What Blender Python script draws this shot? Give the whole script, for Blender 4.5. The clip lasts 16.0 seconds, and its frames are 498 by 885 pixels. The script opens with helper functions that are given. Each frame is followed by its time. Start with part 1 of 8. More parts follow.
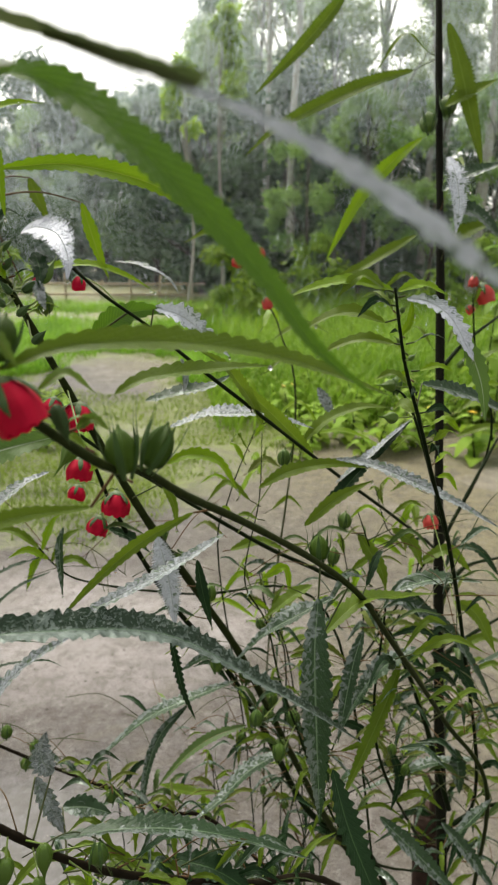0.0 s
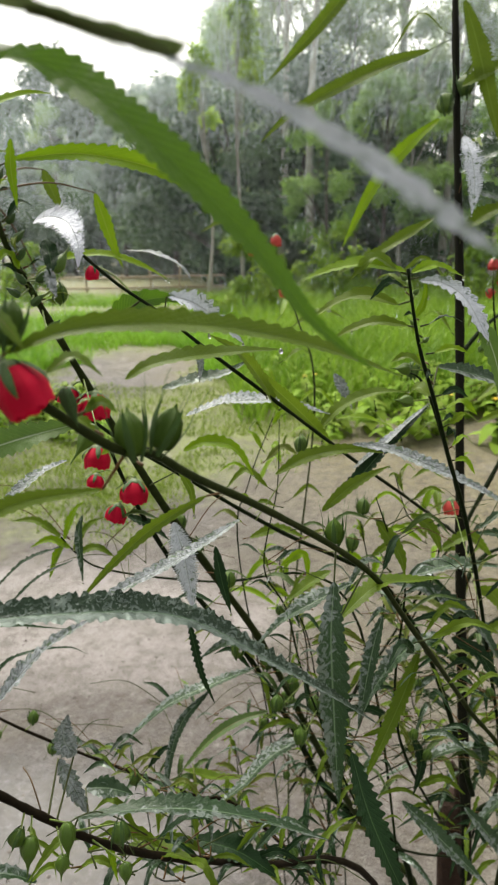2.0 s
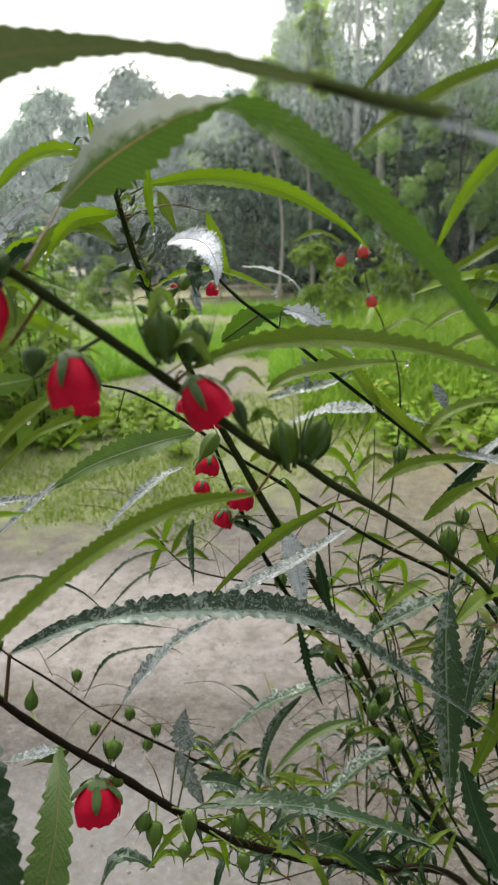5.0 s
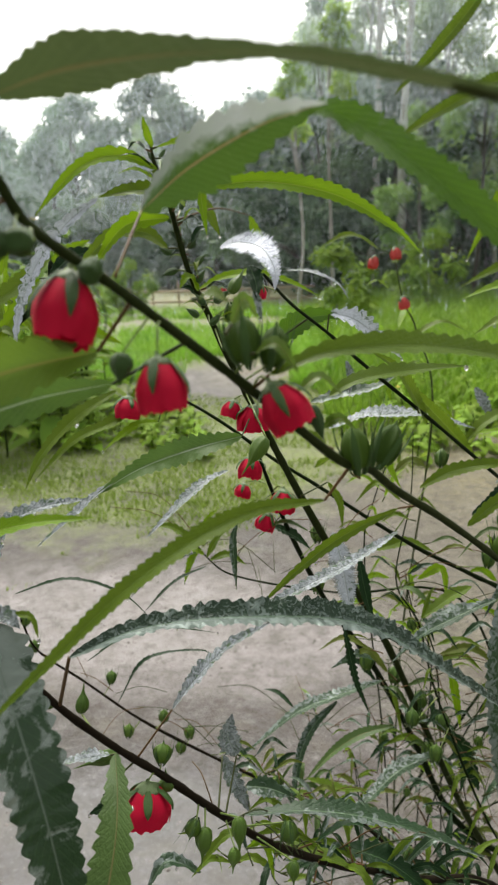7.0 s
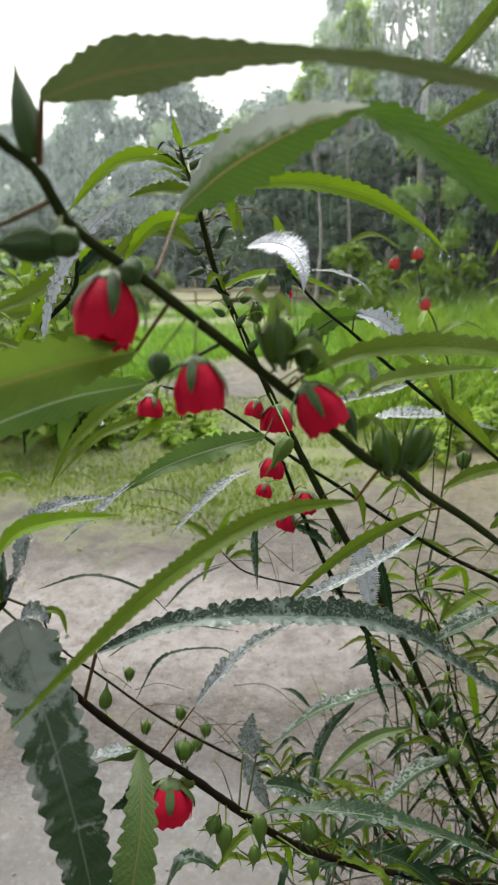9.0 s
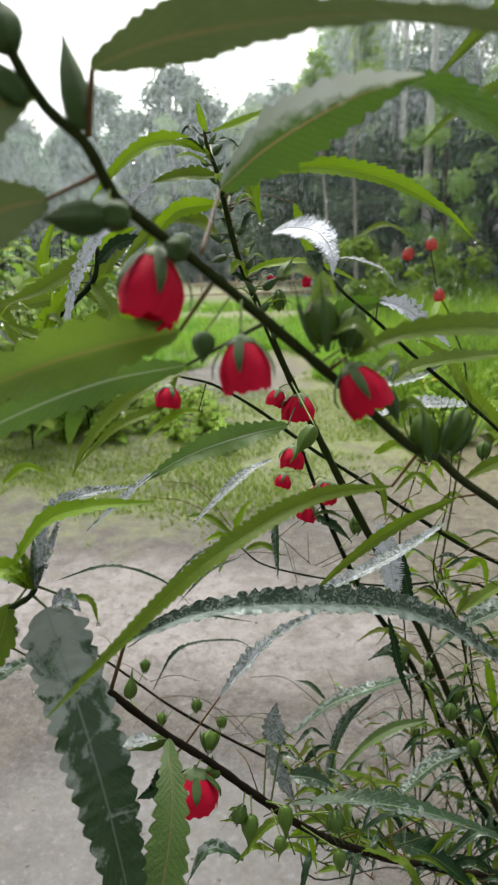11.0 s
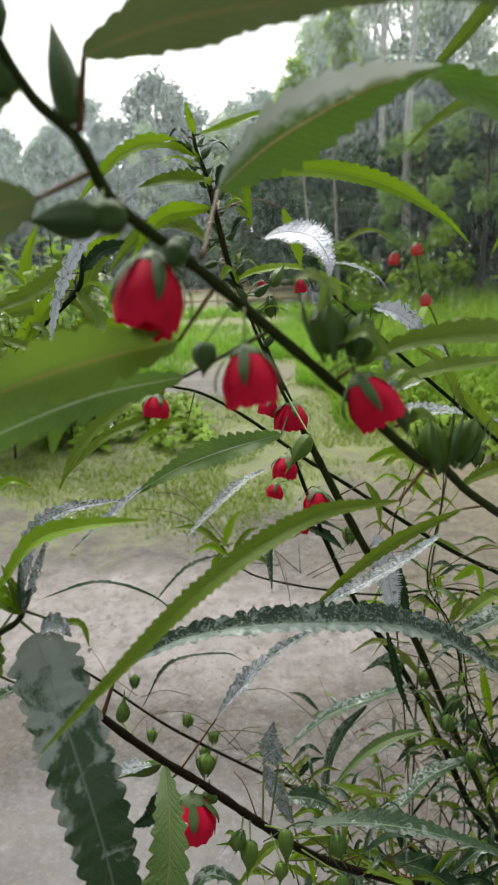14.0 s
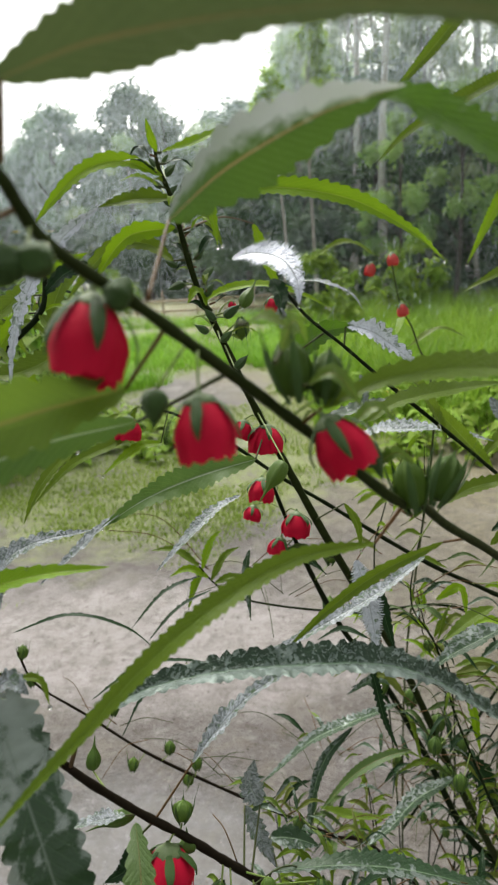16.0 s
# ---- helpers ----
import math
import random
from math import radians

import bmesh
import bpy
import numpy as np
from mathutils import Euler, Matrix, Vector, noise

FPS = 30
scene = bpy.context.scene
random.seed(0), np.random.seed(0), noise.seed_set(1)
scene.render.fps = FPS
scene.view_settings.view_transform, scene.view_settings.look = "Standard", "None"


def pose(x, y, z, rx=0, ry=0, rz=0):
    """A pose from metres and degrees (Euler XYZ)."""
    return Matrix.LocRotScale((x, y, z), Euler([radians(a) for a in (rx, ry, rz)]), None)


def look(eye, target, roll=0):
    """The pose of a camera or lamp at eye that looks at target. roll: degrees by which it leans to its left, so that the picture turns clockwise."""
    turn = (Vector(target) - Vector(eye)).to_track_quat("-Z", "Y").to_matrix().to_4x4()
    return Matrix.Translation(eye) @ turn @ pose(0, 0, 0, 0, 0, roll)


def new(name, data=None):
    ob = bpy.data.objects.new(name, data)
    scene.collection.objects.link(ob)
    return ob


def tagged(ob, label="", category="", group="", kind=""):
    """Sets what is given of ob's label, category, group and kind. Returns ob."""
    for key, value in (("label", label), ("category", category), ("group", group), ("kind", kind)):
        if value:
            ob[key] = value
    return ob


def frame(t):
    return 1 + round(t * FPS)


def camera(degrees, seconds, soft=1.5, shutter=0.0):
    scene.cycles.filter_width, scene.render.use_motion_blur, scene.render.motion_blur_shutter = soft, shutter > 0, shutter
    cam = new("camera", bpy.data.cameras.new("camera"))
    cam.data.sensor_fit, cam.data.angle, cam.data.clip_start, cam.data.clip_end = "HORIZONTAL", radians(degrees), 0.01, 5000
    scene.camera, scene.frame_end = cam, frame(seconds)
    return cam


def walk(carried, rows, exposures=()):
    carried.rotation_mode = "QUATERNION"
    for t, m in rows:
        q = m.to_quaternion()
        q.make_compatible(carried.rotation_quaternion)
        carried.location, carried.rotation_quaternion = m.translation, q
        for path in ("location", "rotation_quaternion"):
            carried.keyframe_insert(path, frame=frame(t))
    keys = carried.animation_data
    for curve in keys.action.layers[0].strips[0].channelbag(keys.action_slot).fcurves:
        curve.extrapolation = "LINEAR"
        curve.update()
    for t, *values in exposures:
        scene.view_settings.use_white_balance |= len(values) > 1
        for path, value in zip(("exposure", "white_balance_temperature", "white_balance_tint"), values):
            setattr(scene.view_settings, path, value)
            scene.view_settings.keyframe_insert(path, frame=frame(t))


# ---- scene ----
cam = camera(41.7, 16.0, 2.2)
PATH = [
    (0, (0.0000, 0.0000, 1.3500), (-0.0380, 1.9227, 0.8007), 0.75),
    (0.5, (0.0020, -0.0000, 1.3490), (-0.0520, 1.9203, 0.7928), 0.42),
    (1, (0.0040, 0.0009, 1.3470), (-0.0690, 1.9163, 0.7761), -0.11),
    (1.5, (0.0050, -0.0011, 1.3471), (-0.0800, 1.9129, 0.7733), -0.22),
    (2, (0.0050, -0.0021, 1.3471), (-0.1010, 1.9102, 0.7713), -0.65),
    (2.5, (0.0030, -0.0051, 1.3482), (-0.1260, 1.9068, 0.7756), -0.89),
    (3, (0.0000, -0.0070, 1.3493), (-0.1571, 1.9039, 0.7805), -1.23),
    (3.5, (-0.0050, -0.0110, 1.3505), (-0.1971, 1.8994, 0.7907), -1.48),
    (4, (-0.0110, -0.0150, 1.3507), (-0.2430, 1.8934, 0.7991), -1.53),
    (4.5, (-0.0170, -0.0169, 1.3518), (-0.2870, 1.8874, 0.8035), -1.69),
    (5, (-0.0230, -0.0189, 1.3519), (-0.3319, 1.8799, 0.8050), -1.85),
    (7.3, (-0.0420, -0.0198, 1.3539), (-0.4250, 1.8678, 0.8154), -2.05),
    (7.5, (-0.0420, -0.0198, 1.3549), (-0.4360, 1.8651, 0.8145), -2.07),
    (8, (-0.0440, -0.0197, 1.3559), (-0.4410, 1.8639, 0.8136), -2.17),
    (8.5, (-0.0460, -0.0197, 1.3559), (-0.4480, 1.8617, 0.8097), -2.08),
    (9, (-0.0470, -0.0218, 1.3540), (-0.4579, 1.8595, 0.8139), -1.79),
    (9.5, (-0.0500, -0.0219, 1.3530), (-0.4669, 1.8559, 0.8051), -1.90),
    (10, (-0.0530, -0.0219, 1.3520), (-0.4760, 1.8521, 0.7961), -1.91),
    (12.5, (-0.0660, -0.0211, 1.3480), (-0.4951, 1.8533, 0.7980), -2.42),
    (13, (-0.0680, -0.0191, 1.3479), (-0.4779, 1.8633, 0.8107), -2.09),
    (13.5, (-0.0670, -0.0151, 1.3487), (-0.4630, 1.8710, 0.8142), -2.27),
    (14, (-0.0660, -0.0110, 1.3495), (-0.4469, 1.8771, 0.8111), -2.45),
    (14.5, (-0.0650, -0.0070, 1.3503), (-0.4380, 1.8818, 0.8087), -2.74),
    (15, (-0.0650, -0.0020, 1.3511), (-0.4251, 1.8901, 0.8123), -2.72),
    (15.5, (-0.0640, 0.0022, 1.3539), (-0.4001, 1.9033, 0.8316), -2.78),
    (16, (-0.0630, 0.0073, 1.3557), (-0.3920, 1.9108, 0.8375), -3.27),
]
walk(cam, [(t, look(eye, target, roll)) for t, eye, target, roll in PATH], [(0.0, 1.11, 7050, 7), (1.0, 1.19, 7050, 7), (1.5, 1.33, 7050, 7), (2.1, 1.19, 7050, 7), (3.0, 1.15, 7000, 7), (5.0, 1.14, 6850, 7), (9.5, 1.16, 6700, 7), (12.5, 1.12, 6700, 7), (13.0, 1.00, 6700, 7), (13.6, 1.04, 6700, 7), (14.5, 1.10, 6700, 7), (16.0, 1.15, 6700, 7)])
# a phone's small lens: about 2 mm across, focused on the shrubs before it
cam.data.dof.use_dof = True
cam.data.dof.focus_distance = 0.40
cam.data.dof.aperture_fstop = 26

# ---- daylight: rain clouds, no hard sun ----
world = bpy.data.worlds.new("overcast_sky")
scene.world = world
world.use_nodes = True
wn, wl = world.node_tree.nodes, world.node_tree.links
sky = wn.new("ShaderNodeTexSky")
sky.sky_type, sky.sun_disc = "NISHITA", False
sky.sun_elevation, sky.sun_rotation, sky.dust_density, sky.air_density = radians(52), radians(-25), 4.0, 1.0
grey = wn.new("ShaderNodeHueSaturation")
grey.inputs["Saturation"].default_value = 0.12
wl.new(sky.outputs[0], grey.inputs["Color"])
wl.new(grey.outputs[0], wn["Background"].inputs["Color"])
wn["Background"].inputs["Strength"].default_value = 0.15
sun_data = bpy.data.lights.new("sun", "SUN")
sun_data.energy, sun_data.angle, sun_data.color = 1.5, radians(40), (1.0, 0.97, 0.93)
sun = new("sun", sun_data)
sun.matrix_world = look((-12, 22, 40), (0, 0, 0))


# ---- materials ----
def shader(name, rough=0.5):
    m = bpy.data.materials.new(name)
    m.use_nodes = True
    n = m.node_tree.nodes
    b = n["Principled BSDF"]
    b.inputs["Roughness"].default_value = rough
    return m, n, m.node_tree.links, b


def tex(n, l, kind, scale, src=None, **kw):
    t = n.new(kind)
    t.inputs["Scale"].default_value = scale
    for k, v in kw.items():
        t.inputs[k].default_value = v
    if src is not None:
        l.new(src, t.inputs["Vector"])
    return t


def ramp(n, l, src, stops):
    r = n.new("ShaderNodeValToRGB")
    e = r.color_ramp.elements
    while len(e) < len(stops):
        e.new(0.5)
    for k, (p, c) in enumerate(stops):
        e[k].position = p
        e[k].color = (*c, 1) if len(c) == 3 else c
    l.new(src, r.inputs[0])
    return r.outputs[0]


def mixc(n, l, fac, a, b, mode="MIX"):
    m = n.new("ShaderNodeMix")
    m.data_type, m.blend_type = "RGBA", mode
    for sock, v in ((m.inputs[0], fac), (m.inputs[6], a), (m.inputs[7], b)):
        if isinstance(v, (int, float)):
            sock.default_value = v
        elif isinstance(v, tuple):
            sock.default_value = (*v, 1)
        else:
            l.new(v, sock)
    return m.outputs[2]


def calc(n, l, op, a, b=0.0, c=0.0):
    m = n.new("ShaderNodeMath")
    m.operation = op
    for sock, v in zip(m.inputs, (a, b, c)):
        if isinstance(v, (int, float)):
            sock.default_value = v
        else:
            l.new(v, sock)
    return m.outputs[0]


def bump(n, l, b, height, strength, dist):
    k = n.new("ShaderNodeBump")
    k.inputs["Strength"].default_value, k.inputs["Distance"].default_value = strength, dist
    l.new(height, k.inputs["Height"])
    l.new(k.outputs[0], b.inputs["Normal"])
    return k


def see_through(m, n, l, b, colour, amount):
    """Lets part of the light pass through a thin blade."""
    t = n.new("ShaderNodeBsdfTranslucent")
    if isinstance(colour, tuple):
        t.inputs["Color"].default_value = (*colour, 1)
    else:
        l.new(colour, t.inputs["Color"])
    mix = n.new("ShaderNodeMixShader")
    mix.inputs[0].default_value = amount
    l.new(b.outputs[0], mix.inputs[1])
    l.new(t.outputs[0], mix.inputs[2])
    l.new(mix.outputs[0], n["Material Output"].inputs["Surface"])


# how far the painted sheen leans to one half of a blade
SHEEN_SIDE = 0.16


def blade_material(name, dark, light, vein, rough, wet, film, through_amount):
    """A toothed leaf blade: midrib and side veins by the blade's own length and breadth, a rain film in blotches with
    its glare painted in.
    """
    m, n, l, b = shader(name, rough)
    uv = n.new("ShaderNodeUVMap")
    uv.uv_map = "blade"
    sep = n.new("ShaderNodeSeparateXYZ")
    l.new(uv.outputs[0], sep.inputs[0])
    across = calc(n, l, "ABSOLUTE", sep.outputs[1])
    obj = n.new("ShaderNodeObjectInfo")
    co = n.new("ShaderNodeTexCoord")
    big = tex(n, l, "ShaderNodeTexNoise", 60, co.outputs["Object"], Detail=3.0)
    fine = tex(n, l, "ShaderNodeTexNoise", 900, co.outputs["Object"], Detail=2.0)
    tone = calc(n, l, "ADD", calc(n, l, "MULTIPLY", big.outputs[0], 0.7), calc(n, l, "MULTIPLY", obj.outputs["Random"], 0.3))
    base = mixc(n, l, tone, dark, light)
    slant = calc(n, l, "SUBTRACT", calc(n, l, "MULTIPLY", sep.outputs[0], 26.0), calc(n, l, "MULTIPLY", across, 3.0))
    wave = calc(n, l, "SINE", calc(n, l, "MULTIPLY", slant, 6.2832))
    side = calc(n, l, "POWER", calc(n, l, "MULTIPLY_ADD", wave, 0.5, 0.5), 8.0)
    rib = calc(n, l, "SMOOTH_MIN", 1.0, calc(n, l, "MULTIPLY", across, 18.0 if name in ("leaf_grey_sheen", "leaf_slick", "leaf_moss") else 11.0), 0.05)
    rib = calc(n, l, "SUBTRACT", 1.0, rib)
    base = mixc(n, l, calc(n, l, "MULTIPLY", side, 0.08 if name == "leaf_moss" else 0.30), base, light)
    if name == "leaf_fresh":
        # furrows between the side veins, their shade put into the colour
        furrow_shade = calc(n, l, "POWER", calc(n, l, "MULTIPLY_ADD", wave, -0.5, 0.5), 2.0)
        base = mixc(n, l, calc(n, l, "MULTIPLY", furrow_shade, 0.25), base, (0.018, 0.058, 0.004))
    base = mixc(n, l, calc(n, l, "MULTIPLY", rib, 0.7), base, vein)
    l.new(base, b.inputs["Base Color"])
    height = calc(n, l, "ADD", calc(n, l, "MULTIPLY", side, -0.17), calc(n, l, "MULTIPLY", fine.outputs[0], 0.5))
    height = calc(n, l, "ADD", height, calc(n, l, "MULTIPLY", rib, -0.6))
    b.inputs["Specular IOR Level"].default_value = 0.12 if name in ("leaf_lime", "leaf_green", "leaf_dark", "leaf_olive") else 0.25
    if wet > 0:
        beads = tex(n, l, "ShaderNodeTexVoronoi", 420, co.outputs["Object"])
        drop = ramp(n, l, beads.outputs["Distance"], ((0.15, (1, 1, 1)), (0.5, (0, 0, 0))))
        patch = tex(n, l, "ShaderNodeTexNoise", 130, co.outputs["Object"], Detail=2.0)
        soak = ramp(n, l, patch.outputs[0], ((0.42, (0, 0, 0)), (0.6, (1, 1, 1))))
        crease = tex(n, l, "ShaderNodeTexNoise", 340, co.outputs["Object"], Detail=3.0, Distortion=1.5)
        height = calc(n, l, "ADD", height, calc(n, l, "MULTIPLY", calc(n, l, "MULTIPLY", drop, soak), 0.6 * wet))
        height = calc(n, l, "ADD", height, calc(n, l, "MULTIPLY", crease.outputs[0], 1.1 * wet))
        b.inputs["Coat Weight"].default_value, b.inputs["Coat Roughness"].default_value = (0.12 if name in ("leaf_wet", "leaf_damp") else 0.25) * wet, 0.06
        if film > 0:
            ripple = tex(n, l, "ShaderNodeTexNoise", 60 if name == "leaf_slick" else 190, co.outputs["Object"], Detail=2.5 if name == "leaf_slick" else 4.0, Distortion=1.2)
            lay = calc(n, l, "MULTIPLY_ADD", side, 0.03, ripple.outputs[0])
            if film > 1:
                # the painted glare is broken by dark slits that run in from the teeth
                lay = calc(n, l, "MULTIPLY_ADD", calc(n, l, "MULTIPLY", side, calc(n, l, "POWER", across, 1.6)), -0.32, lay)
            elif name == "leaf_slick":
                # painted grey sheen that fades from the leaf's base towards its tip
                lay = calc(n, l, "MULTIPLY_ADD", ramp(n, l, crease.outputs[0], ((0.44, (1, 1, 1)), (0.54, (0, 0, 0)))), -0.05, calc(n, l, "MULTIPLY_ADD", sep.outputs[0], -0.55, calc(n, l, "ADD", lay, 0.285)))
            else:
                lay = calc(n, l, "MULTIPLY_ADD", sep.outputs[1], 0.30 if name == "leaf_wet" else SHEEN_SIDE, lay)
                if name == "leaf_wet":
                    # painted sheen differs by half: dark cracks in one, the other smooth grey
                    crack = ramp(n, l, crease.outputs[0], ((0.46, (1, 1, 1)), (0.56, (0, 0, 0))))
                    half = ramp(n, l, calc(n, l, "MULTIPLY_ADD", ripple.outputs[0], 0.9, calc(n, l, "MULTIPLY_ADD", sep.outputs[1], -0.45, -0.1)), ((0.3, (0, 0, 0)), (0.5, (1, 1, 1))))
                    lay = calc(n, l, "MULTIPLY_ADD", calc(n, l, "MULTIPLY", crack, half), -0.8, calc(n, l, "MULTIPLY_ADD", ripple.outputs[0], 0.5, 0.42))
            # sky sheen painted on one half of the blade, whiter towards its tip
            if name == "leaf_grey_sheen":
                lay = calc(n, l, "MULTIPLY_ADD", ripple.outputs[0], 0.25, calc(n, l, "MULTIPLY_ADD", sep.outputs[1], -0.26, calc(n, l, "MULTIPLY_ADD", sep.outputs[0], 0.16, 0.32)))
            film_glare = ramp(n, l, lay, ((0.62 - 0.3 * film - (0.16 if name == "leaf_wet" else 0), (0, 0, 0)), (0.74 - 0.3 * film + (0.02 if name == "leaf_wet" else 0), (1, 1, 1))))
            l.new(calc(n, l, "MULTIPLY", film_glare, 0.12 if film > 1 else 0.35 if name in ("leaf_wet", "leaf_damp") else 0.15 if name == "leaf_grey_sheen" else 0.45 if name == "leaf_slick" else 0.85), b.inputs["Metallic"])
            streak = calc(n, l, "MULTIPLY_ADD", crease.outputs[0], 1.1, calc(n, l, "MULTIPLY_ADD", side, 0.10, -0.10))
            # sky glare on the wet film, painted as a paler base colour
            silver = mixc(n, l, film_glare, base, mixc(n, l, streak, (0.34, 0.37, 0.44), (0.70, 0.73, 0.81)) if name == "leaf_white_glare" else mixc(n, l, calc(n, l, "MULTIPLY_ADD", streak, 2.0, -0.55), (0.07, 0.088, 0.082), (0.43, 0.46, 0.50)) if film > 1 else mixc(n, l, ripple.outputs[0], (0.075, 0.105, 0.088), (0.17, 0.205, 0.19)) if name == "leaf_wet" else mixc(n, l, sep.outputs[0], (0.20, 0.22, 0.21), (0.95, 0.95, 0.97)) if name == "leaf_grey_sheen" else mixc(n, l, ripple.outputs[0], (0.07, 0.095, 0.08), (0.22, 0.25, 0.24)) if name == "leaf_damp" else (0.25, 0.275, 0.285) if name != "leaf_slick" else mixc(n, l, ripple.outputs[0], (0.09, 0.115, 0.095), (0.23, 0.262, 0.235)))
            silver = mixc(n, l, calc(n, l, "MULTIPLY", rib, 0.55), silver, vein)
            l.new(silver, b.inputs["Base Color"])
            if film < 1:
                height = calc(n, l, "MULTIPLY", height, calc(n, l, "MULTIPLY_ADD", film_glare, -0.75, 1.0))
            l.new(calc(n, l, "MULTIPLY_ADD", film_glare, 0.18 if film > 1 else 0.16 if name in ("leaf_wet", "leaf_grey_sheen") else -0.05, rough), b.inputs["Roughness"])
    bump(n, l, b, height, 0.8 if film > 1 else 0.3 if film > 0.3 else 0.6 if name == "leaf_wet" else 0.3 if name == "leaf_underside_backlit" else 0.55, 0.0012)
    see_through(m, n, l, b, mixc(n, l, 0.5, base, light), through_amount)
    return m


BLADE = {
    "green": blade_material("leaf_green", (0.044, 0.084, 0.005), (0.112, 0.172, 0.013), (0.15, 0.22, 0.04), 0.42, 0.2, 0, 0.36),
    "fresh": blade_material("leaf_fresh", (0.034, 0.088, 0.005), (0.084, 0.175, 0.011), (0.10, 0.20, 0.03), 0.42, 0.25, 0, 0.36),
    "lime": blade_material("leaf_lime", (0.085, 0.18, 0.004), (0.17, 0.28, 0.009), (0.22, 0.29, 0.05), 0.42, 0.2, 0, 0.40),
    "under": blade_material("leaf_underside", (0.050, 0.098, 0.009), (0.118, 0.192, 0.022), (0.26, 0.18, 0.07), 0.45, 0.4, 0, 0.42),
    # backlit copy of the underside green, its dimness put into the colour
    "shade": blade_material("leaf_underside_backlit", (0.044, 0.07, 0.022), (0.09, 0.125, 0.042), (0.20, 0.11, 0.05), 0.5, 0.2, 0, 0.2),
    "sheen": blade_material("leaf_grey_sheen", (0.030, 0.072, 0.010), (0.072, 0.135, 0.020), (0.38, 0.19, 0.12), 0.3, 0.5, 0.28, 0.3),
    "pale": blade_material("leaf_pale_rib", (0.042, 0.098, 0.014), (0.105, 0.185, 0.032), (0.42, 0.47, 0.36), 0.4, 0.3, 0, 0.34),
    "olive": blade_material("leaf_olive", (0.05, 0.075, 0.010), (0.125, 0.155, 0.028), (0.16, 0.14, 0.05), 0.45, 0.2, 0, 0.36),
    # dark green leaf; strewn in the low shrubs it also paints their inner shade
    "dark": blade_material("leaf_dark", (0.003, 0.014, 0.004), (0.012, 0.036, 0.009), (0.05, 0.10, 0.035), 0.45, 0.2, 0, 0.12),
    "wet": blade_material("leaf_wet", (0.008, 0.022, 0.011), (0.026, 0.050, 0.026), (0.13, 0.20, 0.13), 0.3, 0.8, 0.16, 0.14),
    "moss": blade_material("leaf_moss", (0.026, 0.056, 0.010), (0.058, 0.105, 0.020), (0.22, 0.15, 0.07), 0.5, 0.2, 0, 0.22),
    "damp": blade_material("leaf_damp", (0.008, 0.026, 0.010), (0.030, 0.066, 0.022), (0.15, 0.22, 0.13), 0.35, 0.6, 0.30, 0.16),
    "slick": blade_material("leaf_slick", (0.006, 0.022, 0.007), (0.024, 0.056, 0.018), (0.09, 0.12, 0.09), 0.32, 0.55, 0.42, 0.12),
    # these two are green leaves with the reflected sky painted over them
    "white": blade_material("leaf_white_glare", (0.05, 0.09, 0.045), (0.12, 0.17, 0.10), (0.32, 0.36, 0.32), 0.3, 0.6, 1.02, 0.15),
    "silver": blade_material("leaf_silver_glare", (0.04, 0.08, 0.035), (0.10, 0.15, 0.08), (0.24, 0.28, 0.24), 0.3, 0.6, 1.01, 0.1),
}


def plain(name, dark, light, rough, scale, bump_by=0.0, dist=0.001, coat=0.0, thin=0.0, spec=0.5):
    m, n, l, b = shader(name, rough)
    b.inputs["Specular IOR Level"].default_value = spec
    co = n.new("ShaderNodeTexCoord")
    a = tex(n, l, "ShaderNodeTexNoise", scale, co.outputs["Object"], Detail=5.0, Roughness=0.65)
    obj = n.new("ShaderNodeObjectInfo")
    tone = calc(n, l, "MULTIPLY_ADD", obj.outputs["Random"], 0.3, calc(n, l, "MULTIPLY_ADD", a.outputs[0], 1.3, -0.3))
    base = mixc(n, l, tone, dark, light)
    l.new(base, b.inputs["Base Color"])
    b.inputs["Coat Weight"].default_value, b.inputs["Coat Roughness"].default_value = coat, 0.08
    if bump_by:
        bump(n, l, b, a.outputs[0], bump_by, dist)
    if thin:
        see_through(m, n, l, b, base, thin)
    return m


STEM_BROWN = plain("stem_brown", (0.004, 0.003, 0.002), (0.016, 0.012, 0.007), 0.55, 200, 0.5, 0.0006, 0.0, 0.0, 0.04)
STEM_GREEN = plain("stem_green", (0.007, 0.012, 0.003), (0.028, 0.038, 0.010), 0.5, 220, 0.5, 0.0006, 0.0, 0.0, 0.04)
STEM = plain("stem_dark_green", (0.003, 0.006, 0.002), (0.012, 0.021, 0.006), 0.55, 220, 0.5, 0.0006, 0.0, 0.0, 0.04)
WOODY = plain("stem_woody", (0.002, 0.003, 0.002), (0.011, 0.011, 0.006), 0.7, 160, 0.6, 0.001, 0.0, 0.0, 0.05)
TWIG = plain("petiole", (0.014, 0.028, 0.004), (0.045, 0.05, 0.011), 0.6, 120, 0.0, 0.001, 0.0, 0.0, 0.2)
REDDISH = plain("petiole_reddish", (0.035, 0.028, 0.006), (0.10, 0.045, 0.014), 0.6, 120, 0.0, 0.001, 0.0, 0.0, 0.2)
PETAL = plain("petal_red", (0.36, 0.002, 0.018), (0.60, 0.010, 0.050), 0.65, 150, 0.3, 0.0006, 0.0, 0.32, 0.12)
PETAL_FAR = plain("petal_orange_red", (0.40, 0.02, 0.015), (0.55, 0.05, 0.035), 0.5, 160, 0.2, 0.0006, 0.1, 0.3)
SEPAL = plain("sepal_green", (0.012, 0.036, 0.007), (0.055, 0.110, 0.024), 0.55, 300, 0.5, 0.0005, 0.0, 0.15, 0.25)
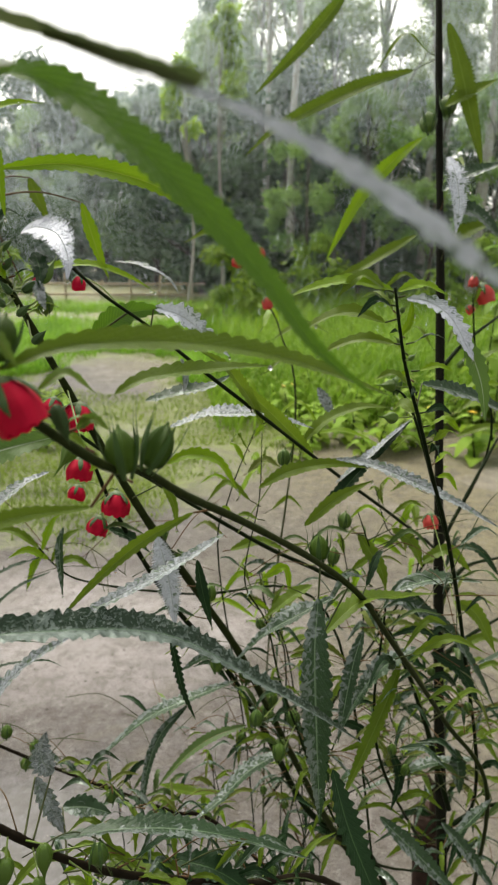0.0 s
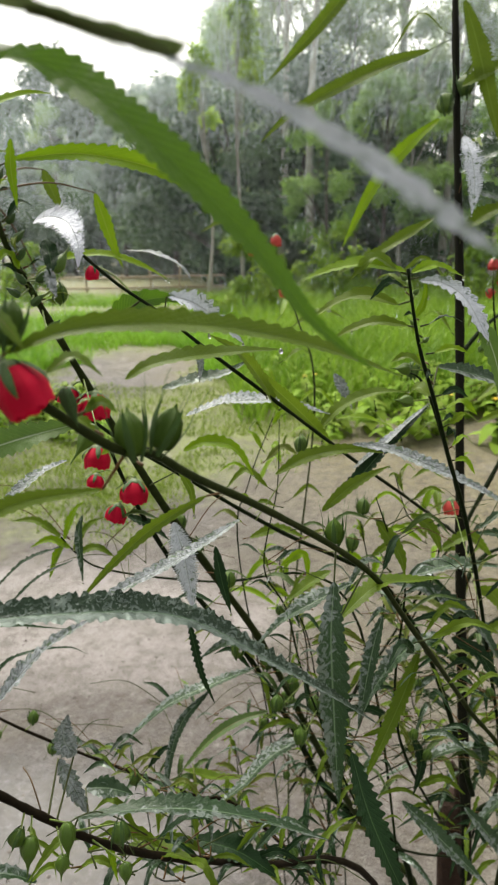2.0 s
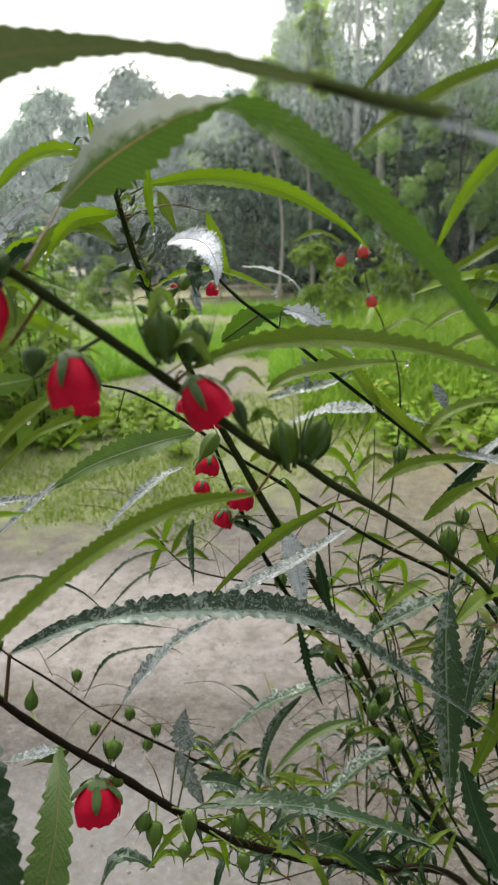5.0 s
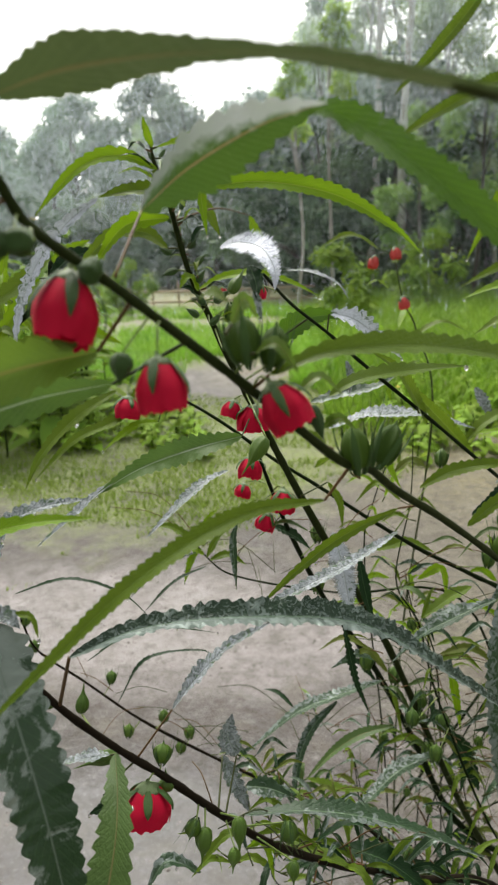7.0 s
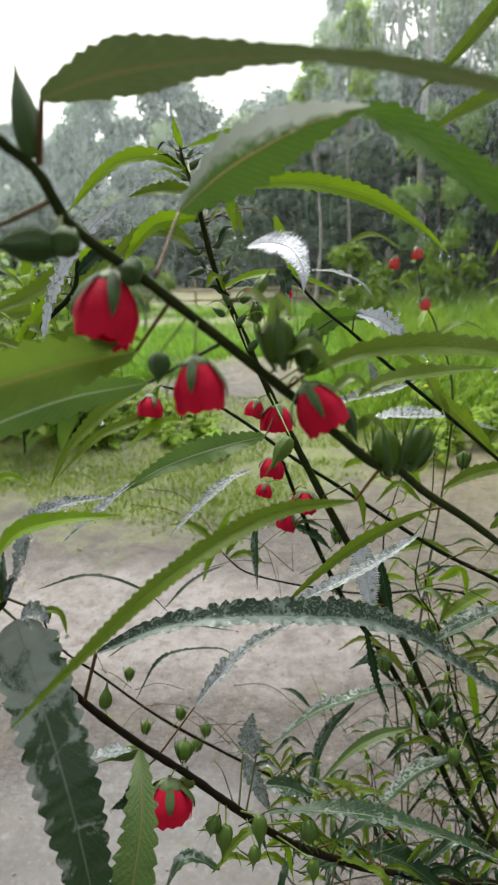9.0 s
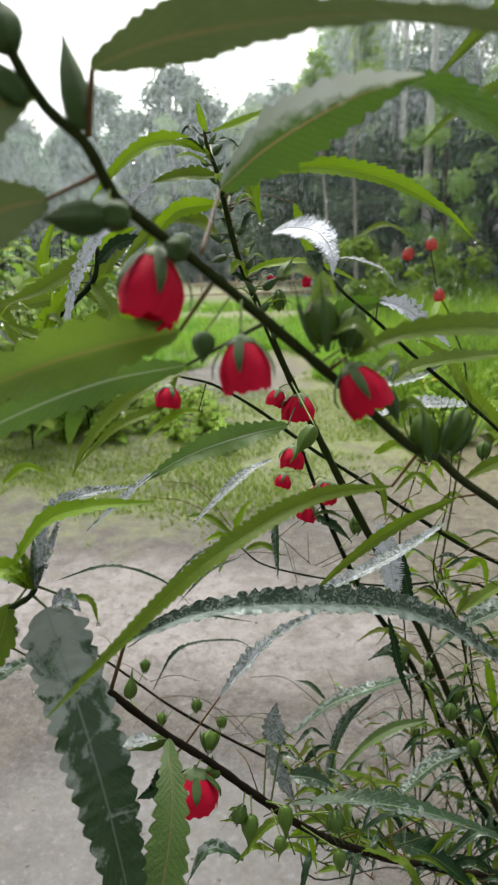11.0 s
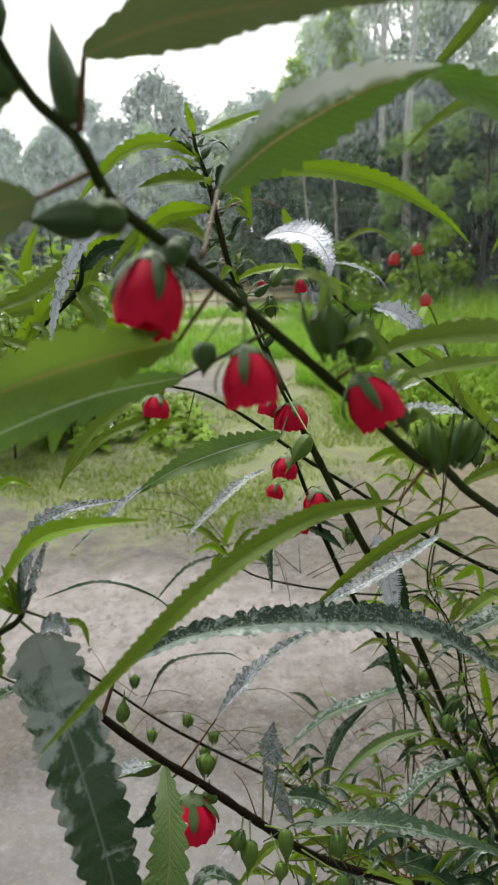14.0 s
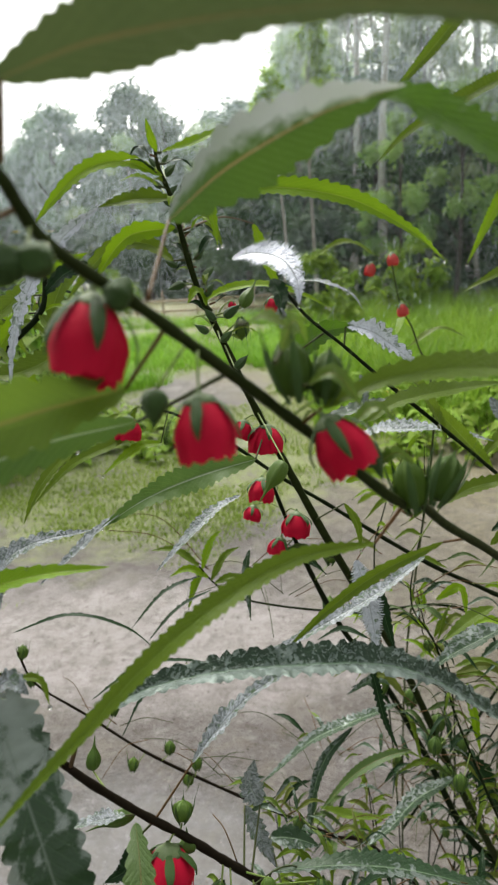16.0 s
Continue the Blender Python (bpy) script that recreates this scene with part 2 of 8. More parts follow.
CALYX = plain("calyx_pale_green", (0.06, 0.105, 0.03), (0.16, 0.215, 0.10), 0.5, 260, 0.5, 0.0005, 0.1, 0.2, 0.3)
PEDICEL = plain("pedicel_green", (0.07, 0.12, 0.02), (0.15, 0.20, 0.045), 0.5, 120, 0.0, 0.001, 0.0, 0.0, 0.25)
CAPSULE = plain("capsule_green", (0.024, 0.062, 0.006), (0.088, 0.158, 0.012), 0.45, 200, 0.4, 0.0005, 0.05, 0.1, 0.3)


def water_material():
    m, n, l, b = shader("rain_water", 0.0)
    b.inputs["Transmission Weight"].default_value, b.inputs["IOR"].default_value = 1.0, 1.33
    return m


WATER = water_material()


def rain_material():
    m, n, l, b = shader("rain_and_haze", 0.3)
    # bluish white, so that the threads veil the wood like haze
    b.inputs["Base Color"].default_value = (0.69, 0.765, 0.85, 1)
    see_through(m, n, l, b, (0.73, 0.81, 0.89), 0.5)
    return m


RAIN = rain_material()


def foliage(name, dark, light, rough=0.5, thin=0.25, scale=0.6):
    m, n, l, b = shader(name, rough)
    g = n.new("ShaderNodeNewGeometry")
    co = n.new("ShaderNodeTexCoord")
    obj = n.new("ShaderNodeObjectInfo")
    a = tex(n, l, "ShaderNodeTexNoise", scale, co.outputs["Object"], Detail=2.0)
    tone = calc(n, l, "ADD", calc(n, l, "MULTIPLY", g.outputs["Random Per Island"], 0.2), calc(n, l, "MULTIPLY_ADD", a.outputs[0], 1.5, -0.45))
    base = mixc(n, l, tone, dark, light)
    hue = n.new("ShaderNodeHueSaturation")
    l.new(base, hue.inputs["Color"])
    l.new(calc(n, l, "MULTIPLY_ADD", obj.outputs["Random"], 0.02, 0.483), hue.inputs["Hue"])
    l.new(calc(n, l, "MULTIPLY_ADD", obj.outputs["Random"], 0.5, 0.75), hue.inputs["Value"])
    l.new(hue.outputs[0], b.inputs["Base Color"])
    b.inputs["Specular IOR Level"].default_value = 0.15
    see_through(m, n, l, b, hue.outputs[0], thin)
    return m


# tree greens lightened past real foliage: distance haze put into the base colour
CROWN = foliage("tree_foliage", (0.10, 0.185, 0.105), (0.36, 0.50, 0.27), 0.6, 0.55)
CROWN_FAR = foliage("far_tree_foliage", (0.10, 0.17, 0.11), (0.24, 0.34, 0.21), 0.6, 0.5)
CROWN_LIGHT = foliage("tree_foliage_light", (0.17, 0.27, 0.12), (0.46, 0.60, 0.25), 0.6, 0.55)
CROWN_LIME = foliage("young_tree_foliage", (0.20, 0.34, 0.03), (0.38, 0.55, 0.06), 0.6, 0.5)
CROWN_LEAFY = foliage("leafy_tree_foliage", (0.10, 0.21, 0.05), (0.34, 0.50, 0.15), 0.6, 0.5)
# darkened green: the deep shadow below the trees is put into it
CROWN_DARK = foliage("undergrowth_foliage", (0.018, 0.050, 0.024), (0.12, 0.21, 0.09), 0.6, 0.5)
SHRUB = foliage("shrub_foliage", (0.065, 0.155, 0.02), (0.29, 0.44, 0.055), 0.6, 0.42, 2.0)
HERB = foliage("herb_foliage", (0.12, 0.235, 0.024), (0.33, 0.49, 0.06), 0.6, 0.45, 2.0)
GRASS = foliage("meadow_grass", (0.088, 0.205, 0.016), (0.26, 0.445, 0.044), 0.5, 0.4, 1.2)
TURF = foliage("short_turf", (0.105, 0.175, 0.024), (0.235, 0.32, 0.056), 0.6, 0.4, 1.5)
PEBBLE = foliage("pebble_stone", (0.045, 0.038, 0.03), (0.26, 0.24, 0.22), 0.4, 0.02, 30.0)
YELLOW = plain("yellow_petal", (0.55, 0.36, 0.01), (0.75, 0.55, 0.03), 0.5, 90)
BARK = plain("bark_grey", (0.12, 0.115, 0.10), (0.34, 0.33, 0.29), 0.8, 6, 0.8, 0.03)
BARK_PALE = plain("bark_pale", (0.24, 0.235, 0.20), (0.50, 0.49, 0.44), 0.8, 5, 0.6, 0.02)
BARK_DARK = plain("bark_dark", (0.02, 0.018, 0.014), (0.07, 0.06, 0.045), 0.8, 7, 0.8, 0.03)
FENCE = plain("weathered_bamboo", (0.20, 0.15, 0.09), (0.42, 0.34, 0.22), 0.7, 9, 0.3, 0.01)
STUMP = plain("rotten_wood", (0.012, 0.008, 0.006), (0.045, 0.026, 0.018), 0.75, 60, 1.0, 0.006, 0.0, 0.0, 0.1)


def ground_material():
    """Wet sandy lane with puddles, brown soil and a worn grass strip."""
    m, n, l, b = shader("wet_ground", 0.6)
    co = n.new("ShaderNodeTexCoord")
    P = co.outputs["Object"]
    sep = n.new("ShaderNodeSeparateXYZ")
    l.new(P, sep.inputs[0])
    X, Y = sep.outputs[0], sep.outputs[1]
    broad = tex(n, l, "ShaderNodeTexNoise", 0.7, P, Detail=4.0)
    mid = tex(n, l, "ShaderNodeTexNoise", 4.0, P, Detail=6.0, Roughness=0.7)
    fine = tex(n, l, "ShaderNodeTexNoise", 38.0, P, Detail=6.0, Roughness=0.75)
    grit = tex(n, l, "ShaderNodeTexVoronoi", 160.0, P)
    sand = mixc(n, l, ramp(n, l, mid.outputs[0], ((0.3, (0, 0, 0)), (0.7, (1, 1, 1)))), (0.070, 0.063, 0.061), (0.163, 0.149, 0.144))
    soil = mixc(n, l, mid.outputs[0], (0.128, 0.112, 0.062), (0.24, 0.212, 0.122))
    warm = calc(n, l, "MULTIPLY_ADD", X, 0.55, calc(n, l, "MULTIPLY_ADD", Y, 0.22, calc(n, l, "MULTIPLY_ADD", broad.outputs[0], 1.6, -1.16)))
    base = mixc(n, l, ramp(n, l, warm, ((0.0, (0, 0, 0)), (0.95, (1, 1, 1)))), sand, soil)
    blot = tex(n, l, "ShaderNodeTexNoise", 13.0, P, Detail=8.0, Roughness=0.8, Distortion=0.1)
    spots = ramp(n, l, blot.outputs[0], ((0.42, (1, 1, 1)), (0.51, (0, 0, 0))))
    base = mixc(n, l, calc(n, l, "MULTIPLY", spots, 0.6), base, (0.05, 0.041, 0.031))
    pale = ramp(n, l, blot.outputs[0], ((0.56, (0, 0, 0)), (0.66, (1, 1, 1))))
    base = mixc(n, l, calc(n, l, "MULTIPLY", pale, 0.55), base, (0.26, 0.246, 0.234))
    base = mixc(n, l, calc(n, l, "MULTIPLY", ramp(n, l, fine.outputs[0], ((0.42, (1, 1, 1)), (0.52, (0, 0, 0)))), 0.35), base, (0.06, 0.055, 0.042))
    # brown mud showing through the sand
    mud = tex(n, l, "ShaderNodeTexNoise", 5.5, P, Detail=9.0, Roughness=0.78, Distortion=0.5)
    base = mixc(n, l, ramp(n, l, mud.outputs[0], ((0.50, (0, 0, 0)), (0.62, (0.55, 0.55, 0.55)))), base, (0.12, 0.107, 0.082))
    # pale patch before the turf: the wet lane's sky reflection painted as lighter sand
    wet_glare = calc(n, l, "ADD", calc(n, l, "POWER", calc(n, l, "MULTIPLY", calc(n, l, "ADD", X, 0.95), 0.85), 2.0), calc(n, l, "POWER", calc(n, l, "MULTIPLY", calc(n, l, "ADD", Y, -2.15), 1.9), 2.0))
    wet_glare = ramp(n, l, calc(n, l, "ADD", wet_glare, calc(n, l, "MULTIPLY_ADD", mid.outputs[0], 2.2, -1.1)), ((0.25, (1, 1, 1)), (1.1, (0, 0, 0))))
    # the same painted paleness in blotches all over the lane
    glare_noise = tex(n, l, "ShaderNodeTexNoise", 0.8, P, Detail=5.0, Roughness=0.65, Distortion=0.6)
    wet_glare = calc(n, l, "MAXIMUM", wet_glare, ramp(n, l, glare_noise.outputs[0], ((0.56, (0, 0, 0)), (0.70, (0.8, 0.8, 0.8)))))
    base = mixc(n, l, calc(n, l, "MULTIPLY", wet_glare, calc(n, l, "MULTIPLY_ADD", mud.outputs[0], -1.5, 1.4)), base, (0.315, 0.29, 0.285))
    # flecks of wet grit and pale crumbs over all the bare ground
    fleck = tex(n, l, "ShaderNodeTexNoise", 60.0, P, Detail=7.0, Roughness=0.8)
    base = mixc(n, l, ramp(n, l, fleck.outputs[0], ((0.40, (1, 1, 1)), (0.50, (0, 0, 0)))), base, mixc(n, l, 1.0, base, (0.80, 0.79, 0.77), "MULTIPLY"))
    base = mixc(n, l, ramp(n, l, fleck.outputs[0], ((0.56, (0, 0, 0)), (0.66, (0.32, 0.32, 0.32)))), base, (0.36, 0.34, 0.335))
    clods = tex(n, l, "ShaderNodeTexNoise", 17.0, P, Detail=8.0, Roughness=0.75, Distortion=0.3)
    base = mixc(n, l, ramp(n, l, clods.outputs[0], ((0.40, (0.6, 0.6, 0.6)), (0.50, (0, 0, 0)))), base, (0.095, 0.083, 0.074))
    # turf: a strip at middle distance, and all the field behind
    edge = calc(n, l, "ADD", calc(n, l, "MULTIPLY_ADD", mid.outputs[0], 2.2, -1.1), calc(n, l, "MULTIPLY_ADD", broad.outputs[0], 2.4, -1.2))
    near = calc(n, l, "ADD", calc(n, l, "SUBTRACT", Y, 2.5), calc(n, l, "ADD", edge, calc(n, l, "MULTIPLY", calc(n, l, "MAXIMUM", calc(n, l, "ADD", X, 0.75), 0.0), -1.6)))
    far = calc(n, l, "ADD", calc(n, l, "SUBTRACT", Y, 5.4), edge)
    turf = calc(n, l, "MAXIMUM", near, far)
    bare = calc(n, l, "ADD", calc(n, l, "POWER", calc(n, l, "MULTIPLY", calc(n, l, "ADD", X, 1.75), 1.3), 2.0), calc(n, l, "POWER", calc(n, l, "MULTIPLY", calc(n, l, "ADD", Y, -7.4), 0.75), 2.0))
    turf = calc(n, l, "MINIMUM", turf, calc(n, l, "SUBTRACT", calc(n, l, "ADD", bare, edge), 0.5))
    turf = ramp(n, l, turf, ((0.1, (0, 0, 0)), (0.95, (1, 1, 1))))
    worn = ramp(n, l, fine.outputs[0], ((0.38, (1, 1, 1)), (0.6, (0.2, 0.2, 0.2))))
    blades = tex(n, l, "ShaderNodeTexNoise", 90.0, P, Detail=4.0, Roughness=0.8)
    green = mixc(n, l, calc(n, l, "MULTIPLY_ADD", blades.outputs[0], 1.6, calc(n, l, "MULTIPLY_ADD", mid.outputs[0], 0.8, -0.7)), (0.10, 0.148, 0.026), (0.255, 0.30, 0.083))
    dried = ramp(n, l, calc(n, l, "ADD", calc(n, l, "MULTIPLY_ADD", Y, 0.12, -1.0), calc(n, l, "MULTIPLY_ADD", X, -0.06, edge)), ((0.2, (0, 0, 0)), (0.9, (1, 1, 1))))
    green = mixc(n, l, calc(n, l, "MULTIPLY", dried, 0.5), green, (0.22, 0.20, 0.09))
    # trodden gaps and dark damp tufts in the turf
    tuft = tex(n, l, "ShaderNodeTexNoise", 2.6, P, Detail=7.0, Roughness=0.72, Distortion=0.3)
    gaps = ramp(n, l, tuft.outputs[0], ((0.36, (0.35, 0.35, 0.35)), (0.50, (1, 1, 1))))
    green = mixc(n, l, ramp(n, l, tuft.outputs[0], ((0.52, (0, 0, 0)), (0.66, (0.65, 0.65, 0.65)))), green, (0.12, 0.17, 0.035))
    base = mixc(n, l, calc(n, l, "MULTIPLY", gaps, calc(n, l, "MULTIPLY", turf, worn)), base, green)
    # standing water in the hollows of the lane: darker wet ground, the reflected sky tinted in
    pool = calc(n, l, "ADD", calc(n, l, "POWER", calc(n, l, "MULTIPLY", calc(n, l, "ADD", X, 0.62), 1.5), 2.0), calc(n, l, "POWER", calc(n, l, "MULTIPLY", calc(n, l, "ADD", Y, -1.05), 2.0), 2.0))
    pool = calc(n, l, "ADD", pool, calc(n, l, "MULTIPLY_ADD", mid.outputs[0], 1.4, -0.7))
    pool = ramp(n, l, pool, ((0.35, (1, 1, 1)), (1.0, (0, 0, 0))))
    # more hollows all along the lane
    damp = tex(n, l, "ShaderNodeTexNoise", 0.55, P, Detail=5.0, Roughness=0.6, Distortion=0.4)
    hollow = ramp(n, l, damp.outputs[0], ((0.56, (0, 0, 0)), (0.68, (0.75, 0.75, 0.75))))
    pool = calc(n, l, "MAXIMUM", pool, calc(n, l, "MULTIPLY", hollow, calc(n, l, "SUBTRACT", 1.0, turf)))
    dry = calc(n, l, "SUBTRACT", 1.0, pool)
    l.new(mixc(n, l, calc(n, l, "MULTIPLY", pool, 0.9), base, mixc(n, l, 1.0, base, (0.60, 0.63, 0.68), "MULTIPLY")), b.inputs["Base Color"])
    soaked = calc(n, l, "MAXIMUM", pool, calc(n, l, "MULTIPLY", wet_glare, calc(n, l, "SUBTRACT", 1.0, turf)))
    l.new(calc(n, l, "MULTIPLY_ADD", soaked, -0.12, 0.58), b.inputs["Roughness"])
    l.new(calc(n, l, "MULTIPLY_ADD", soaked, 0.0, 0.22), b.inputs["Specular IOR Level"])
    h = calc(n, l, "MULTIPLY", dry, calc(n, l, "ADD", calc(n, l, "MULTIPLY", fine.outputs[0], 1.0), calc(n, l, "MULTIPLY", grit.outputs["Distance"], 0.3)))
    bump(n, l, b, h, 0.7, 0.02)
    return m


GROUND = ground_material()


# ---- mesh helpers ----
def mesh_of(name, verts, faces, mats, uv=None, index=None, smooth=True):
    me = bpy.data.meshes.new(name)
    me.from_pydata([tuple(v) for v in verts], [], faces)
    for m in mats if isinstance(mats, (list, tuple)) else [mats]:
        me.materials.append(m)
    if uv is not None:
        layer = me.uv_layers.new(name="blade")
        for loop in me.loops:
            layer.data[loop.index].uv = uv[loop.vertex_index]
    if index is not None:
        me.polygons.foreach_set("material_index", index)
    if smooth:
        me.polygons.foreach_set("use_smooth", [True] * len(me.polygons))
    me.update()
    return me


def part(name, me, parent, label="", m=None):
    ob = new(name, me)
    ob.parent = parent
    if m is not None:
        ob.matrix_local = m
    if label:
        tagged(ob, label=label)
    return ob


def smooth_line(points, steps):
    """A Catmull-Rom line through the points."""
    p = [Vector(q) for q in points]
    p = [p[0] * 2 - p[1]] + p + [p[-1] * 2 - p[-2]]
    out = []
    for k in range(1, len(p) - 2):
        a, b, c, d = p[k - 1:k + 3]
        for s in range(steps):
            t = s / steps
            out.append(0.5 * (2 * b + (c - a) * t + (2 * a - 5 * b + 4 * c - d) * t * t + (3 * b - a - 3 * c + d) * t ** 3))
    return out + [p[-2]]


def tube(line, r0, r1, sides=8, knots=0.0, seed=0):
    rng = random.Random(seed)
    verts, faces = [], []
    n = len(line)
    side = None
    for k, c in enumerate(line):
        t = (line[min(k + 1, n - 1)] - line[max(k - 1, 0)]).normalized()
        if side is None:
            side = t.orthogonal().normalized()
        side = (side - t * side.dot(t)).normalized()
        other = t.cross(side)
        r = (r0 + (r1 - r0) * k / (n - 1)) * (1 + knots * rng.uniform(-1, 1))
        for j in range(sides):
            a = 2 * math.pi * j / sides
            verts.append(c + (side * math.cos(a) + other * math.sin(a)) * r)
    for k in range(n - 1):
        for j in range(sides):
            a, b = k * sides + j, k * sides + (j + 1) % sides
            faces.append((a, b, b + sides, a + sides))
    faces.append(tuple(range(sides))[::-1])
    faces.append(tuple(range((n - 1) * sides, n * sides)))
    return verts, faces


# ---- ground ----
def ground():
    n = 120
    xs = [math.copysign(abs(k) ** 2.6, k) for k in np.linspace(-1, 1, n)]
    verts, faces = [], []
    for j in range(n):
        for i in range(n):
            x, y = xs[i] * 420, 3 + xs[j] * 420
            d = math.hypot(x, y)
            z = 0.03 * noise.noise((x * 0.7, y * 0.7, 0)) * min(1, d / 3)
            verts.append((x, y, z))
    for j in range(n - 1):
        for i in range(n - 1):
            a = j * n + i
            faces.append((a, a + 1, a + n + 1, a + n))
    ob = new("ground", mesh_of("ground", verts, faces, GROUND))
    return tagged(ob, "wet sandy lane with puddles, brown soil and turf", "ground", kind="structure")


ground()


def blades_mesh(name, count, spot, height, width, mat, lean=0.5, seed=1, shape=((0, 1), (0.4, 0.9), (0.75, 0.6), (1, 0.05))):
    """Grass blades: each a bent strip of two or three quads, rooted where spot() says."""
    rng = random.Random(seed)
    verts, faces = [], []
    for _ in range(count):
        x, y, f = spot(rng)
        h, w = height * f * rng.uniform(0.5, 1.2), width * rng.uniform(0.6, 1.3)
        a = rng.uniform(0, 6.2832)
        dx, dy = math.cos(a), math.sin(a)
        bend = lean * rng.uniform(0.2, 1.2) * h
        k = len(verts)
        for t, ww in shape:
            cx, cy, cz = x + dx * bend * t * t, y + dy * bend * t * t, h * (t - 0.3 * lean * t * t)
            verts += [(cx - dy * w * ww / 2, cy + dx * w * ww / 2, cz), (cx + dy * w * ww / 2, cy - dx * w * ww / 2, cz)]
        for s in range(len(shape) - 1):
            faces.append((k + 2 * s, k + 2 * s + 1, k + 2 * s + 3, k + 2 * s + 2))
    return mesh_of(name, verts, faces, mat, smooth=False)


def meadow_spot(rng):
    while True:
        y = 4.6 + 18 * rng.random() ** 1.5
        x = rng.uniform(-0.12 * y, 0.55 * y + 1)
        front = y - 5.6 + 0.9 * noise.noise((x * 0.9, 2, 5)) + 0.6 * noise.noise((x * 2.3, y, 5))
        if front > rng.uniform(-0.6, 0.3) and x + 0.08 * y > 0.5 * noise.noise((y * 0.7, 9, 1)):
            return x, y, min(1.0, max(0.35, 0.55 + 0.4 * front))


def field_spot(rng):
    while True:
        y = 6.4 + 13 * rng.random() ** 1.2
        x = rng.uniform(-0.62 * y, 0.0)
        if y < 6.9 + 0.9 * noise.noise((x * 1.3, 3, 8)):
            continue
        if ((x + 1.75) * 1.1) ** 2 + ((y - 7.6) * 0.6) ** 2 < 0.8 + 0.6 * noise.noise((x * 2, y * 2, 4)):
            continue
        if noise.noise((x * 0.45, y * 0.45, 11)) + 0.35 * noise.noise((x * 1.5, y * 1.5, 2)) > rng.uniform(-0.25, 0.3):
            return x, y, rng.choice((0.5, 0.8, 1.2))


def turf_spot(rng):
    while True:
        y = 2.1 + 12 * rng.random() ** 1.9
        x = rng.uniform(-0.8 * y, 0.5 * y)
        edge = 1.1 * noise.noise((x * 1.6, y * 1.6, 3)) + 0.5 * noise.noise((x * 5, y * 5, 1))
        if y - 2.8 - 1.5 * max(0.0, x + 0.75) * (y < 5.4) + edge < rng.uniform(0, 0.9) or noise.noise((x * 1.7, y * 1.7, 7)) < -0.3:
            continue
        if ((x + 1.75) * 1.1) ** 2 + ((y - 7.5) * 0.7) ** 2 < 0.7 + 0.5 * edge:
            continue
        return x, y, rng.choice((0.5, 0.8, 1.2))


tagged(new("meadow_grass", blades_mesh("meadow_grass", 22000, meadow_spot, 0.6, 0.016, GRASS, 0.7, 4)), "tall bright green meadow grass wet with rain", "grass", kind="stuff")
tagged(new("field_grass", blades_mesh("field_grass", 34000, field_spot, 0.24, 0.012, GRASS, 0.8, 6)), "knee-high green grass tufts over the field", "grass", kind="stuff")
tagged(new("turf", blades_mesh("turf", 95000, turf_spot, 0.046, 0.007, TURF, 0.85, 5, ((0, 1), (0.5, 0.8), (1, 0.05)))), "short worn turf beside the wet lane", "grass", kind="stuff")


def pebbles():
    """Small stones and crumbs of soil strewn over the lane."""
    rng = random.Random(31)
    verts, faces = [], []
    for _ in range(5200):
        y = 0.7 + 4.2 * rng.random() ** 1.3
        x, r = rng.uniform(-0.75, 0.55) * (y + 0.4), rng.uniform(0.0012, 0.0045) * rng.choice((1, 1, 1, 1.8))
        z = 0.03 * noise.noise((x * 0.7, y * 0.7, 0)) * min(1, math.hypot(x, y) / 3)
        k, a = len(verts), rng.uniform(0, 6.28)
        for j in range(5):
            q = r * rng.uniform(0.7, 1.3)
            verts.append((x + q * math.cos(a + j * 1.2566), y + q * math.sin(a + j * 1.2566), z - 0.001))
        verts.append((x + r * rng.uniform(-0.3, 0.3), y + r * rng.uniform(-0.3, 0.3), z + r * rng.uniform(0.5, 0.9)))
        faces += [(k + j, k + (j + 1) % 5, k + 5) for j in range(5)]
    return tagged(new("pebbles", mesh_of("pebbles", verts, faces, PEBBLE)), "small wet stones and soil crumbs on the lane", "gravel", kind="stuff")


pebbles()


def leaf_cloud(count, place, size, seed, long=2.2, droop=0.35):
    """Many small bent leaves; place(rng) gives a point and the way outward."""
    rng = random.Random(seed)
    verts, faces = [], []
    for _ in range(count):
        c, out = place(rng)
        c, out = Vector(c), Vector(out)
        s = size * rng.uniform(0.5, 1.35)
        up = (out + Vector((rng.gauss(0, 0.4), rng.gauss(0, 0.4), rng.gauss(0.55, 0.4)))).normalized()
        t = Vector((rng.gauss(0, 0.8), rng.gauss(0, 0.8), rng.gauss(-droop, 0.5))) + out * 0.5
        t = (t - up * t.dot(up)).normalized()
        w = t.cross(up).normalized() * s / long
        n = up * s * 0.12
        k = len(verts)
        verts += [c, c + t * s * 0.45 + w * 0.5 - n, c + t * s * 0.45 - w * 0.5 - n, c + t * s - n * 1.5]
        faces += [(k, k + 1, k + 2), (k + 1, k + 3, k + 2)]
    return verts, faces


def clumps(rng, count, rx, ry, z0, z1, top):
    out = []
    for _ in range(count):
        a, f = rng.uniform(0, 6.2832), rng.random()
        z = z0 + (z1 - z0) * f
        r = math.sin(math.pi * (0.12 + 0.83 * f ** top)) * rng.uniform(0.55, 1.0)
        out.append((Vector((rx * r * math.cos(a), ry * r * math.sin(a), z)), rng.uniform(0.09, 0.2) * (rx + ry + z1 - z0) / 3))
    return out


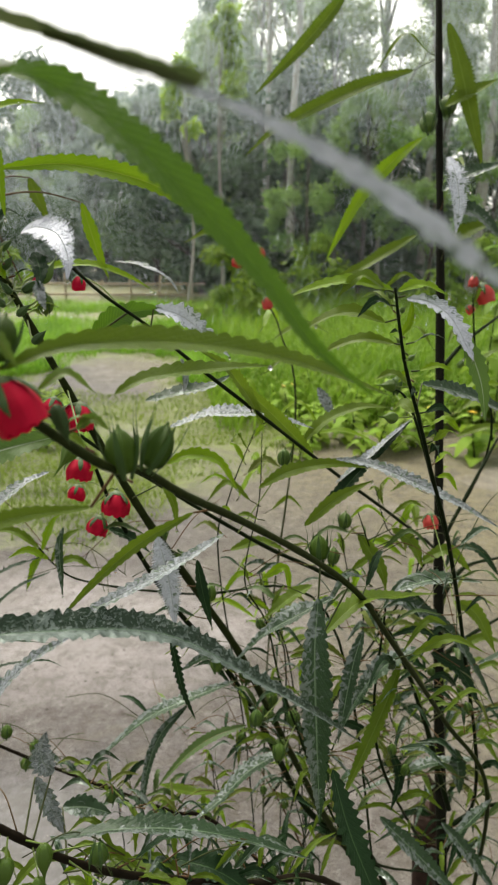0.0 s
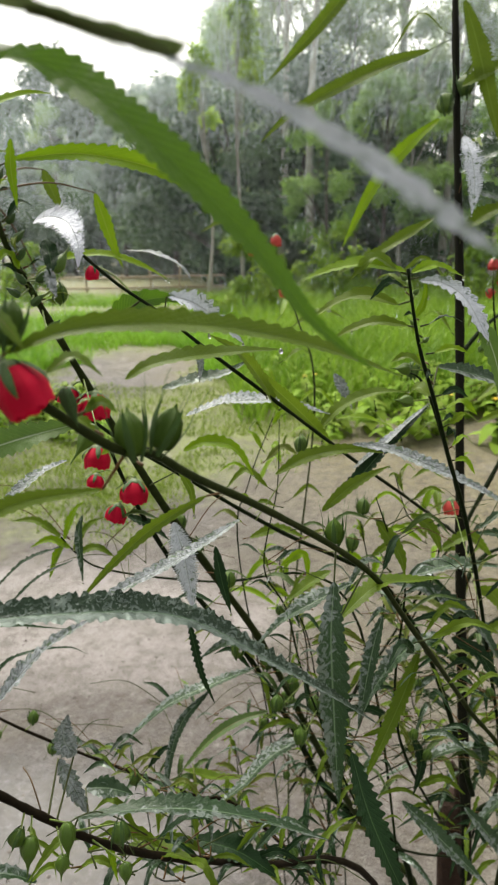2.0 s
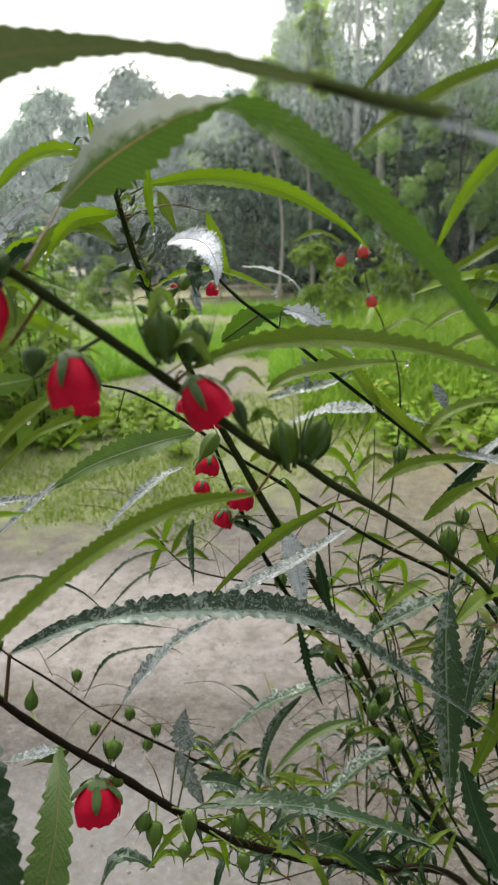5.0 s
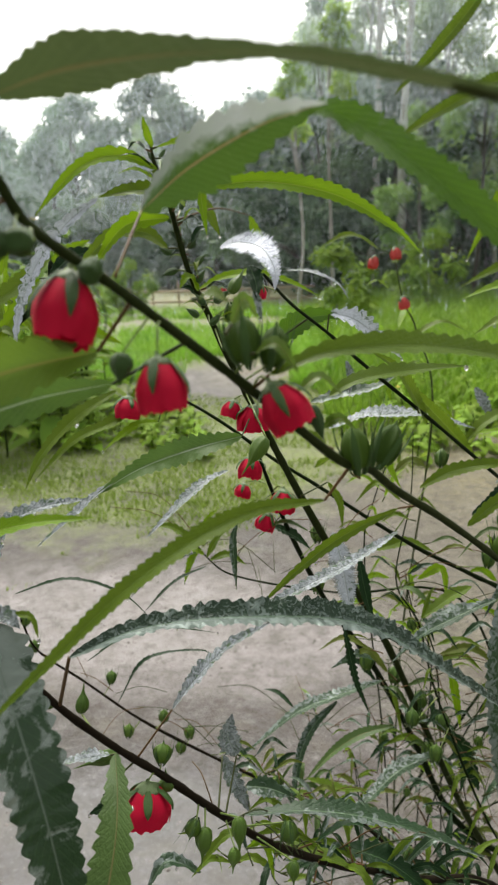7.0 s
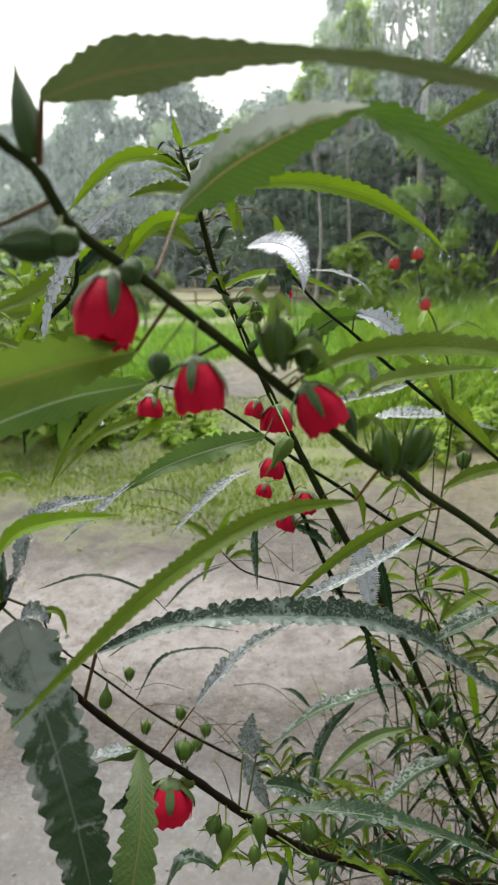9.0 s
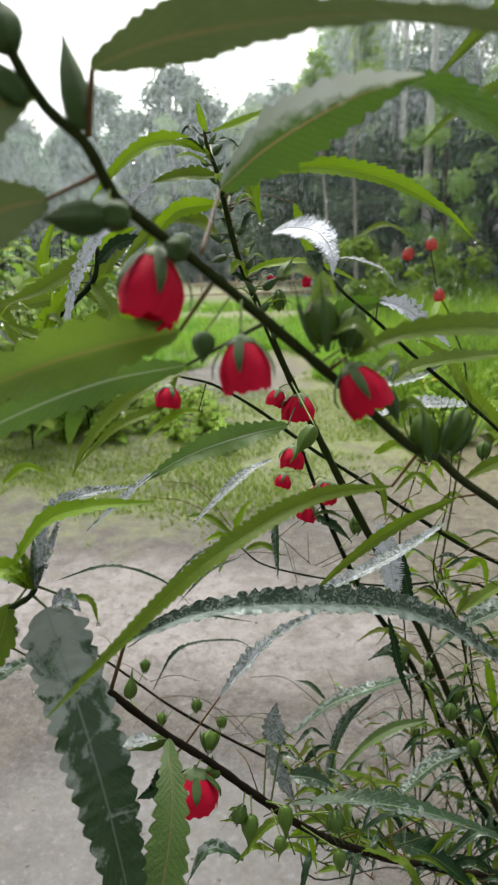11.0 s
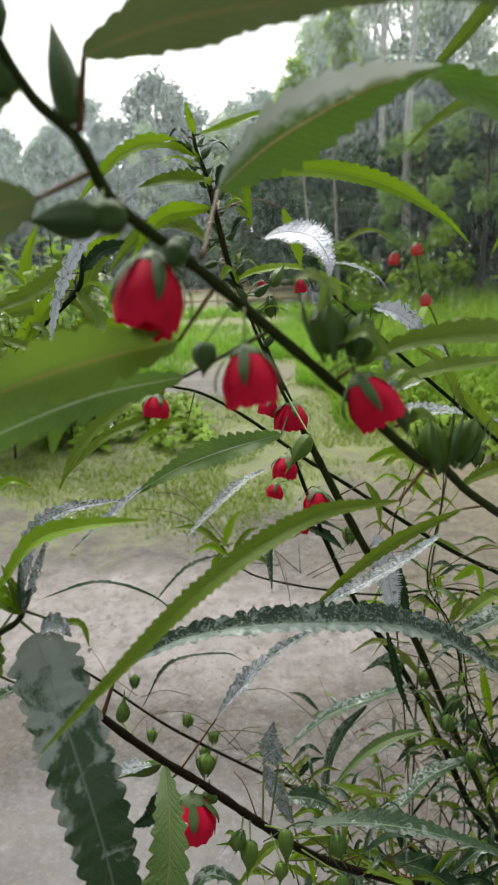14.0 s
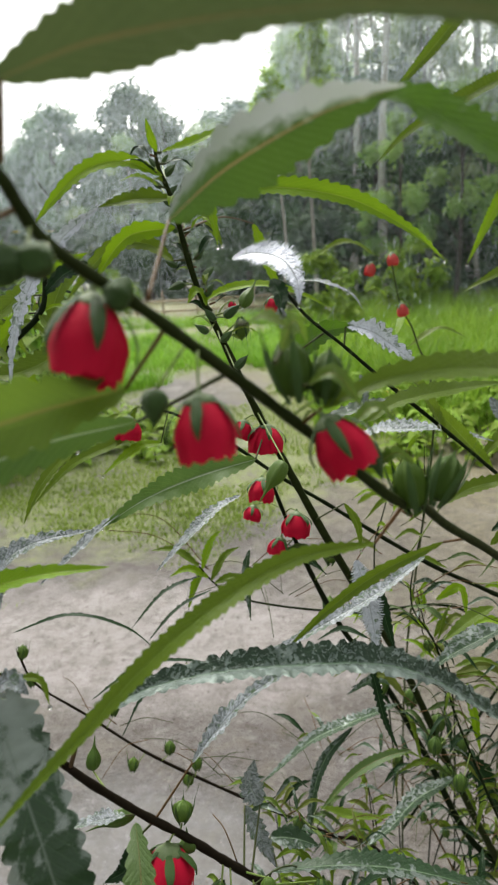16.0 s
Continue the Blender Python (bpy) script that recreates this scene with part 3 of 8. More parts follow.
def tree_meshes(seed, height, spread, low, count, leaf, mat, bark, leaves=3200, top=0.9, trunk=0.16):
    """A tapered trunk with limbs, and a crown of leaf clumps with gaps between them."""
    rng = random.Random(seed)
    blobs = clumps(rng, count, spread, spread, low * height, height * 0.97, top)

    def place(r):
        c, s = r.choice(blobs)
        d = Vector((r.gauss(0, 1), r.gauss(0, 1), r.gauss(0, 0.75)))
        d = d.normalized() * min(1.5, abs(r.gauss(0.75, 0.3)))
        return c + d * s, d.normalized()
    crown = mesh_of("crown", *leaf_cloud(leaves, place, leaf, seed + 9), mat, smooth=False)
    bend = [Vector((rng.uniform(-0.25, 0.25), rng.uniform(-0.25, 0.25), height * f)) for f in (0.3, 0.62, 0.93)]
    line = smooth_line([Vector((0, 0, -0.2)), *bend], 5)
    v, f = tube(line, trunk * 1.25, trunk * 0.25, 10, 0.05, seed)
    trunk_mesh = mesh_of("trunk", v, f, bark)
    limbs = []
    for c, s in blobs[:9]:
        a = line[min(len(line) - 2, max(2, int(len(line) * (c.z / height) * 0.72)))]
        v, f = tube(smooth_line((a, a.lerp(c, 0.5) + Vector((0, 0, 0.25)), c), 4), trunk * 0.36, trunk * 0.08, 6, 0.05, seed)
        limbs.append(mesh_of("limb", v, f, bark))
    return trunk_mesh, crown, limbs


def tree(name, kit, x, y, turn, scale, label, group, wide=1.0):
    trunk, crown, limbs = kit
    ob = new(name)
    ob.matrix_world = Matrix.Translation((x, y, 0)) @ Matrix.Rotation(turn, 4, "Z") @ Matrix.Diagonal((scale * wide, scale * wide, scale, 1))
    tagged(ob, label, "tree", group)
    part("trunk", trunk, ob)
    part("crown", crown, ob)
    for me in limbs:
        part("limb", me, ob)
    return ob


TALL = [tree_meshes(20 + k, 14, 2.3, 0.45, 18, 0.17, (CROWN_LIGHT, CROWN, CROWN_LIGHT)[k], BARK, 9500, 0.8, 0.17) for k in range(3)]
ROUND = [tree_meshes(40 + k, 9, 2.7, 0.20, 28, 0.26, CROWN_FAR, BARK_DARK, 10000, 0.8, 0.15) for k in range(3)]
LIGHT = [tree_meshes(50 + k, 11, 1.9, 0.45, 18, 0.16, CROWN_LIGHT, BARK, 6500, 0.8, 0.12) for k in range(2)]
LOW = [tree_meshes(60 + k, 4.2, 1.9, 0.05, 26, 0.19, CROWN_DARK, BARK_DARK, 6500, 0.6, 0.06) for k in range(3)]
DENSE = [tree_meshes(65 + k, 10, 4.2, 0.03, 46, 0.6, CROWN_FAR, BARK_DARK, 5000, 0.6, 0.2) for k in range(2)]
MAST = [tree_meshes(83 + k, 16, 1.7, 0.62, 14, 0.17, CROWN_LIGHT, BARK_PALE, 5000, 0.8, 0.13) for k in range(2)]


LEAFY = [tree_meshes(90 + k, 5.6, 1.25, 0.34, 16, 0.17, CROWN_LEAFY, BARK_DARK, 3200, 0.8, 0.06) for k in range(2)]


def wood():
    rng = random.Random(3)
    tall, round_, low = "tall grey-barked tree with dark wet foliage", "round-crowned dark green tree behind the field", "dense dark undergrowth shrub below the trees"
    for k, (x, y, s) in enumerate(((1.1, 27, 1.0), (-1.6, 33, 0.98), (4.0, 25, 1.15), (7.2, 28, 1.15), (9.6, 25, 1.2), (13.0, 29, 1.25))):
        tree("tall_tree", TALL[k % 3], x, y, rng.uniform(0, 6), s * rng.uniform(0.95, 1.05), tall, "tall trees")
    for k, (x, y, s) in enumerate(((-3.2, 36, 1.25), (-6.0, 38, 1.1), (-8.6, 41, 1.15), (-11.6, 42, 1.25), (-14.4, 45, 1.45), (-17.2, 44, 1.2), (-20.2, 45, 1.42), (-23.0, 47, 1.15), (-26, 49, 1.1), (-30, 52, 1.3), (-34, 54, 1.35), (-39, 58, 1.4), (-46, 62, 1.5),
            (-12.5, 54, 1.3), (-17.5, 57, 1.3), (-24.5, 60, 1.5), (-31, 64, 1.6), (-5, 48, 1.45), (-9, 50, 1.35), (-38, 66, 1.7), (-52, 66, 1.6), (-36, 48, 0.8), (-27, 44, 0.7), (-21, 40, 0.6), (-16, 40, 0.62), (-10.5, 37, 0.6), (-4.9, 30.5, 0.86), (-0.5, 38, 1.15), (3.0, 37, 1.1), (6.5, 36, 1.15), (10.5, 37, 1.2), (15, 36, 1.2), (2.2, 33, 0.8), (6.4, 34, 0.85))):
        tree("field_tree", ROUND[k % 3], x, y, rng.uniform(0, 6), s, round_, "field trees")
    for k, (x, y, s) in enumerate(((-0.2, 26, 0.98), (2.4, 24, 0.9), (7.0, 22, 1.0), (5.0, 22, 0.95), (-2.6, 31, 1.0), (-3.9, 31.5, 0.84), (-2.7, 33.0, 1.02), (-1.7, 29.0, 0.98), (3.6, 21, 0.55), (-7.4, 35, 0.8), (-13.4, 40, 0.85), (0.9, 23, 0.5), (8.8, 20, 0.8), (-16, 38, 0.5))):
        tree("pale_tree", LIGHT[k % 2], x, y, rng.uniform(0, 6), s, "slender tree with pale green airy crown", "pale trees")
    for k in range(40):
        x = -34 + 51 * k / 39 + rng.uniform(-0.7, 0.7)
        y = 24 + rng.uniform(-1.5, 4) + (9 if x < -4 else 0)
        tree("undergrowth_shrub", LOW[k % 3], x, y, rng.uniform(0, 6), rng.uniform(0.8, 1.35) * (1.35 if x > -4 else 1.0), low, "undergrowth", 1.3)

    for k in range(19):
        tree("far_tree", DENSE[k % 2], -66 + 5.4 * k + rng.uniform(-1, 1), 71 + rng.uniform(-2, 3), rng.uniform(0, 6), rng.uniform(0.85, 1.1), "far dense tree, pale in the rain", "far trees")
    for k, (x, y, s) in enumerate(((0.78, 21.5, 1.0), (-0.19, 22.5, 0.9), (6.2, 20.5, 1.05))):
        tree("straight_tree", MAST[k % 2], x, y, 2.0 + k, s, "straight tree with a pale bare trunk and high crown", "straight trees")
    for k, (x, y, s) in enumerate(((0.95, 17.6, 0.86), (2.5, 18.3, 1.0), (4.1, 17.4, 0.92), (5.8, 18.0, 1.05), (-1.9, 27.0, 1.1), (-4.6, 29.0, 1.15))):
        tree("leafy_tree", LEAFY[k % 2], x, y, rng.uniform(0, 6), s, "small leafy tree before the dark wood", "leafy trees")
    young = tree_meshes(77, 7.9, 0.6, 0.62, 6, 0.3, CROWN_LIME, BARK, 900, 0.8, 0.05)
    tree("young_tree", young, -1.02, 17.0, 0.4, 0.89, "thin young tree with a yellow-green leaf tuft", "young trees")
    tree("young_tree", young, -1.97, 17.0, 2.4, 0.75, "thin young tree with a yellow-green leaf tuft", "young trees")


wood()


def rain():
    """Falling drops, each a thin thread, over the field between the lane and the wood; the far ones also stand in for
    haze.
    """
    rng = np.random.default_rng(12)
    n = 480000
    y = 9 + 28 * rng.random(n) ** 1.1
    x = -0.62 * y - 0.5 + rng.random(n) * (1.1 * y + 1)
    y = np.where((y > 21) & (x > -4), 9 + (y - 9) * 0.42, y)
    z = 0.2 + rng.random(n) * (1.3 + 0.5 * y)
    # breadth by side and height sets how strong the stand-in haze is
    h, w = rng.uniform(0.09, 0.22, n), rng.uniform(0.0004, 0.0014, n) * (y / 20) ** 2 * np.where(x < -4, np.where(z > 2.5, 1.15, 0.5), np.where(z > 4, 1.75, 0.36))
    near = np.arange(n) < 260
    y = np.where(near, 1.6 + 5 * rng.random(n), y)
    x = np.where(near, y * rng.uniform(-0.6, 0.42, n), x)
    z = np.where(near, 1.2 + y * rng.uniform(-0.05, 0.28, n), z)
    h, w = np.where(near, 0.014 * y, h), np.where(near, 0.0003 + 0.00018 * y, w)
    co = np.empty((n, 3, 3))
    co[:, 0] = np.stack([x - w, y, z], 1)
    co[:, 1] = np.stack([x + w, y, z], 1)
    co[:, 2] = np.stack([x + 0.1 * h, y, z + h], 1)
    me = bpy.data.meshes.new("rain_and_haze")
    me.vertices.add(3 * n)
    me.loops.add(3 * n)
    me.polygons.add(n)
    me.vertices.foreach_set("co", co.ravel())
    me.loops.foreach_set("vertex_index", np.arange(3 * n, dtype=np.int32))
    me.polygons.foreach_set("loop_start", np.arange(0, 3 * n, 3, dtype=np.int32))
    me.materials.append(RAIN)
    me.update(calc_edges=True)
    return tagged(new("rain_and_haze", me), "thin falling rain over the field, thickened to stand in for haze", "rain", kind="stuff")


rain()


# ---- between lane and wood: bush, weeds, herbs, fence ----
def bush_kit(seed, r, h, leaf, mat, leaves):
    rng = random.Random(seed)
    blobs = clumps(rng, 22, r, r, 0.08 * h, h, 0.7)

    def place(q):
        c, s = q.choice(blobs)
        d = Vector((q.gauss(0, 1), q.gauss(0, 1), q.gauss(0, 0.8))).normalized()
        return c + d * s * q.uniform(0.3, 1.5), d
    crown = mesh_of("crown", *leaf_cloud(leaves, place, leaf, seed, 2.4, 0.2), mat, smooth=False)
    stems = []
    for c, s in blobs[:7]:
        v, f = tube(smooth_line((Vector((0, 0, -0.05)), c * 0.5 + Vector((0, 0, 0.05)), c), 4), 0.02 * r, 0.006 * r, 6)
        stems.append(mesh_of("limb", v, f, BARK_DARK))
    return crown, stems


def bush(name, kit, x, y, turn, scale, label, group):
    ob = new(name)
    ob.matrix_world = Matrix.Translation((x, y, 0)) @ Matrix.Rotation(turn, 4, "Z") @ Matrix.Diagonal((scale, scale, scale, 1))
    tagged(ob, label, "bush", group)
    part("crown", kit[0], ob)
    for me in kit[1]:
        part("limb", me, ob)
    return ob


BUSHES = [bush_kit(70 + k, 0.75, 1.25, 0.13, SHRUB, 1900) for k in range(2)]
bush("round_bush", BUSHES[0], -0.78, 12.6, 0.3, 1.22, "round bright green bush standing in the meadow", "meadow bushes")
bush("round_bush", BUSHES[1], 1.25, 15.5, 1.3, 1.35, "light green sapling bush at the wood's edge", "meadow bushes")
bush("round_bush", BUSHES[1], -6.6, 17.5, 2.3, 1.1, "low green bush beside the fence", "meadow bushes")
bush("round_bush", BUSHES[0], 4.6, 14.5, 4.3, 1.4, "dense green bush at the wood's edge", "meadow bushes")
bush("round_bush", BUSHES[0], -9.2, 21, 4.3, 1.5, "dense green bush at the field's edge", "meadow bushes")


def broad_leaf(verts, faces, p, way, size, width, droop):
    """A broad ribbed leaf, five by three points, bent over its length."""
    way = Vector(way).normalized()
    side = way.cross(Vector((0, 0, 1))).normalized()
    k = len(verts)
    for i in range(6):
        u = i / 5
        c = p + way * size * u - Vector((0, 0, droop * size * u * u))
        w = width * math.sin(math.pi * (0.08 + 0.9 * u)) ** 0.8 / 2
        for q in (-1, 0, 1):
            verts.append(c + side * w * q + Vector((0, 0, 0.25 * w * abs(q))))
    for i in range(5):
        for j in range(2):
            a = k + i * 3 + j
            faces.append((a, a + 1, a + 4, a + 3))


def weed_kit(seed, height, leaf, width, count, mat):
    rng = random.Random(seed)
    top = Vector((rng.uniform(-0.06, 0.06), rng.uniform(-0.06, 0.06), height))
    line = smooth_line((Vector((0, 0, -0.03)), top * 0.5 + Vector((0.02, 0, 0)), top), 4)
    stem_mesh = mesh_of("stem", *tube(line, 0.005, 0.002, 6), STEM)
    leaves = []
    for k in range(count):
        verts, faces = [], []
        f = 0.03 + 0.95 * k / count
        a = k * 2.4 + rng.uniform(-0.3, 0.3)
        broad_leaf(verts, faces, top * f, (math.cos(a), math.sin(a), rng.uniform(0.2, 0.9)), leaf * (1.15 - 0.6 * f) * rng.uniform(0.8, 1.2), width * (1.15 - 0.6 * f), rng.uniform(0.3, 0.9))
        leaves.append(mesh_of("leaf", verts, faces, mat))
    petals = []
    for k in range(8):
        verts, faces = [], []
        broad_leaf(verts, faces, top, (math.cos(k * 0.785), math.sin(k * 0.785), 0.35), 0.022, 0.012, 0.3)
        petals.append(mesh_of("petal", verts, faces, YELLOW))
    return stem_mesh, leaves, petals


def weed(kit, x, y, turn, scale, label, group, bloom=False):
    ob = new("weed")
    ob.matrix_world = Matrix.Translation((x, y, 0)) @ Matrix.Rotation(turn, 4, "Z") @ Matrix.Diagonal((scale, scale, scale, 1))
    tagged(ob, label, "plant", group)
    part("stem", kit[0], ob)
    for me in kit[1]:
        part("leaf", me, ob)
    if bloom:
        for me in kit[2]:
            part("petal", me, ob, "yellow petal")
    return ob


TALL_WEED = [weed_kit(80 + k, 0.95, 0.28, 0.085, 17, SHRUB) for k in range(3)]
LOW_HERB = [weed_kit(90 + k, 0.22, 0.14, 0.075, 11, HERB) for k in range(3)]


def weeds():
    rng = random.Random(8)
    for k in range(52):
        y = rng.uniform(4.7, 7.5)
        weed(TALL_WEED[k % 3], -y * rng.uniform(0.43, 0.78), y, rng.uniform(0, 6), rng.uniform(1.0, 1.85), "tall green weed beside the lane", "tall weeds", k % 5 == 0)
    for k in range(64):
        y = rng.uniform(4.3, 5.8)
        weed(LOW_HERB[k % 3], -0.36 * y + rng.uniform(-1.0, 0.35), y, rng.uniform(0, 6), rng.uniform(0.7, 1.2), "low broad-leaved herb on the turf", "low herbs")
    for k in range(80):
        y = rng.uniform(4.4, 6.6)
        weed(LOW_HERB[k % 3], 0.05 * y + rng.uniform(-0.3, 2.4), y + 0.5 * noise.noise((k * 0.37, 1, 1)), rng.uniform(0, 6), rng.uniform(0.8, 1.5), "broad-leaved herb at the meadow's edge", "meadow herbs", k % 11 == 0)
    for k in range(18):
        y = rng.uniform(4.6, 6.6)
        weed(TALL_WEED[k % 3], 0.38 * y + rng.uniform(-0.2, 0.9), y, rng.uniform(0, 6), rng.uniform(0.9, 1.7), "tall broad-leaved weed beside the meadow", "meadow weeds", k % 9 == 0)


weeds()


def fence():
    ob = new("bamboo_fence")
    ob.location = (-6.2, 20.5, -0.2)
    tagged(ob, "weathered low bamboo fence across the field", "fence")
    rng = random.Random(5)
    for k in range(9):
        x = -3.6 + k * 0.95 + rng.uniform(-0.1, 0.1)
        v, f = tube([Vector((x, 0, -0.1)), Vector((x + rng.uniform(-0.03, 0.03), 0, 0.5)), Vector((x + rng.uniform(-0.05, 0.05), 0, rng.uniform(0.75, 1.0)))], 0.035, 0.03, 8)
        part("post", mesh_of("post", v, f, FENCE), ob)
    for z in (0.34, 0.66):
        v, f = tube(smooth_line([Vector((-4.0, -0.06, z + rng.uniform(-0.04, 0.04))), Vector((0, -0.07, z)), Vector((4.4, -0.06, z + rng.uniform(-0.05, 0.05)))], 6), 0.035, 0.03, 8, 0.05)
        part("rail", mesh_of("rail", v, f, FENCE), ob)


fence()


def stump():
    ob = new("stump")
    ob.location = (0.265, 0.80, -0.01)
    tagged(ob, "dark rotten wooden stake in the ground", "stake")
    v, f = tube(smooth_line([Vector((0, 0, -0.05)), Vector((0.01, 0, 0.3)), Vector((-0.005, 0, 0.56))], 6), 0.026, 0.021, 10, 0.10, 2)
    part("post", mesh_of("post", v, f, STUMP), ob)
    v, f = tube(smooth_line([Vector((0.005, -0.012, 0.54)), Vector((0.0, -0.01, 0.6)), Vector((-0.012, -0.005, 0.63))], 3), 0.012, 0.003, 6, 0.2, 4)
    part("splinter", mesh_of("splinter", v, f, STUMP), ob)


stump()


# ---- the flowering shrubs: stems, blades, buds, flowers ----
def plant(name, x, y, label):
    ob = new(name)
    ob.location = (x, y, 0)
    ob.empty_display_size = 0.1
    tagged(ob, label, "plant", "flowering shrubs")
    return ob


def stem(pl, r0, r1, *points, mat=None, name="stem", steps=7):
    """A stem from its foot (or fork) to its tip."""
    o = pl.location
    line = [p - o for p in smooth_line(points, steps)]
    v, f = tube(line, r0, r1, 9, 0.11, len(bpy.data.objects))
    return part(name, mesh_of(name, v, f, mat or STEM), pl)


def drop_mesh():
    v, f = [(0, 0, 1.25)], []
    for z, r in ((0.75, 0.5), (0.2, 0.92), (-0.4, 0.92), (-0.85, 0.5)):
        v += [(r * math.cos(j * math.pi / 4), r * math.sin(j * math.pi / 4), z) for j in range(8)]
    v.append((0, 0, -1))
    for j in range(8):
        q = (j + 1) % 8
        f += [(0, 1 + j, 1 + q), (33, 25 + q, 25 + j)] + [(1 + 8 * k + j, 9 + 8 * k + j, 9 + 8 * k + q, 1 + 8 * k + q) for k in range(3)]
    return mesh_of("water_drop", v, f, WATER)


DROP = drop_mesh()


def blade(pl, kind, width, face, *points, fold=0.35, twist=0.0, teeth=0, thick=0.00025, peak=0.33, taper=1.7, beads=2, cut=None, name="leaf"):
    """A toothed, long and pointed leaf along points, from its base to its tip; face: the way that its upper side looks at its middle."""
    seed = len(bpy.data.objects)
    rng = random.Random(seed)
    o = pl.location
    line = smooth_line(points, 24)
    length = sum((b - a).length for a, b in zip(line, line[1:]))
    teeth = teeth or max(9, int(length / 0.0056))
    rows = teeth * 4
    want, run, pts = [length * k / rows for k in range(rows + 1)], 0.0, []
    k = 0
    for w in want:
        while k < len(line) - 2 and run + (line[k + 1] - line[k]).length < w:
            run += (line[k + 1] - line[k]).length
            k += 1
        seg = (line[k + 1] - line[k]).length or 1e-9
        pts.append(line[k].lerp(line[k + 1], min(1, (w - run) / seg)))
    face = Vector(face).normalized()
    verts, faces, uv = [], [], []
    across = (-1.0, -0.62, -0.3, 0.0, 0.3, 0.62, 1.0)
    pucker = rng.uniform(0.5, 1.1) * (1.6 if kind in ("wet", "damp", "silver", "dark") else 0.8)
    teeth_cut = {"white": (0.76, 0.95, 1.10, 1.13), "silver": (0.78, 0.96, 1.08, 1.12), "fresh": (0.86, 0.98, 1.07, 1.09), "slick": (0.88, 1.02, 1.07, 1.02), "shade": (0.93, 0.99, 1.03, 1.04)}.get(kind, (0.92, 0.99, 1.04, 1.06) if kind == "wet" else (0.86, 0.98, 1.05, 1.08) if kind in ("damp", "dark") else (0.85, 0.97, 1.06, 1.09))
    if cut:
        teeth_cut = (cut, 0.9, 1.1, 1.15)
    phase, sway = rng.uniform(0, 6), rng.uniform(0.6, 1.4)
    for k, c in enumerate(pts):
        u = k / rows
        t = (pts[min(k + 1, rows)] - pts[max(k - 1, 0)]).normalized()
        n = (face - t * face.dot(t)).normalized()
        n = Matrix.Rotation(radians(twist) * (u - 0.5), 3, t) @ n
        s = t.cross(n)
        grow = (min(u / peak, 1.0) ** 0.55 if u < peak else max(0.0, 1 - ((u - peak) / (1 - peak)) ** taper)) * 0.97 + 0.03
        half = width / 2 * grow
        tooth = teeth_cut[k % 4] * (rng.uniform(0.84, 1.10) if kind in ("wet", "white") else rng.uniform(0.96, 1.04))
        if u > 0.97:
            tooth = 1
        for q in across:
            w = half * q * (tooth if abs(q) == 1 else 1.0)
            lift = abs(w) * fold
            ruffle = 0.012 * width * grow * pucker * math.sin(26 * 6.2832 * (u - abs(q) * 0.06) * length / 0.16) * (0.4 + 0.6 * abs(q))
            ruffle += (0.26 if kind in ("wet", "dark", "slick") else 0.16) * half * pucker * noise.noise((u * length * 420, q * 2.6 + seed, seed * 0.37)) * (0.25 + 0.75 * abs(q))
            ruffle += 0.10 * half * sway * math.sin(u * 13 + phase + (2.2 if q > 0 else 0)) * abs(q)
            verts.append(c - o + s * w + n * (lift + ruffle))
            uv.append((u, q))
    m = len(across)
    for k in range(rows):
        for j in range(m - 1):
            a = k * m + j
            faces.append((a, a + 1, a + m + 1, a + m))
    ob = part(name, mesh_of(name, verts, faces, BLADE[kind], uv), pl)
    for _ in range(beads):
        k = rng.choice((rows, rng.randrange(rows // 5, rows), rng.randrange(rows // 5, rows)))
        at = verts[k * m + (rng.choice((0, m - 1)) if k < rows else 3)] - Vector((0, 0, 0.001))
        r = rng.uniform(0.0006, 0.0013)
        part("water_drop", DROP, ob, "clear hanging raindrop", Matrix.LocRotScale(at, None, Vector((r, r, r * rng.uniform(1.0, 1.6)))))
    return ob


def stalk(pl, a, b, r=0.0007, red=False, sag=0.0, name="petiole"):
    """A thin stalk from a stem to a leaf, bud or flower."""
    o = pl.location
    a, b = Vector(a), Vector(b)
    mid = a.lerp(b, 0.5) + Vector((0, 0, sag))
    v, f = tube([p - o for p in smooth_line((a, mid, b), 5)], r * 1.3, r, 6)
    return part(name, mesh_of(name, v, f, REDDISH if red else PEDICEL if name == "pedicel" else TWIG), pl)


def bell(q):
    """The bell's half breadth at q of its length."""
    return 0.40 + 0.60 * math.sin(min(1.0, q * 1.5) * math.pi / 2) ** 0.85 - 0.34 * max(0.0, q - 0.6)


def petal_mesh(seed):
    """One petal of a half-closed bell; the flower hangs along -z, its mouth 2 below its base."""
    rng = random.Random(seed)
    verts, faces = [], []
    nu, nv = 12, 11
    for i in range(nu + 1):
        s = i / nu
        z = 0.08 - 2.05 * s
        spread = 0.95 * (1 - 0.12 * s)
        for j in range(nv + 1):
            a = (j / nv - 0.5) * 2 * spread
            rag = 0.05 * math.sin(a * 9 + seed) + 0.06 * rng.uniform(-1, 1) - 0.16 * abs(a / spread) ** 3
            rr = bell(s) * (1 + 0.05 * (j / nv)) + 0.035 * math.sin(a * 5 + s * 3 + seed) * s
            verts.append((rr * math.cos(a), rr * math.sin(a), z - (rag if s > 0.93 else 0)))
    for i in range(nu):
        for j in range(nv):
            a = i * (nv + 1) + j
            faces.append((a, a + 1, a + nv + 2, a + nv + 1))
    return verts, faces


PETALS = [petal_mesh(s) for s in range(5)]
PETAL_MESHES = [mesh_of("petal", v, f, PETAL) for v, f in PETALS]
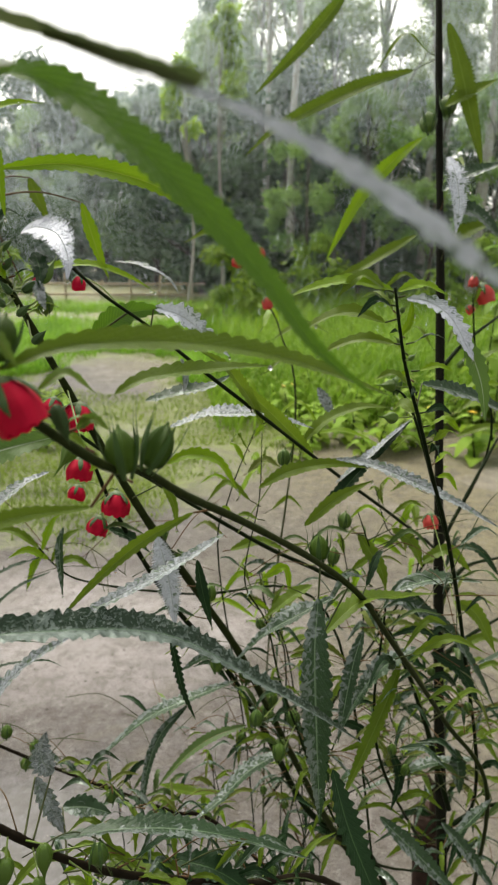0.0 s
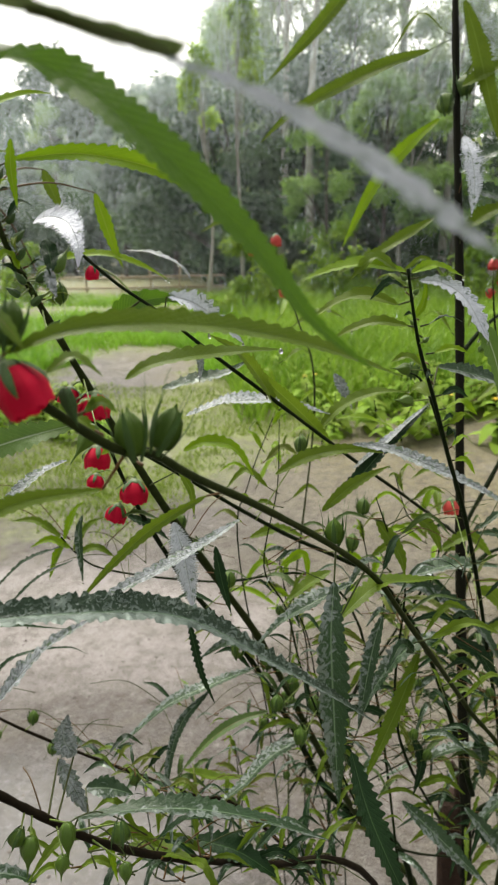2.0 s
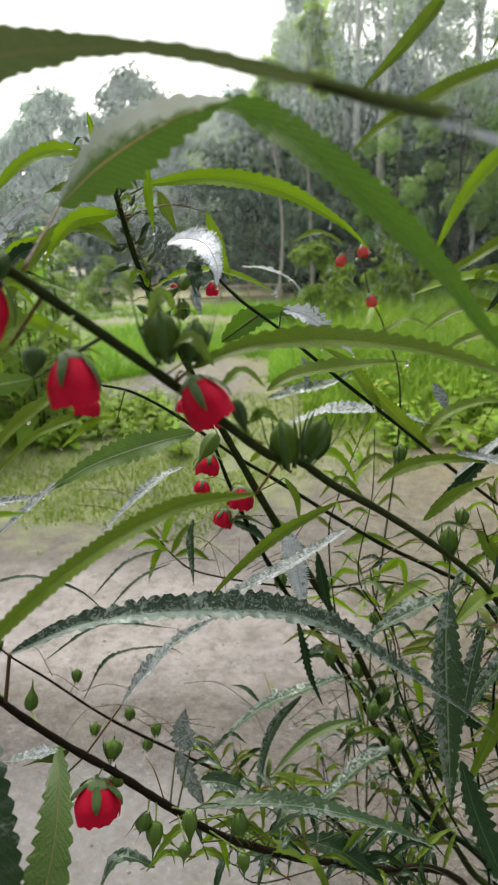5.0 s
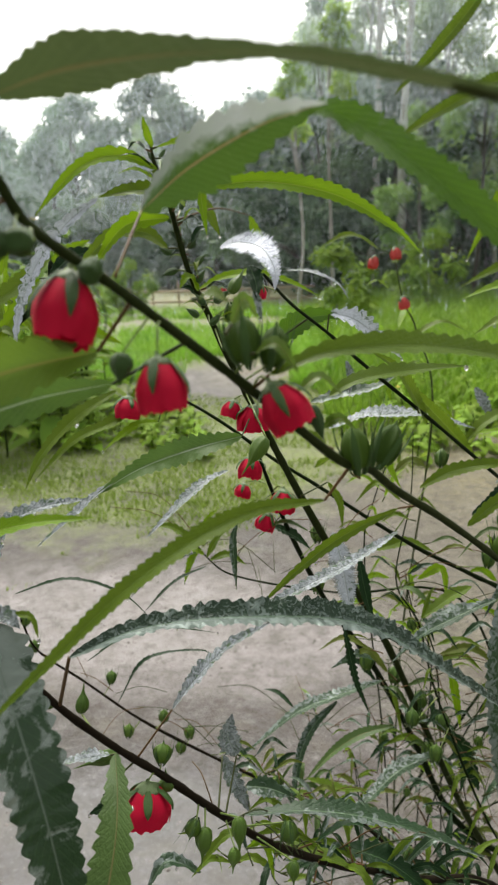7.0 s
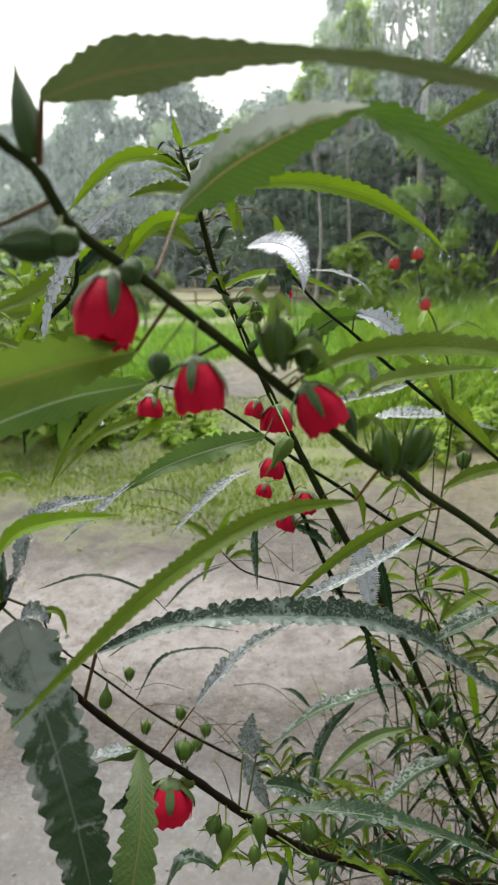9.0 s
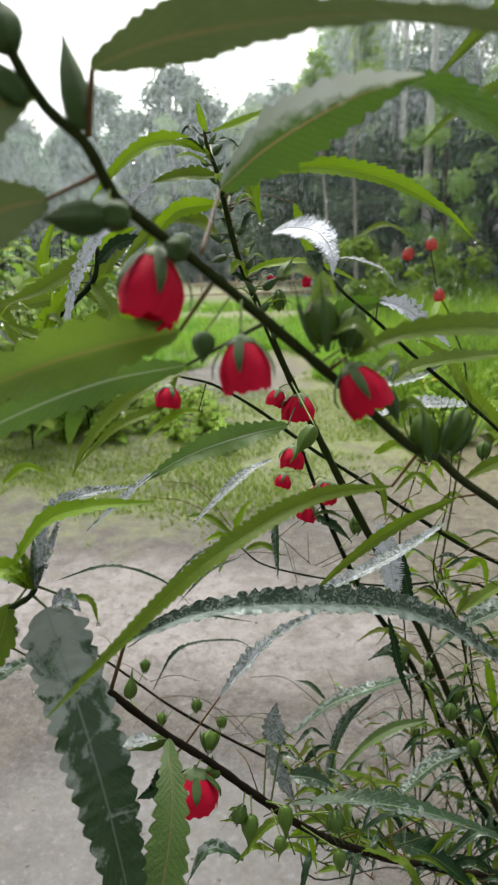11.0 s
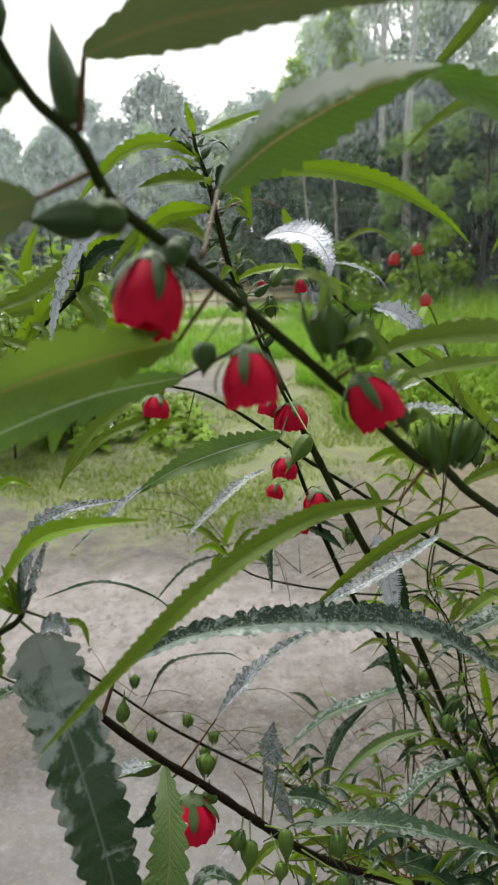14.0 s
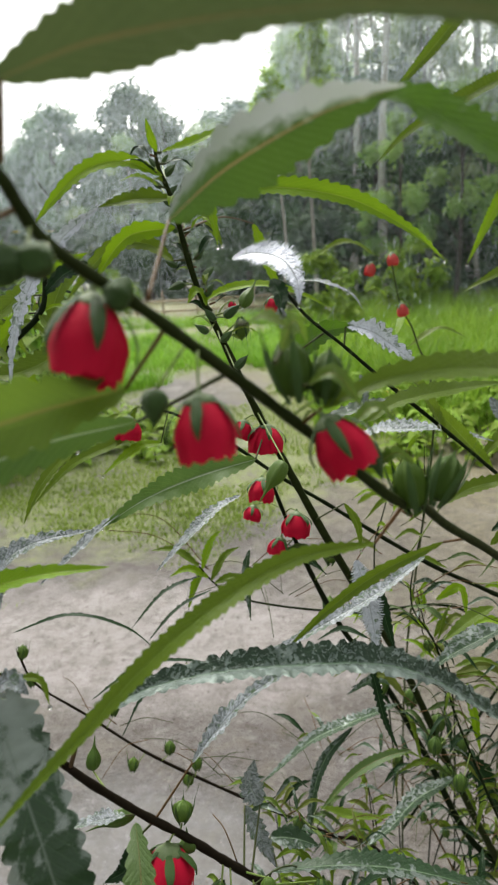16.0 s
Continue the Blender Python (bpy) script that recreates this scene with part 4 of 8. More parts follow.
PETAL_FAR_MESHES = [mesh_of("petal", v, f, PETAL_FAR) for v, f in PETALS]


def sepal_mesh(flare, wide=0.40, thread=0.0):
    """A long pointed calyx lobe that hugs the bell, its tip a little off it, or drawn out into a thread."""
    verts, faces = [], []
    nu = 10
    for i in range(nu + 1):
        s = i / nu
        z = 0.20 - 1.8 * s + flare * 0.4 * max(0, s - 0.6)
        r = bell(max(0.0, (0.08 - z) / 2.05)) * min(1.0, 0.72 + 1.6 * s) + 0.15 + 0.15 * s + flare * max(0, s - 0.5) ** 1.5
        half = wide * (1 - s) ** 0.85 * min(1.0, 0.75 + s) + 0.012
        for q in (-1, -0.5, 0, 0.5, 1):
            rr = r + 0.05 * (1 - abs(q))
            verts.append((rr * math.cos(half * q), rr * math.sin(half * q), z))
    if thread:
        for i in range(1, 6):
            for q in (-1, -0.5, 0, 0.5, 1):
                verts.append((r + 0.09 * i * thread + 0.03 * (1 - abs(q)), 0.022 * q * (1 - i / 6), z - 0.24 * i * thread))
        nu += 5
    for i in range(nu):
        for j in range(4):
            a = i * 5 + j
            faces.append((a, a + 1, a + 6, a + 5))
    return mesh_of("sepal", verts, faces, SEPAL)


SEPAL_CLOSE, SEPAL_FLARE, SEPAL_POD = sepal_mesh(0.05, 0.30), sepal_mesh(0.7, 0.30), sepal_mesh(0.12, 0.36, 0.9)


def lathe(profile, sides, ridges=0, depth=0.0, point=0.0):
    verts, faces = [], []
    for z, r in profile:
        for j in range(sides):
            a = 2 * math.pi * j / sides
            rr = r * (1 + depth * math.cos(a * ridges))
            verts.append((rr * math.cos(a), rr * math.sin(a), z))
    for i in range(len(profile) - 1):
        for j in range(sides):
            a, b = i * sides + j, i * sides + (j + 1) % sides
            faces.append((a, b, b + sides, a + sides))
    return verts, faces


CUP = mesh_of("receptacle", *lathe([(0.5, 0.09), (0.36, 0.10), (0.28, 0.2), (0.21, 0.36), (0.11, 0.48), (0.0, 0.56), (-0.1, 0.60), (-0.12, 0.5), (-0.05, 0.02)], 15, 5, 0.05), CALYX)
POD_GREEN = plain("pod_green", (0.018, 0.046, 0.005), (0.070, 0.128, 0.012), 0.5, 200, 0.5, 0.0005, 0.0, 0.1, 0.15)
BUD = mesh_of("bud", *lathe([(0, 0.05), (0.02, 0.28), (0.12, 0.47), (0.27, 0.55), (0.42, 0.48), (0.54, 0.31), (0.64, 0.16), (0.76, 0.075), (0.9, 0.045), (1.0, 0.015)], 20, 5, 0.13), CAPSULE)
BUD_DARK = mesh_of("bud", *lathe([(0, 0.05), (0.03, 0.3), (0.16, 0.47), (0.35, 0.52), (0.55, 0.42), (0.70, 0.26), (0.84, 0.10), (0.92, 0.04), (1.0, 0.012)], 20, 5, 0.12), SEPAL)
POD_DARK = mesh_of("capsule", *lathe([(0, 0.06), (0.05, 0.3), (0.2, 0.44), (0.45, 0.48), (0.68, 0.40), (0.84, 0.22), (0.9, 0.08), (1.0, 0.02)], 20, 5, 0.24), POD_GREEN)
POD = mesh_of("capsule", *lathe([(0, 0.06), (0.05, 0.3), (0.2, 0.46), (0.45, 0.52), (0.68, 0.44), (0.84, 0.24), (0.9, 0.08), (1.0, 0.02)], 20, 5, 0.2), CAPSULE)


def aim(pos, axis, size, spin=0.0):
    """A pose at pos whose -z looks along axis."""
    q = (-Vector(axis)).to_track_quat("Z", "Y")
    return Matrix.LocRotScale(Vector(pos), q @ Euler((0, 0, spin)).to_quaternion(), Vector((size, size, size)))


def flower(pl, pos, axis, size, far=False, open_up=1.0, squash=1.0, label=""):
    """A nodding flower: five overlapping petals, five sepals. pos: its calyx; size: its half breadth."""
    seed = len(bpy.data.objects)
    rng = random.Random(seed)
    m = aim(Vector(pos) - pl.location, axis, size, rng.uniform(0, 6)) @ Matrix.Diagonal((1, 1, squash, 1))
    ob = part("flower", CUP, pl, label, m)
    meshes = PETAL_FAR_MESHES if far else PETAL_MESHES
    for k in range(5):
        a = k * 2 * math.pi / 5 + rng.uniform(-0.1, 0.1)
        tilt = Matrix.Rotation(radians(rng.uniform(-4, 2)) * open_up, 4, "Y")
        part("petal", meshes[k], ob, "", Matrix.Rotation(a, 4, "Z") @ tilt @ Matrix.Diagonal((1, 1, rng.uniform(0.93, 1.04), 1)))
        part("sepal", SEPAL_FLARE if (2 * k + seed) % 9 == 0 else SEPAL_CLOSE, ob, "", Matrix.Rotation(a + 0.4, 4, "Z") @ Matrix.Diagonal((1, 1, rng.uniform(0.70, 1.02) * (0.75 if far or squash < 1 else 1.0), 1)))
    return ob


def bud(pl, pos, axis, length, width, ripe=False, dark=False):
    """A closed pointed bud, or a rounder seed capsule with its calyx."""
    m = aim(Vector(pos) - pl.location, -Vector(axis), 1.0, len(bpy.data.objects)) @ Matrix.Diagonal((width * 0.8, width * 0.8, length, 1))
    ob = part("capsule" if ripe else "bud", POD_DARK if ripe and dark else POD if ripe else BUD_DARK if dark else BUD, pl, "", m)
    if ripe:
        for k in range(5):
            part("sepal", SEPAL_POD, ob, "", Matrix.Rotation(k * 1.2566, 4, "Z") @ Matrix.Diagonal((0.56, 0.56, -0.60, 1) if dark else (0.52, 0.52, -0.56, 1)))
    return ob


def leafy(pl, a, b, count, size, seed, kinds=("green", "dark", "damp")):
    """Small side leaves, each on its stalk, along the stretch of stem from a to b."""
    rng = random.Random(seed)
    a, b = Vector(a), Vector(b)
    for k in range(count):
        p = a.lerp(b, (k + rng.uniform(0.1, 0.9)) / count)
        ang = rng.uniform(0, 2 * math.pi)
        out = Vector((math.cos(ang), 0.7 * math.sin(ang), rng.uniform(0.0, 0.7))).normalized()
        s = size * rng.uniform(0.55, 1.25)
        p1 = p + out * s * 0.22
        p2 = p1 + out * s * 0.45 + Vector((0, 0, s * 0.08))
        p3 = p1 + out * s * 0.9 - Vector((0, 0, s * rng.uniform(0.1, 0.55)))
        stalk(pl, p, p1, 0.0005, rng.random() < 0.3)
        up = Vector((rng.uniform(-0.6, 0.6), rng.uniform(-0.9, 0.1), rng.uniform(0.5, 1)))
        blade(pl, rng.choice(kinds), s * (rng.uniform(0.07, 0.15) if size > 0.03 else rng.uniform(0.2, 0.34)), up, p1, p2, p3, teeth=max(7, int(s / 0.008)), beads=0)
        if rng.random() < 0.05:
            q = p + Vector((rng.uniform(-0.012, 0.012), rng.uniform(-0.01, 0.01), rng.uniform(0.004, 0.016)))
            stalk(pl, p, q, 0.0005, False, 0, "pedicel")
            bud(pl, q, (rng.uniform(-0.5, 0.5), 0, rng.choice((-1, 1))), 0.013, 0.010, True)


def wisps(pl, a, b, count, size, seed):
    """Hair-thin bare side twigs, arching out of the stretch of stem from a to b."""
    rng = random.Random(seed)
    a, b = Vector(a), Vector(b)
    for k in range(count):
        p = a.lerp(b, rng.random())
        ang = rng.uniform(0, 2 * math.pi)
        s = size * rng.uniform(0.5, 1.3)
        q = p + Vector((math.cos(ang), 0.6 * math.sin(ang), rng.uniform(-0.2, 0.6))) * s
        stalk(pl, p, q, 0.00035, rng.random() < 0.35, s * rng.uniform(0.05, 0.25), "twig")


def sprig(pl, root, base, tip, count, size, seed, kinds=("lime", "green", "olive")):
    """A thin upright shoot with narrow leaves that spread and droop from it, closer towards its tip."""
    rng = random.Random(seed)
    root, base, tip = Vector(root), Vector(base), Vector(tip)
    bow = base.lerp(tip, 0.5) + Vector((rng.uniform(-0.01, 0.01), 0, rng.uniform(0, 0.01)))
    stem(pl, 0.0014, 0.0005, root, root.lerp(base, 0.5) + Vector((0, 0, 0.1)), base, bow, tip, name="twig")
    for k in range(count):
        f = (k + rng.uniform(0.2, 0.8)) / count
        p = base.lerp(tip, f ** 0.8)
        ang = k * 2.4 + rng.uniform(-0.4, 0.4)
        out = Vector((math.cos(ang), 0.6 * math.sin(ang), 0.25 + 0.8 * f)).normalized()
        s = size * (1.1 - 0.55 * f) * rng.uniform(0.7, 1.2)
        p1 = p + out * s * 0.12
        p2 = p1 + out * s * 0.5 + Vector((0, 0, 0.05 * s))
        p3 = p1 + out * s * 0.95 - Vector((0, 0, s * rng.uniform(0.1, 0.5)))
        stalk(pl, p, p1, 0.0005, rng.random() < 0.4)
        blade(pl, rng.choice(kinds), s * rng.uniform(0.13, 0.2), (rng.uniform(-0.5, 0.5), rng.uniform(-0.8, -0.2), rng.uniform(0.5, 1)), p1, p2, p3, teeth=max(8, int(s / 0.006)), beads=1)


main_shrub = plant("flowering_shrub", 0.33, 0.98, "tall woody shrub stem with long drooping toothed leaves")
near_shrub = plant("flowering_shrub", 0.24, 0.62, "arching flowering branch with nodding red flowers")
mid_shrub = plant("flowering_shrub", 0.22, 0.72, "leaning shrub with red flowers and wet leaves painted with silver glare")
low_shrub = plant("flowering_shrub", 0.2, 0.58, "low branches with green seed capsules and wet leaves")
right_shrub = plant("flowering_shrub", 0.28, 0.78, "slender shoot with lime green leaves and wet leaves painted with white glare")
side_shrub = plant("flowering_shrub", -0.62, 0.3, "shrub with broad dark wet leaves beside the lane")
back_shrub = plant("flowering_shrub", 0.02, 1.15, "shrub with small red flowers in the wet meadow")
stem(main_shrub, 0.0088, 0.005, (0.3300, 0.9800, 0.0000), (0.3100, 0.9500, 0.3500), (0.2581, 0.7031, 0.5153), (0.2540, 0.7802, 0.7461), (0.2517, 0.8660, 1.0065), (0.2512, 0.9647, 1.3114), (0.2478, 1.0427, 1.5449), (0.2461, 1.1175, 1.7677), mat=WOODY)
stem(main_shrub, 0.0019, 0.0008, (0.2526, 0.8505, 0.9531), (0.1447, 0.6753, 1.0776), (0.0738, 0.5707, 1.1549), (0.0050, 0.4859, 1.2283), (-0.0453, 0.4366, 1.2789), (-0.0707, 0.4124, 1.3056), (-0.0894, 0.3763, 1.3266), (-0.0997, 0.3397, 1.3453), name="branch")
stem(main_shrub, 0.004, 0.002, (0.2573, 0.8087, 0.8081), (0.3077, 0.8455, 0.8223), (0.3752, 0.8999, 0.8240), name="branch")
stem(main_shrub, 0.004, 0.002, (0.2545, 0.8307, 0.8844), (0.2980, 0.8726, 0.9168), (0.3738, 0.9251, 0.9111), name="branch")
stem(main_shrub, 0.0035, 0.002, (0.2541, 0.8528, 0.9608), (0.2965, 0.8999, 1.0114), (0.3624, 0.9752, 1.0852), name="branch")
stem(main_shrub, 0.0035, 0.002, (0.2530, 0.9312, 1.1957), (0.2931, 0.9637, 1.2321), (0.3638, 1.0281, 1.2678), name="branch")
stem(main_shrub, 0.0035, 0.002, (0.2554, 0.7242, 0.5884), (0.3031, 0.7343, 0.6186), (0.3417, 0.7387, 0.6301), name="branch")
stem(near_shrub, 0.0024, 0.0011, (0.2400, 0.6200, 0.0000), (0.2750, 0.6350, 0.3000), (0.2700, 0.6300, 0.5600), (0.2350, 0.5436, 0.8299), (0.1724, 0.5118, 0.9420), (0.0895, 0.4037, 1.0982), (0.0642, 0.3791, 1.1418), (0.0314, 0.3431, 1.1825), (-0.0060, 0.2829, 1.2298), (-0.0299, 0.2454, 1.2573), (-0.0430, 0.2222, 1.2754), (-0.0518, 0.2032, 1.2833), (-0.0758, 0.1793, 1.3113), (-0.0936, 0.1619, 1.3313), (-0.1083, 0.1463, 1.3479), (-0.1223, 0.1324, 1.3625), (-0.1265, 0.1254, 1.3744), (-0.1323, 0.1188, 1.3819), (-0.1362, 0.1128, 1.3935), (-0.1363, 0.1093, 1.4037), mat=STEM_GREEN)
stem(mid_shrub, 0.0050, 0.0008, (0.2200, 0.7200, 0.0000), (0.2000, 0.7000, 0.4500), (0.1456, 0.7237, 0.5286), (0.0850, 0.6695, 0.6751), (0.0353, 0.6362, 0.8045), (-0.0153, 0.5748, 0.9587), (-0.0435, 0.5266, 1.0411), (-0.0828, 0.4612, 1.1496), (-0.1093, 0.4355, 1.2169), (-0.1295, 0.4147, 1.2710), (-0.1410, 0.3921, 1.3120), (-0.1509, 0.3780, 1.3443), (-0.1552, 0.3686, 1.3705), (-0.1569, 0.3583, 1.3915), (-0.1604, 0.3510, 1.4057), (-0.1612, 0.3483, 1.4153), mat=STEM_GREEN)
stem(mid_shrub, 0.0048, 0.0012, (0.2150, 0.7250, 0.3000), (0.1700, 0.7000, 0.5500), (0.0720, 0.6882, 0.6538), (0.0126, 0.6651, 0.7927), (-0.0364, 0.6171, 0.9211), (-0.0810, 0.5592, 1.0253), (-0.1060, 0.5044, 1.1143), (-0.1194, 0.4735, 1.1719), (-0.1299, 0.4704, 1.2059), name="branch")
stem(mid_shrub, 0.0033, 0.0010, (0.2379, 0.6527, 0.7007), (0.1947, 0.6550, 0.8360), (0.1578, 0.6560, 0.9249), (0.1120, 0.6505, 0.9925), (0.0706, 0.6578, 1.0138), (0.0139, 0.6322, 1.0520), (-0.0389, 0.5940, 1.0997), (-0.0918, 0.5657, 1.1457), (-0.1311, 0.5463, 1.1781), (-0.1742, 0.5333, 1.2150), (-0.2105, 0.5202, 1.2404), (-0.2366, 0.5077, 1.2501), name="branch")
stem(mid_shrub, 0.0018, 0.0005, (0.0920, 0.8265, 0.4077), (0.0444, 0.8169, 0.5292), (-0.0035, 0.8035, 0.6370), (-0.0470, 0.7926, 0.7508), mat=REDDISH, name="branch")
stem(low_shrub, 0.0030, 0.0019, (0.2000, 0.5800, 0.0000), (0.1800, 0.5500, 0.4500), (0.0800, 0.4127, 0.8454), (-0.0092, 0.3535, 0.9293), (-0.0628, 0.3214, 0.9693), (-0.1034, 0.2971, 1.0080), (-0.1337, 0.2804, 1.0469), (-0.1532, 0.2699, 1.0734), (-0.1745, 0.2596, 1.0982), (-0.1930, 0.2477, 1.1262), (-0.2076, 0.2405, 1.1492), mat=STEM_BROWN)
stem(low_shrub, 0.0026, 0.0010, (0.1800, 0.5600, 0.5000), (-0.0303, 0.6415, 0.6652), (-0.0987, 0.6260, 0.7114), (-0.1521, 0.6169, 0.7445), (-0.2313, 0.6054, 0.7913), (-0.3006, 0.5918, 0.8403), (-0.3605, 0.5797, 0.8954), (-0.4014, 0.5618, 0.9433), (-0.4063, 0.5458, 0.9911), name="branch", mat=STEM_BROWN)
stem(low_shrub, 0.0013, 0.0008, (-0.0830, 0.6609, 0.9822), (-0.1453, 0.6413, 0.9983), (-0.1937, 0.6254, 1.0167), (-0.2145, 0.6207, 1.0348), (-0.2291, 0.6181, 1.0554), name="twig")
stem(low_shrub, 0.0018, 0.0013, (0.1900, 0.5700, 0.2000), (0.1500, 0.6200, 0.6000), (0.0800, 0.6800, 0.9500), (-0.0830, 0.6609, 0.9822), name="branch")
stem(right_shrub, 0.0022, 0.0009, (0.2800, 0.7800, 0.0000), (0.2700, 0.7400, 0.5000), (0.2426, 0.5926, 0.7826), (0.1964, 0.5471, 0.9898), (0.1502, 0.4834, 1.1339), (0.1239, 0.4490, 1.1974), (0.1065, 0.4306, 1.2435), (0.0904, 0.4099, 1.2813), (0.0816, 0.3968, 1.3088), (0.0763, 0.3933, 1.3334))
stem(right_shrub, 0.0018, 0.0004, (0.1502, 0.4834, 1.1339), (0.1150, 0.4916, 1.2374), (0.0934, 0.4865, 1.2578), name="twig")
stem(right_shrub, 0.0018, 0.0004, (0.2700, 0.7400, 0.5000), (0.1370, 0.5422, 0.8347), (0.1116, 0.5297, 0.9378), (0.1169, 0.5417, 1.0506), (0.0973, 0.5357, 1.1038), (0.0854, 0.5344, 1.1363), name="branch")
stem(right_shrub, 0.0015, 0.0004, (0.2600, 0.7400, 0.5000), (0.1068, 0.5396, 0.7568), (0.0332, 0.5613, 0.9106), (0.0091, 0.5843, 0.9926), (-0.0144, 0.5963, 1.0362), (-0.0013, 0.6189, 1.1130), (0.0005, 0.6380, 1.1787), name="branch")
stem(side_shrub, 0.0028, 0.001, (-0.6200, 0.3000, 0.0000), (-0.5800, 0.2900, 0.6000), (-0.3723, 0.1797, 1.0712), (-0.3026, 0.1944, 1.1398), (-0.2489, 0.1987, 1.1853), (-0.2177, 0.1982, 1.2066), (-0.2037, 0.1969, 1.2164), (-0.1995, 0.1989, 1.2273), name="stem")
stem(side_shrub, 0.004, 0.0014, (-0.6200, 0.3000, 0.1000), (-0.6000, 0.3800, 0.8000), (-0.4260, 0.3835, 1.1895), (-0.3269, 0.4000, 1.2776), (-0.2861, 0.3984, 1.3129), (-0.2594, 0.4002, 1.3347), (-0.2562, 0.4073, 1.3564), name="stem")
stem(back_shrub, 0.0022, 0.0008, (0.0200, 1.1500, 0.0000), (0.0200, 1.1200, 0.6000), (0.0549, 1.0410, 1.0903), (0.0266, 1.0442, 1.2342), (0.0032, 1.0434, 1.2864), (-0.0121, 1.0513, 1.3622), mat=TWIG)
stem(back_shrub, 0.003, 0.001, (0.0200, 1.1500, 0.2000), (0.3000, 1.2000, 0.7000), (0.3455, 0.9675, 1.0602), (0.3097, 0.9597, 1.2164), (0.2980, 0.9616, 1.2963), name="branch")
sprig(back_shrub, (0.02, 1.02, 0.0), (-0.0462, 0.6836, 1.0042), (-0.0075, 0.7318, 1.1564), 9, 0.060, 200)
sprig(back_shrub, (0.05, 1.02, 0.0), (0.0344, 0.6924, 0.8757), (0.0030, 0.7201, 0.9754), 9, 0.050, 201)
sprig(back_shrub, (0.08, 1.02, 0.0), (-0.0444, 0.6771, 0.5980), (-0.0584, 0.7124, 0.7191), 8, 0.045, 202)
sprig(back_shrub, (0.11, 1.02, 0.0), (0.0376, 0.6708, 0.8902), (-0.0001, 0.6934, 0.9956), 9, 0.060, 203)
sprig(back_shrub, (0.14, 1.02, 0.0), (-0.0398, 0.6735, 0.6267), (-0.0563, 0.6977, 0.7224), 8, 0.045, 204)
sprig(back_shrub, (0.02, 1.02, 0.0), (0.1149, 0.6508, 0.9282), (0.0921, 0.6851, 1.0480), 9, 0.060, 205)
sprig(back_shrub, (0.05, 1.02, 0.0), (0.1926, 0.7321, 0.9726), (0.1405, 0.7605, 1.0793), 9, 0.065, 206)
sprig(back_shrub, (0.08, 1.02, 0.0), (0.0957, 0.6969, 0.6077), (0.0750, 0.7275, 0.7283), 8, 0.050, 207)
sprig(back_shrub, (0.11, 1.02, 0.0), (-0.1369, 0.6003, 0.6069), (-0.1649, 0.6342, 0.7264), 8, 0.045, 208)
sprig(back_shrub, (0.14, 1.02, 0.0), (0.0765, 0.6882, 0.5730), (0.0381, 0.7229, 0.6974), 8, 0.050, 209)
sprig(back_shrub, (0.02, 1.02, 0.0), (0.1728, 0.6654, 0.7545), (0.1586, 0.6942, 0.8540), 8, 0.060, 210)
blade(near_shrub, "shade", 0.0145, (0.00, 0.10, 0.99), (-0.1224, 0.1221, 1.3887), (-0.1024, 0.1174, 1.3911), (-0.0750, 0.1077, 1.3890), (-0.0490, 0.0979, 1.3836), (-0.0093, 0.0958, 1.3717), (-0.0301, 0.0965, 1.3779), (-0.0147, 0.0953, 1.3717), twist=62, fold=0.1, peak=0.15, taper=1.0, teeth=40, beads=0)
stalk(near_shrub, (-0.1260, 0.1255, 1.3761), (-0.1220, 0.1221, 1.3885), 0.0007, True, 0.0)
# added white blade: paints the sky's glare on the tail of the leaf above
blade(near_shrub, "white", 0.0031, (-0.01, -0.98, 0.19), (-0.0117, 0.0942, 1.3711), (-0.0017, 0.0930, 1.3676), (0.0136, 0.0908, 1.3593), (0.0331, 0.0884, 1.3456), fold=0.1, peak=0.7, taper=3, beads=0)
stalk(near_shrub, (-0.1062, 0.1428, 1.3504), (-0.1094, 0.1759, 1.3681), 0.00042, True)
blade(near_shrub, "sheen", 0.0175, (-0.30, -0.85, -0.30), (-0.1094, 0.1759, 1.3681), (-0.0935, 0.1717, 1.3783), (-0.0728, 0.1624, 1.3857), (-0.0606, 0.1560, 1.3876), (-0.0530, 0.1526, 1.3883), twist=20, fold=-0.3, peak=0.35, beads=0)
blade(near_shrub, "fresh", 0.0103, (0.13, -0.90, 0.41), (-0.0592, 0.1553, 1.3878), (-0.0494, 0.1660, 1.3876), (-0.0341, 0.1624, 1.3773), (-0.0164, 0.1575, 1.3623), (-0.0008, 0.1533, 1.3464), (0.0117, 0.1511, 1.3305), (0.0269, 0.1531, 1.3179), twist=10, fold=0.3, peak=0.16, taper=1.6, teeth=36, beads=0)
stalk(near_shrub, (-0.0487, 0.2082, 1.2802), (-0.0579, 0.2080, 1.2666), 0.0005, True)
blade(near_shrub, "green", 0.0078, (0.10, -0.71, 0.70), (-0.0579, 0.2080, 1.2666), (-0.0870, 0.1948, 1.2649), (-0.1188, 0.1717, 1.2496), (-0.1457, 0.1487, 1.2269), (-0.1641, 0.1344, 1.2096), teeth=46, beads=0)
stalk(near_shrub, (-0.0194, 0.2618, 1.2453), (-0.0289, 0.2650, 1.2421), 0.0005, True)
blade(near_shrub, "green", 0.0060, (-0.42, -0.89, 0.16), (-0.0289, 0.2650, 1.2421), (-0.0549, 0.2743, 1.2227), (-0.0779, 0.2824, 1.1992), (-0.0995, 0.2870, 1.1738))
stalk(near_shrub, (-0.0783, 0.1768, 1.3142), (-0.0722, 0.1743, 1.3192), 0.0005, True)
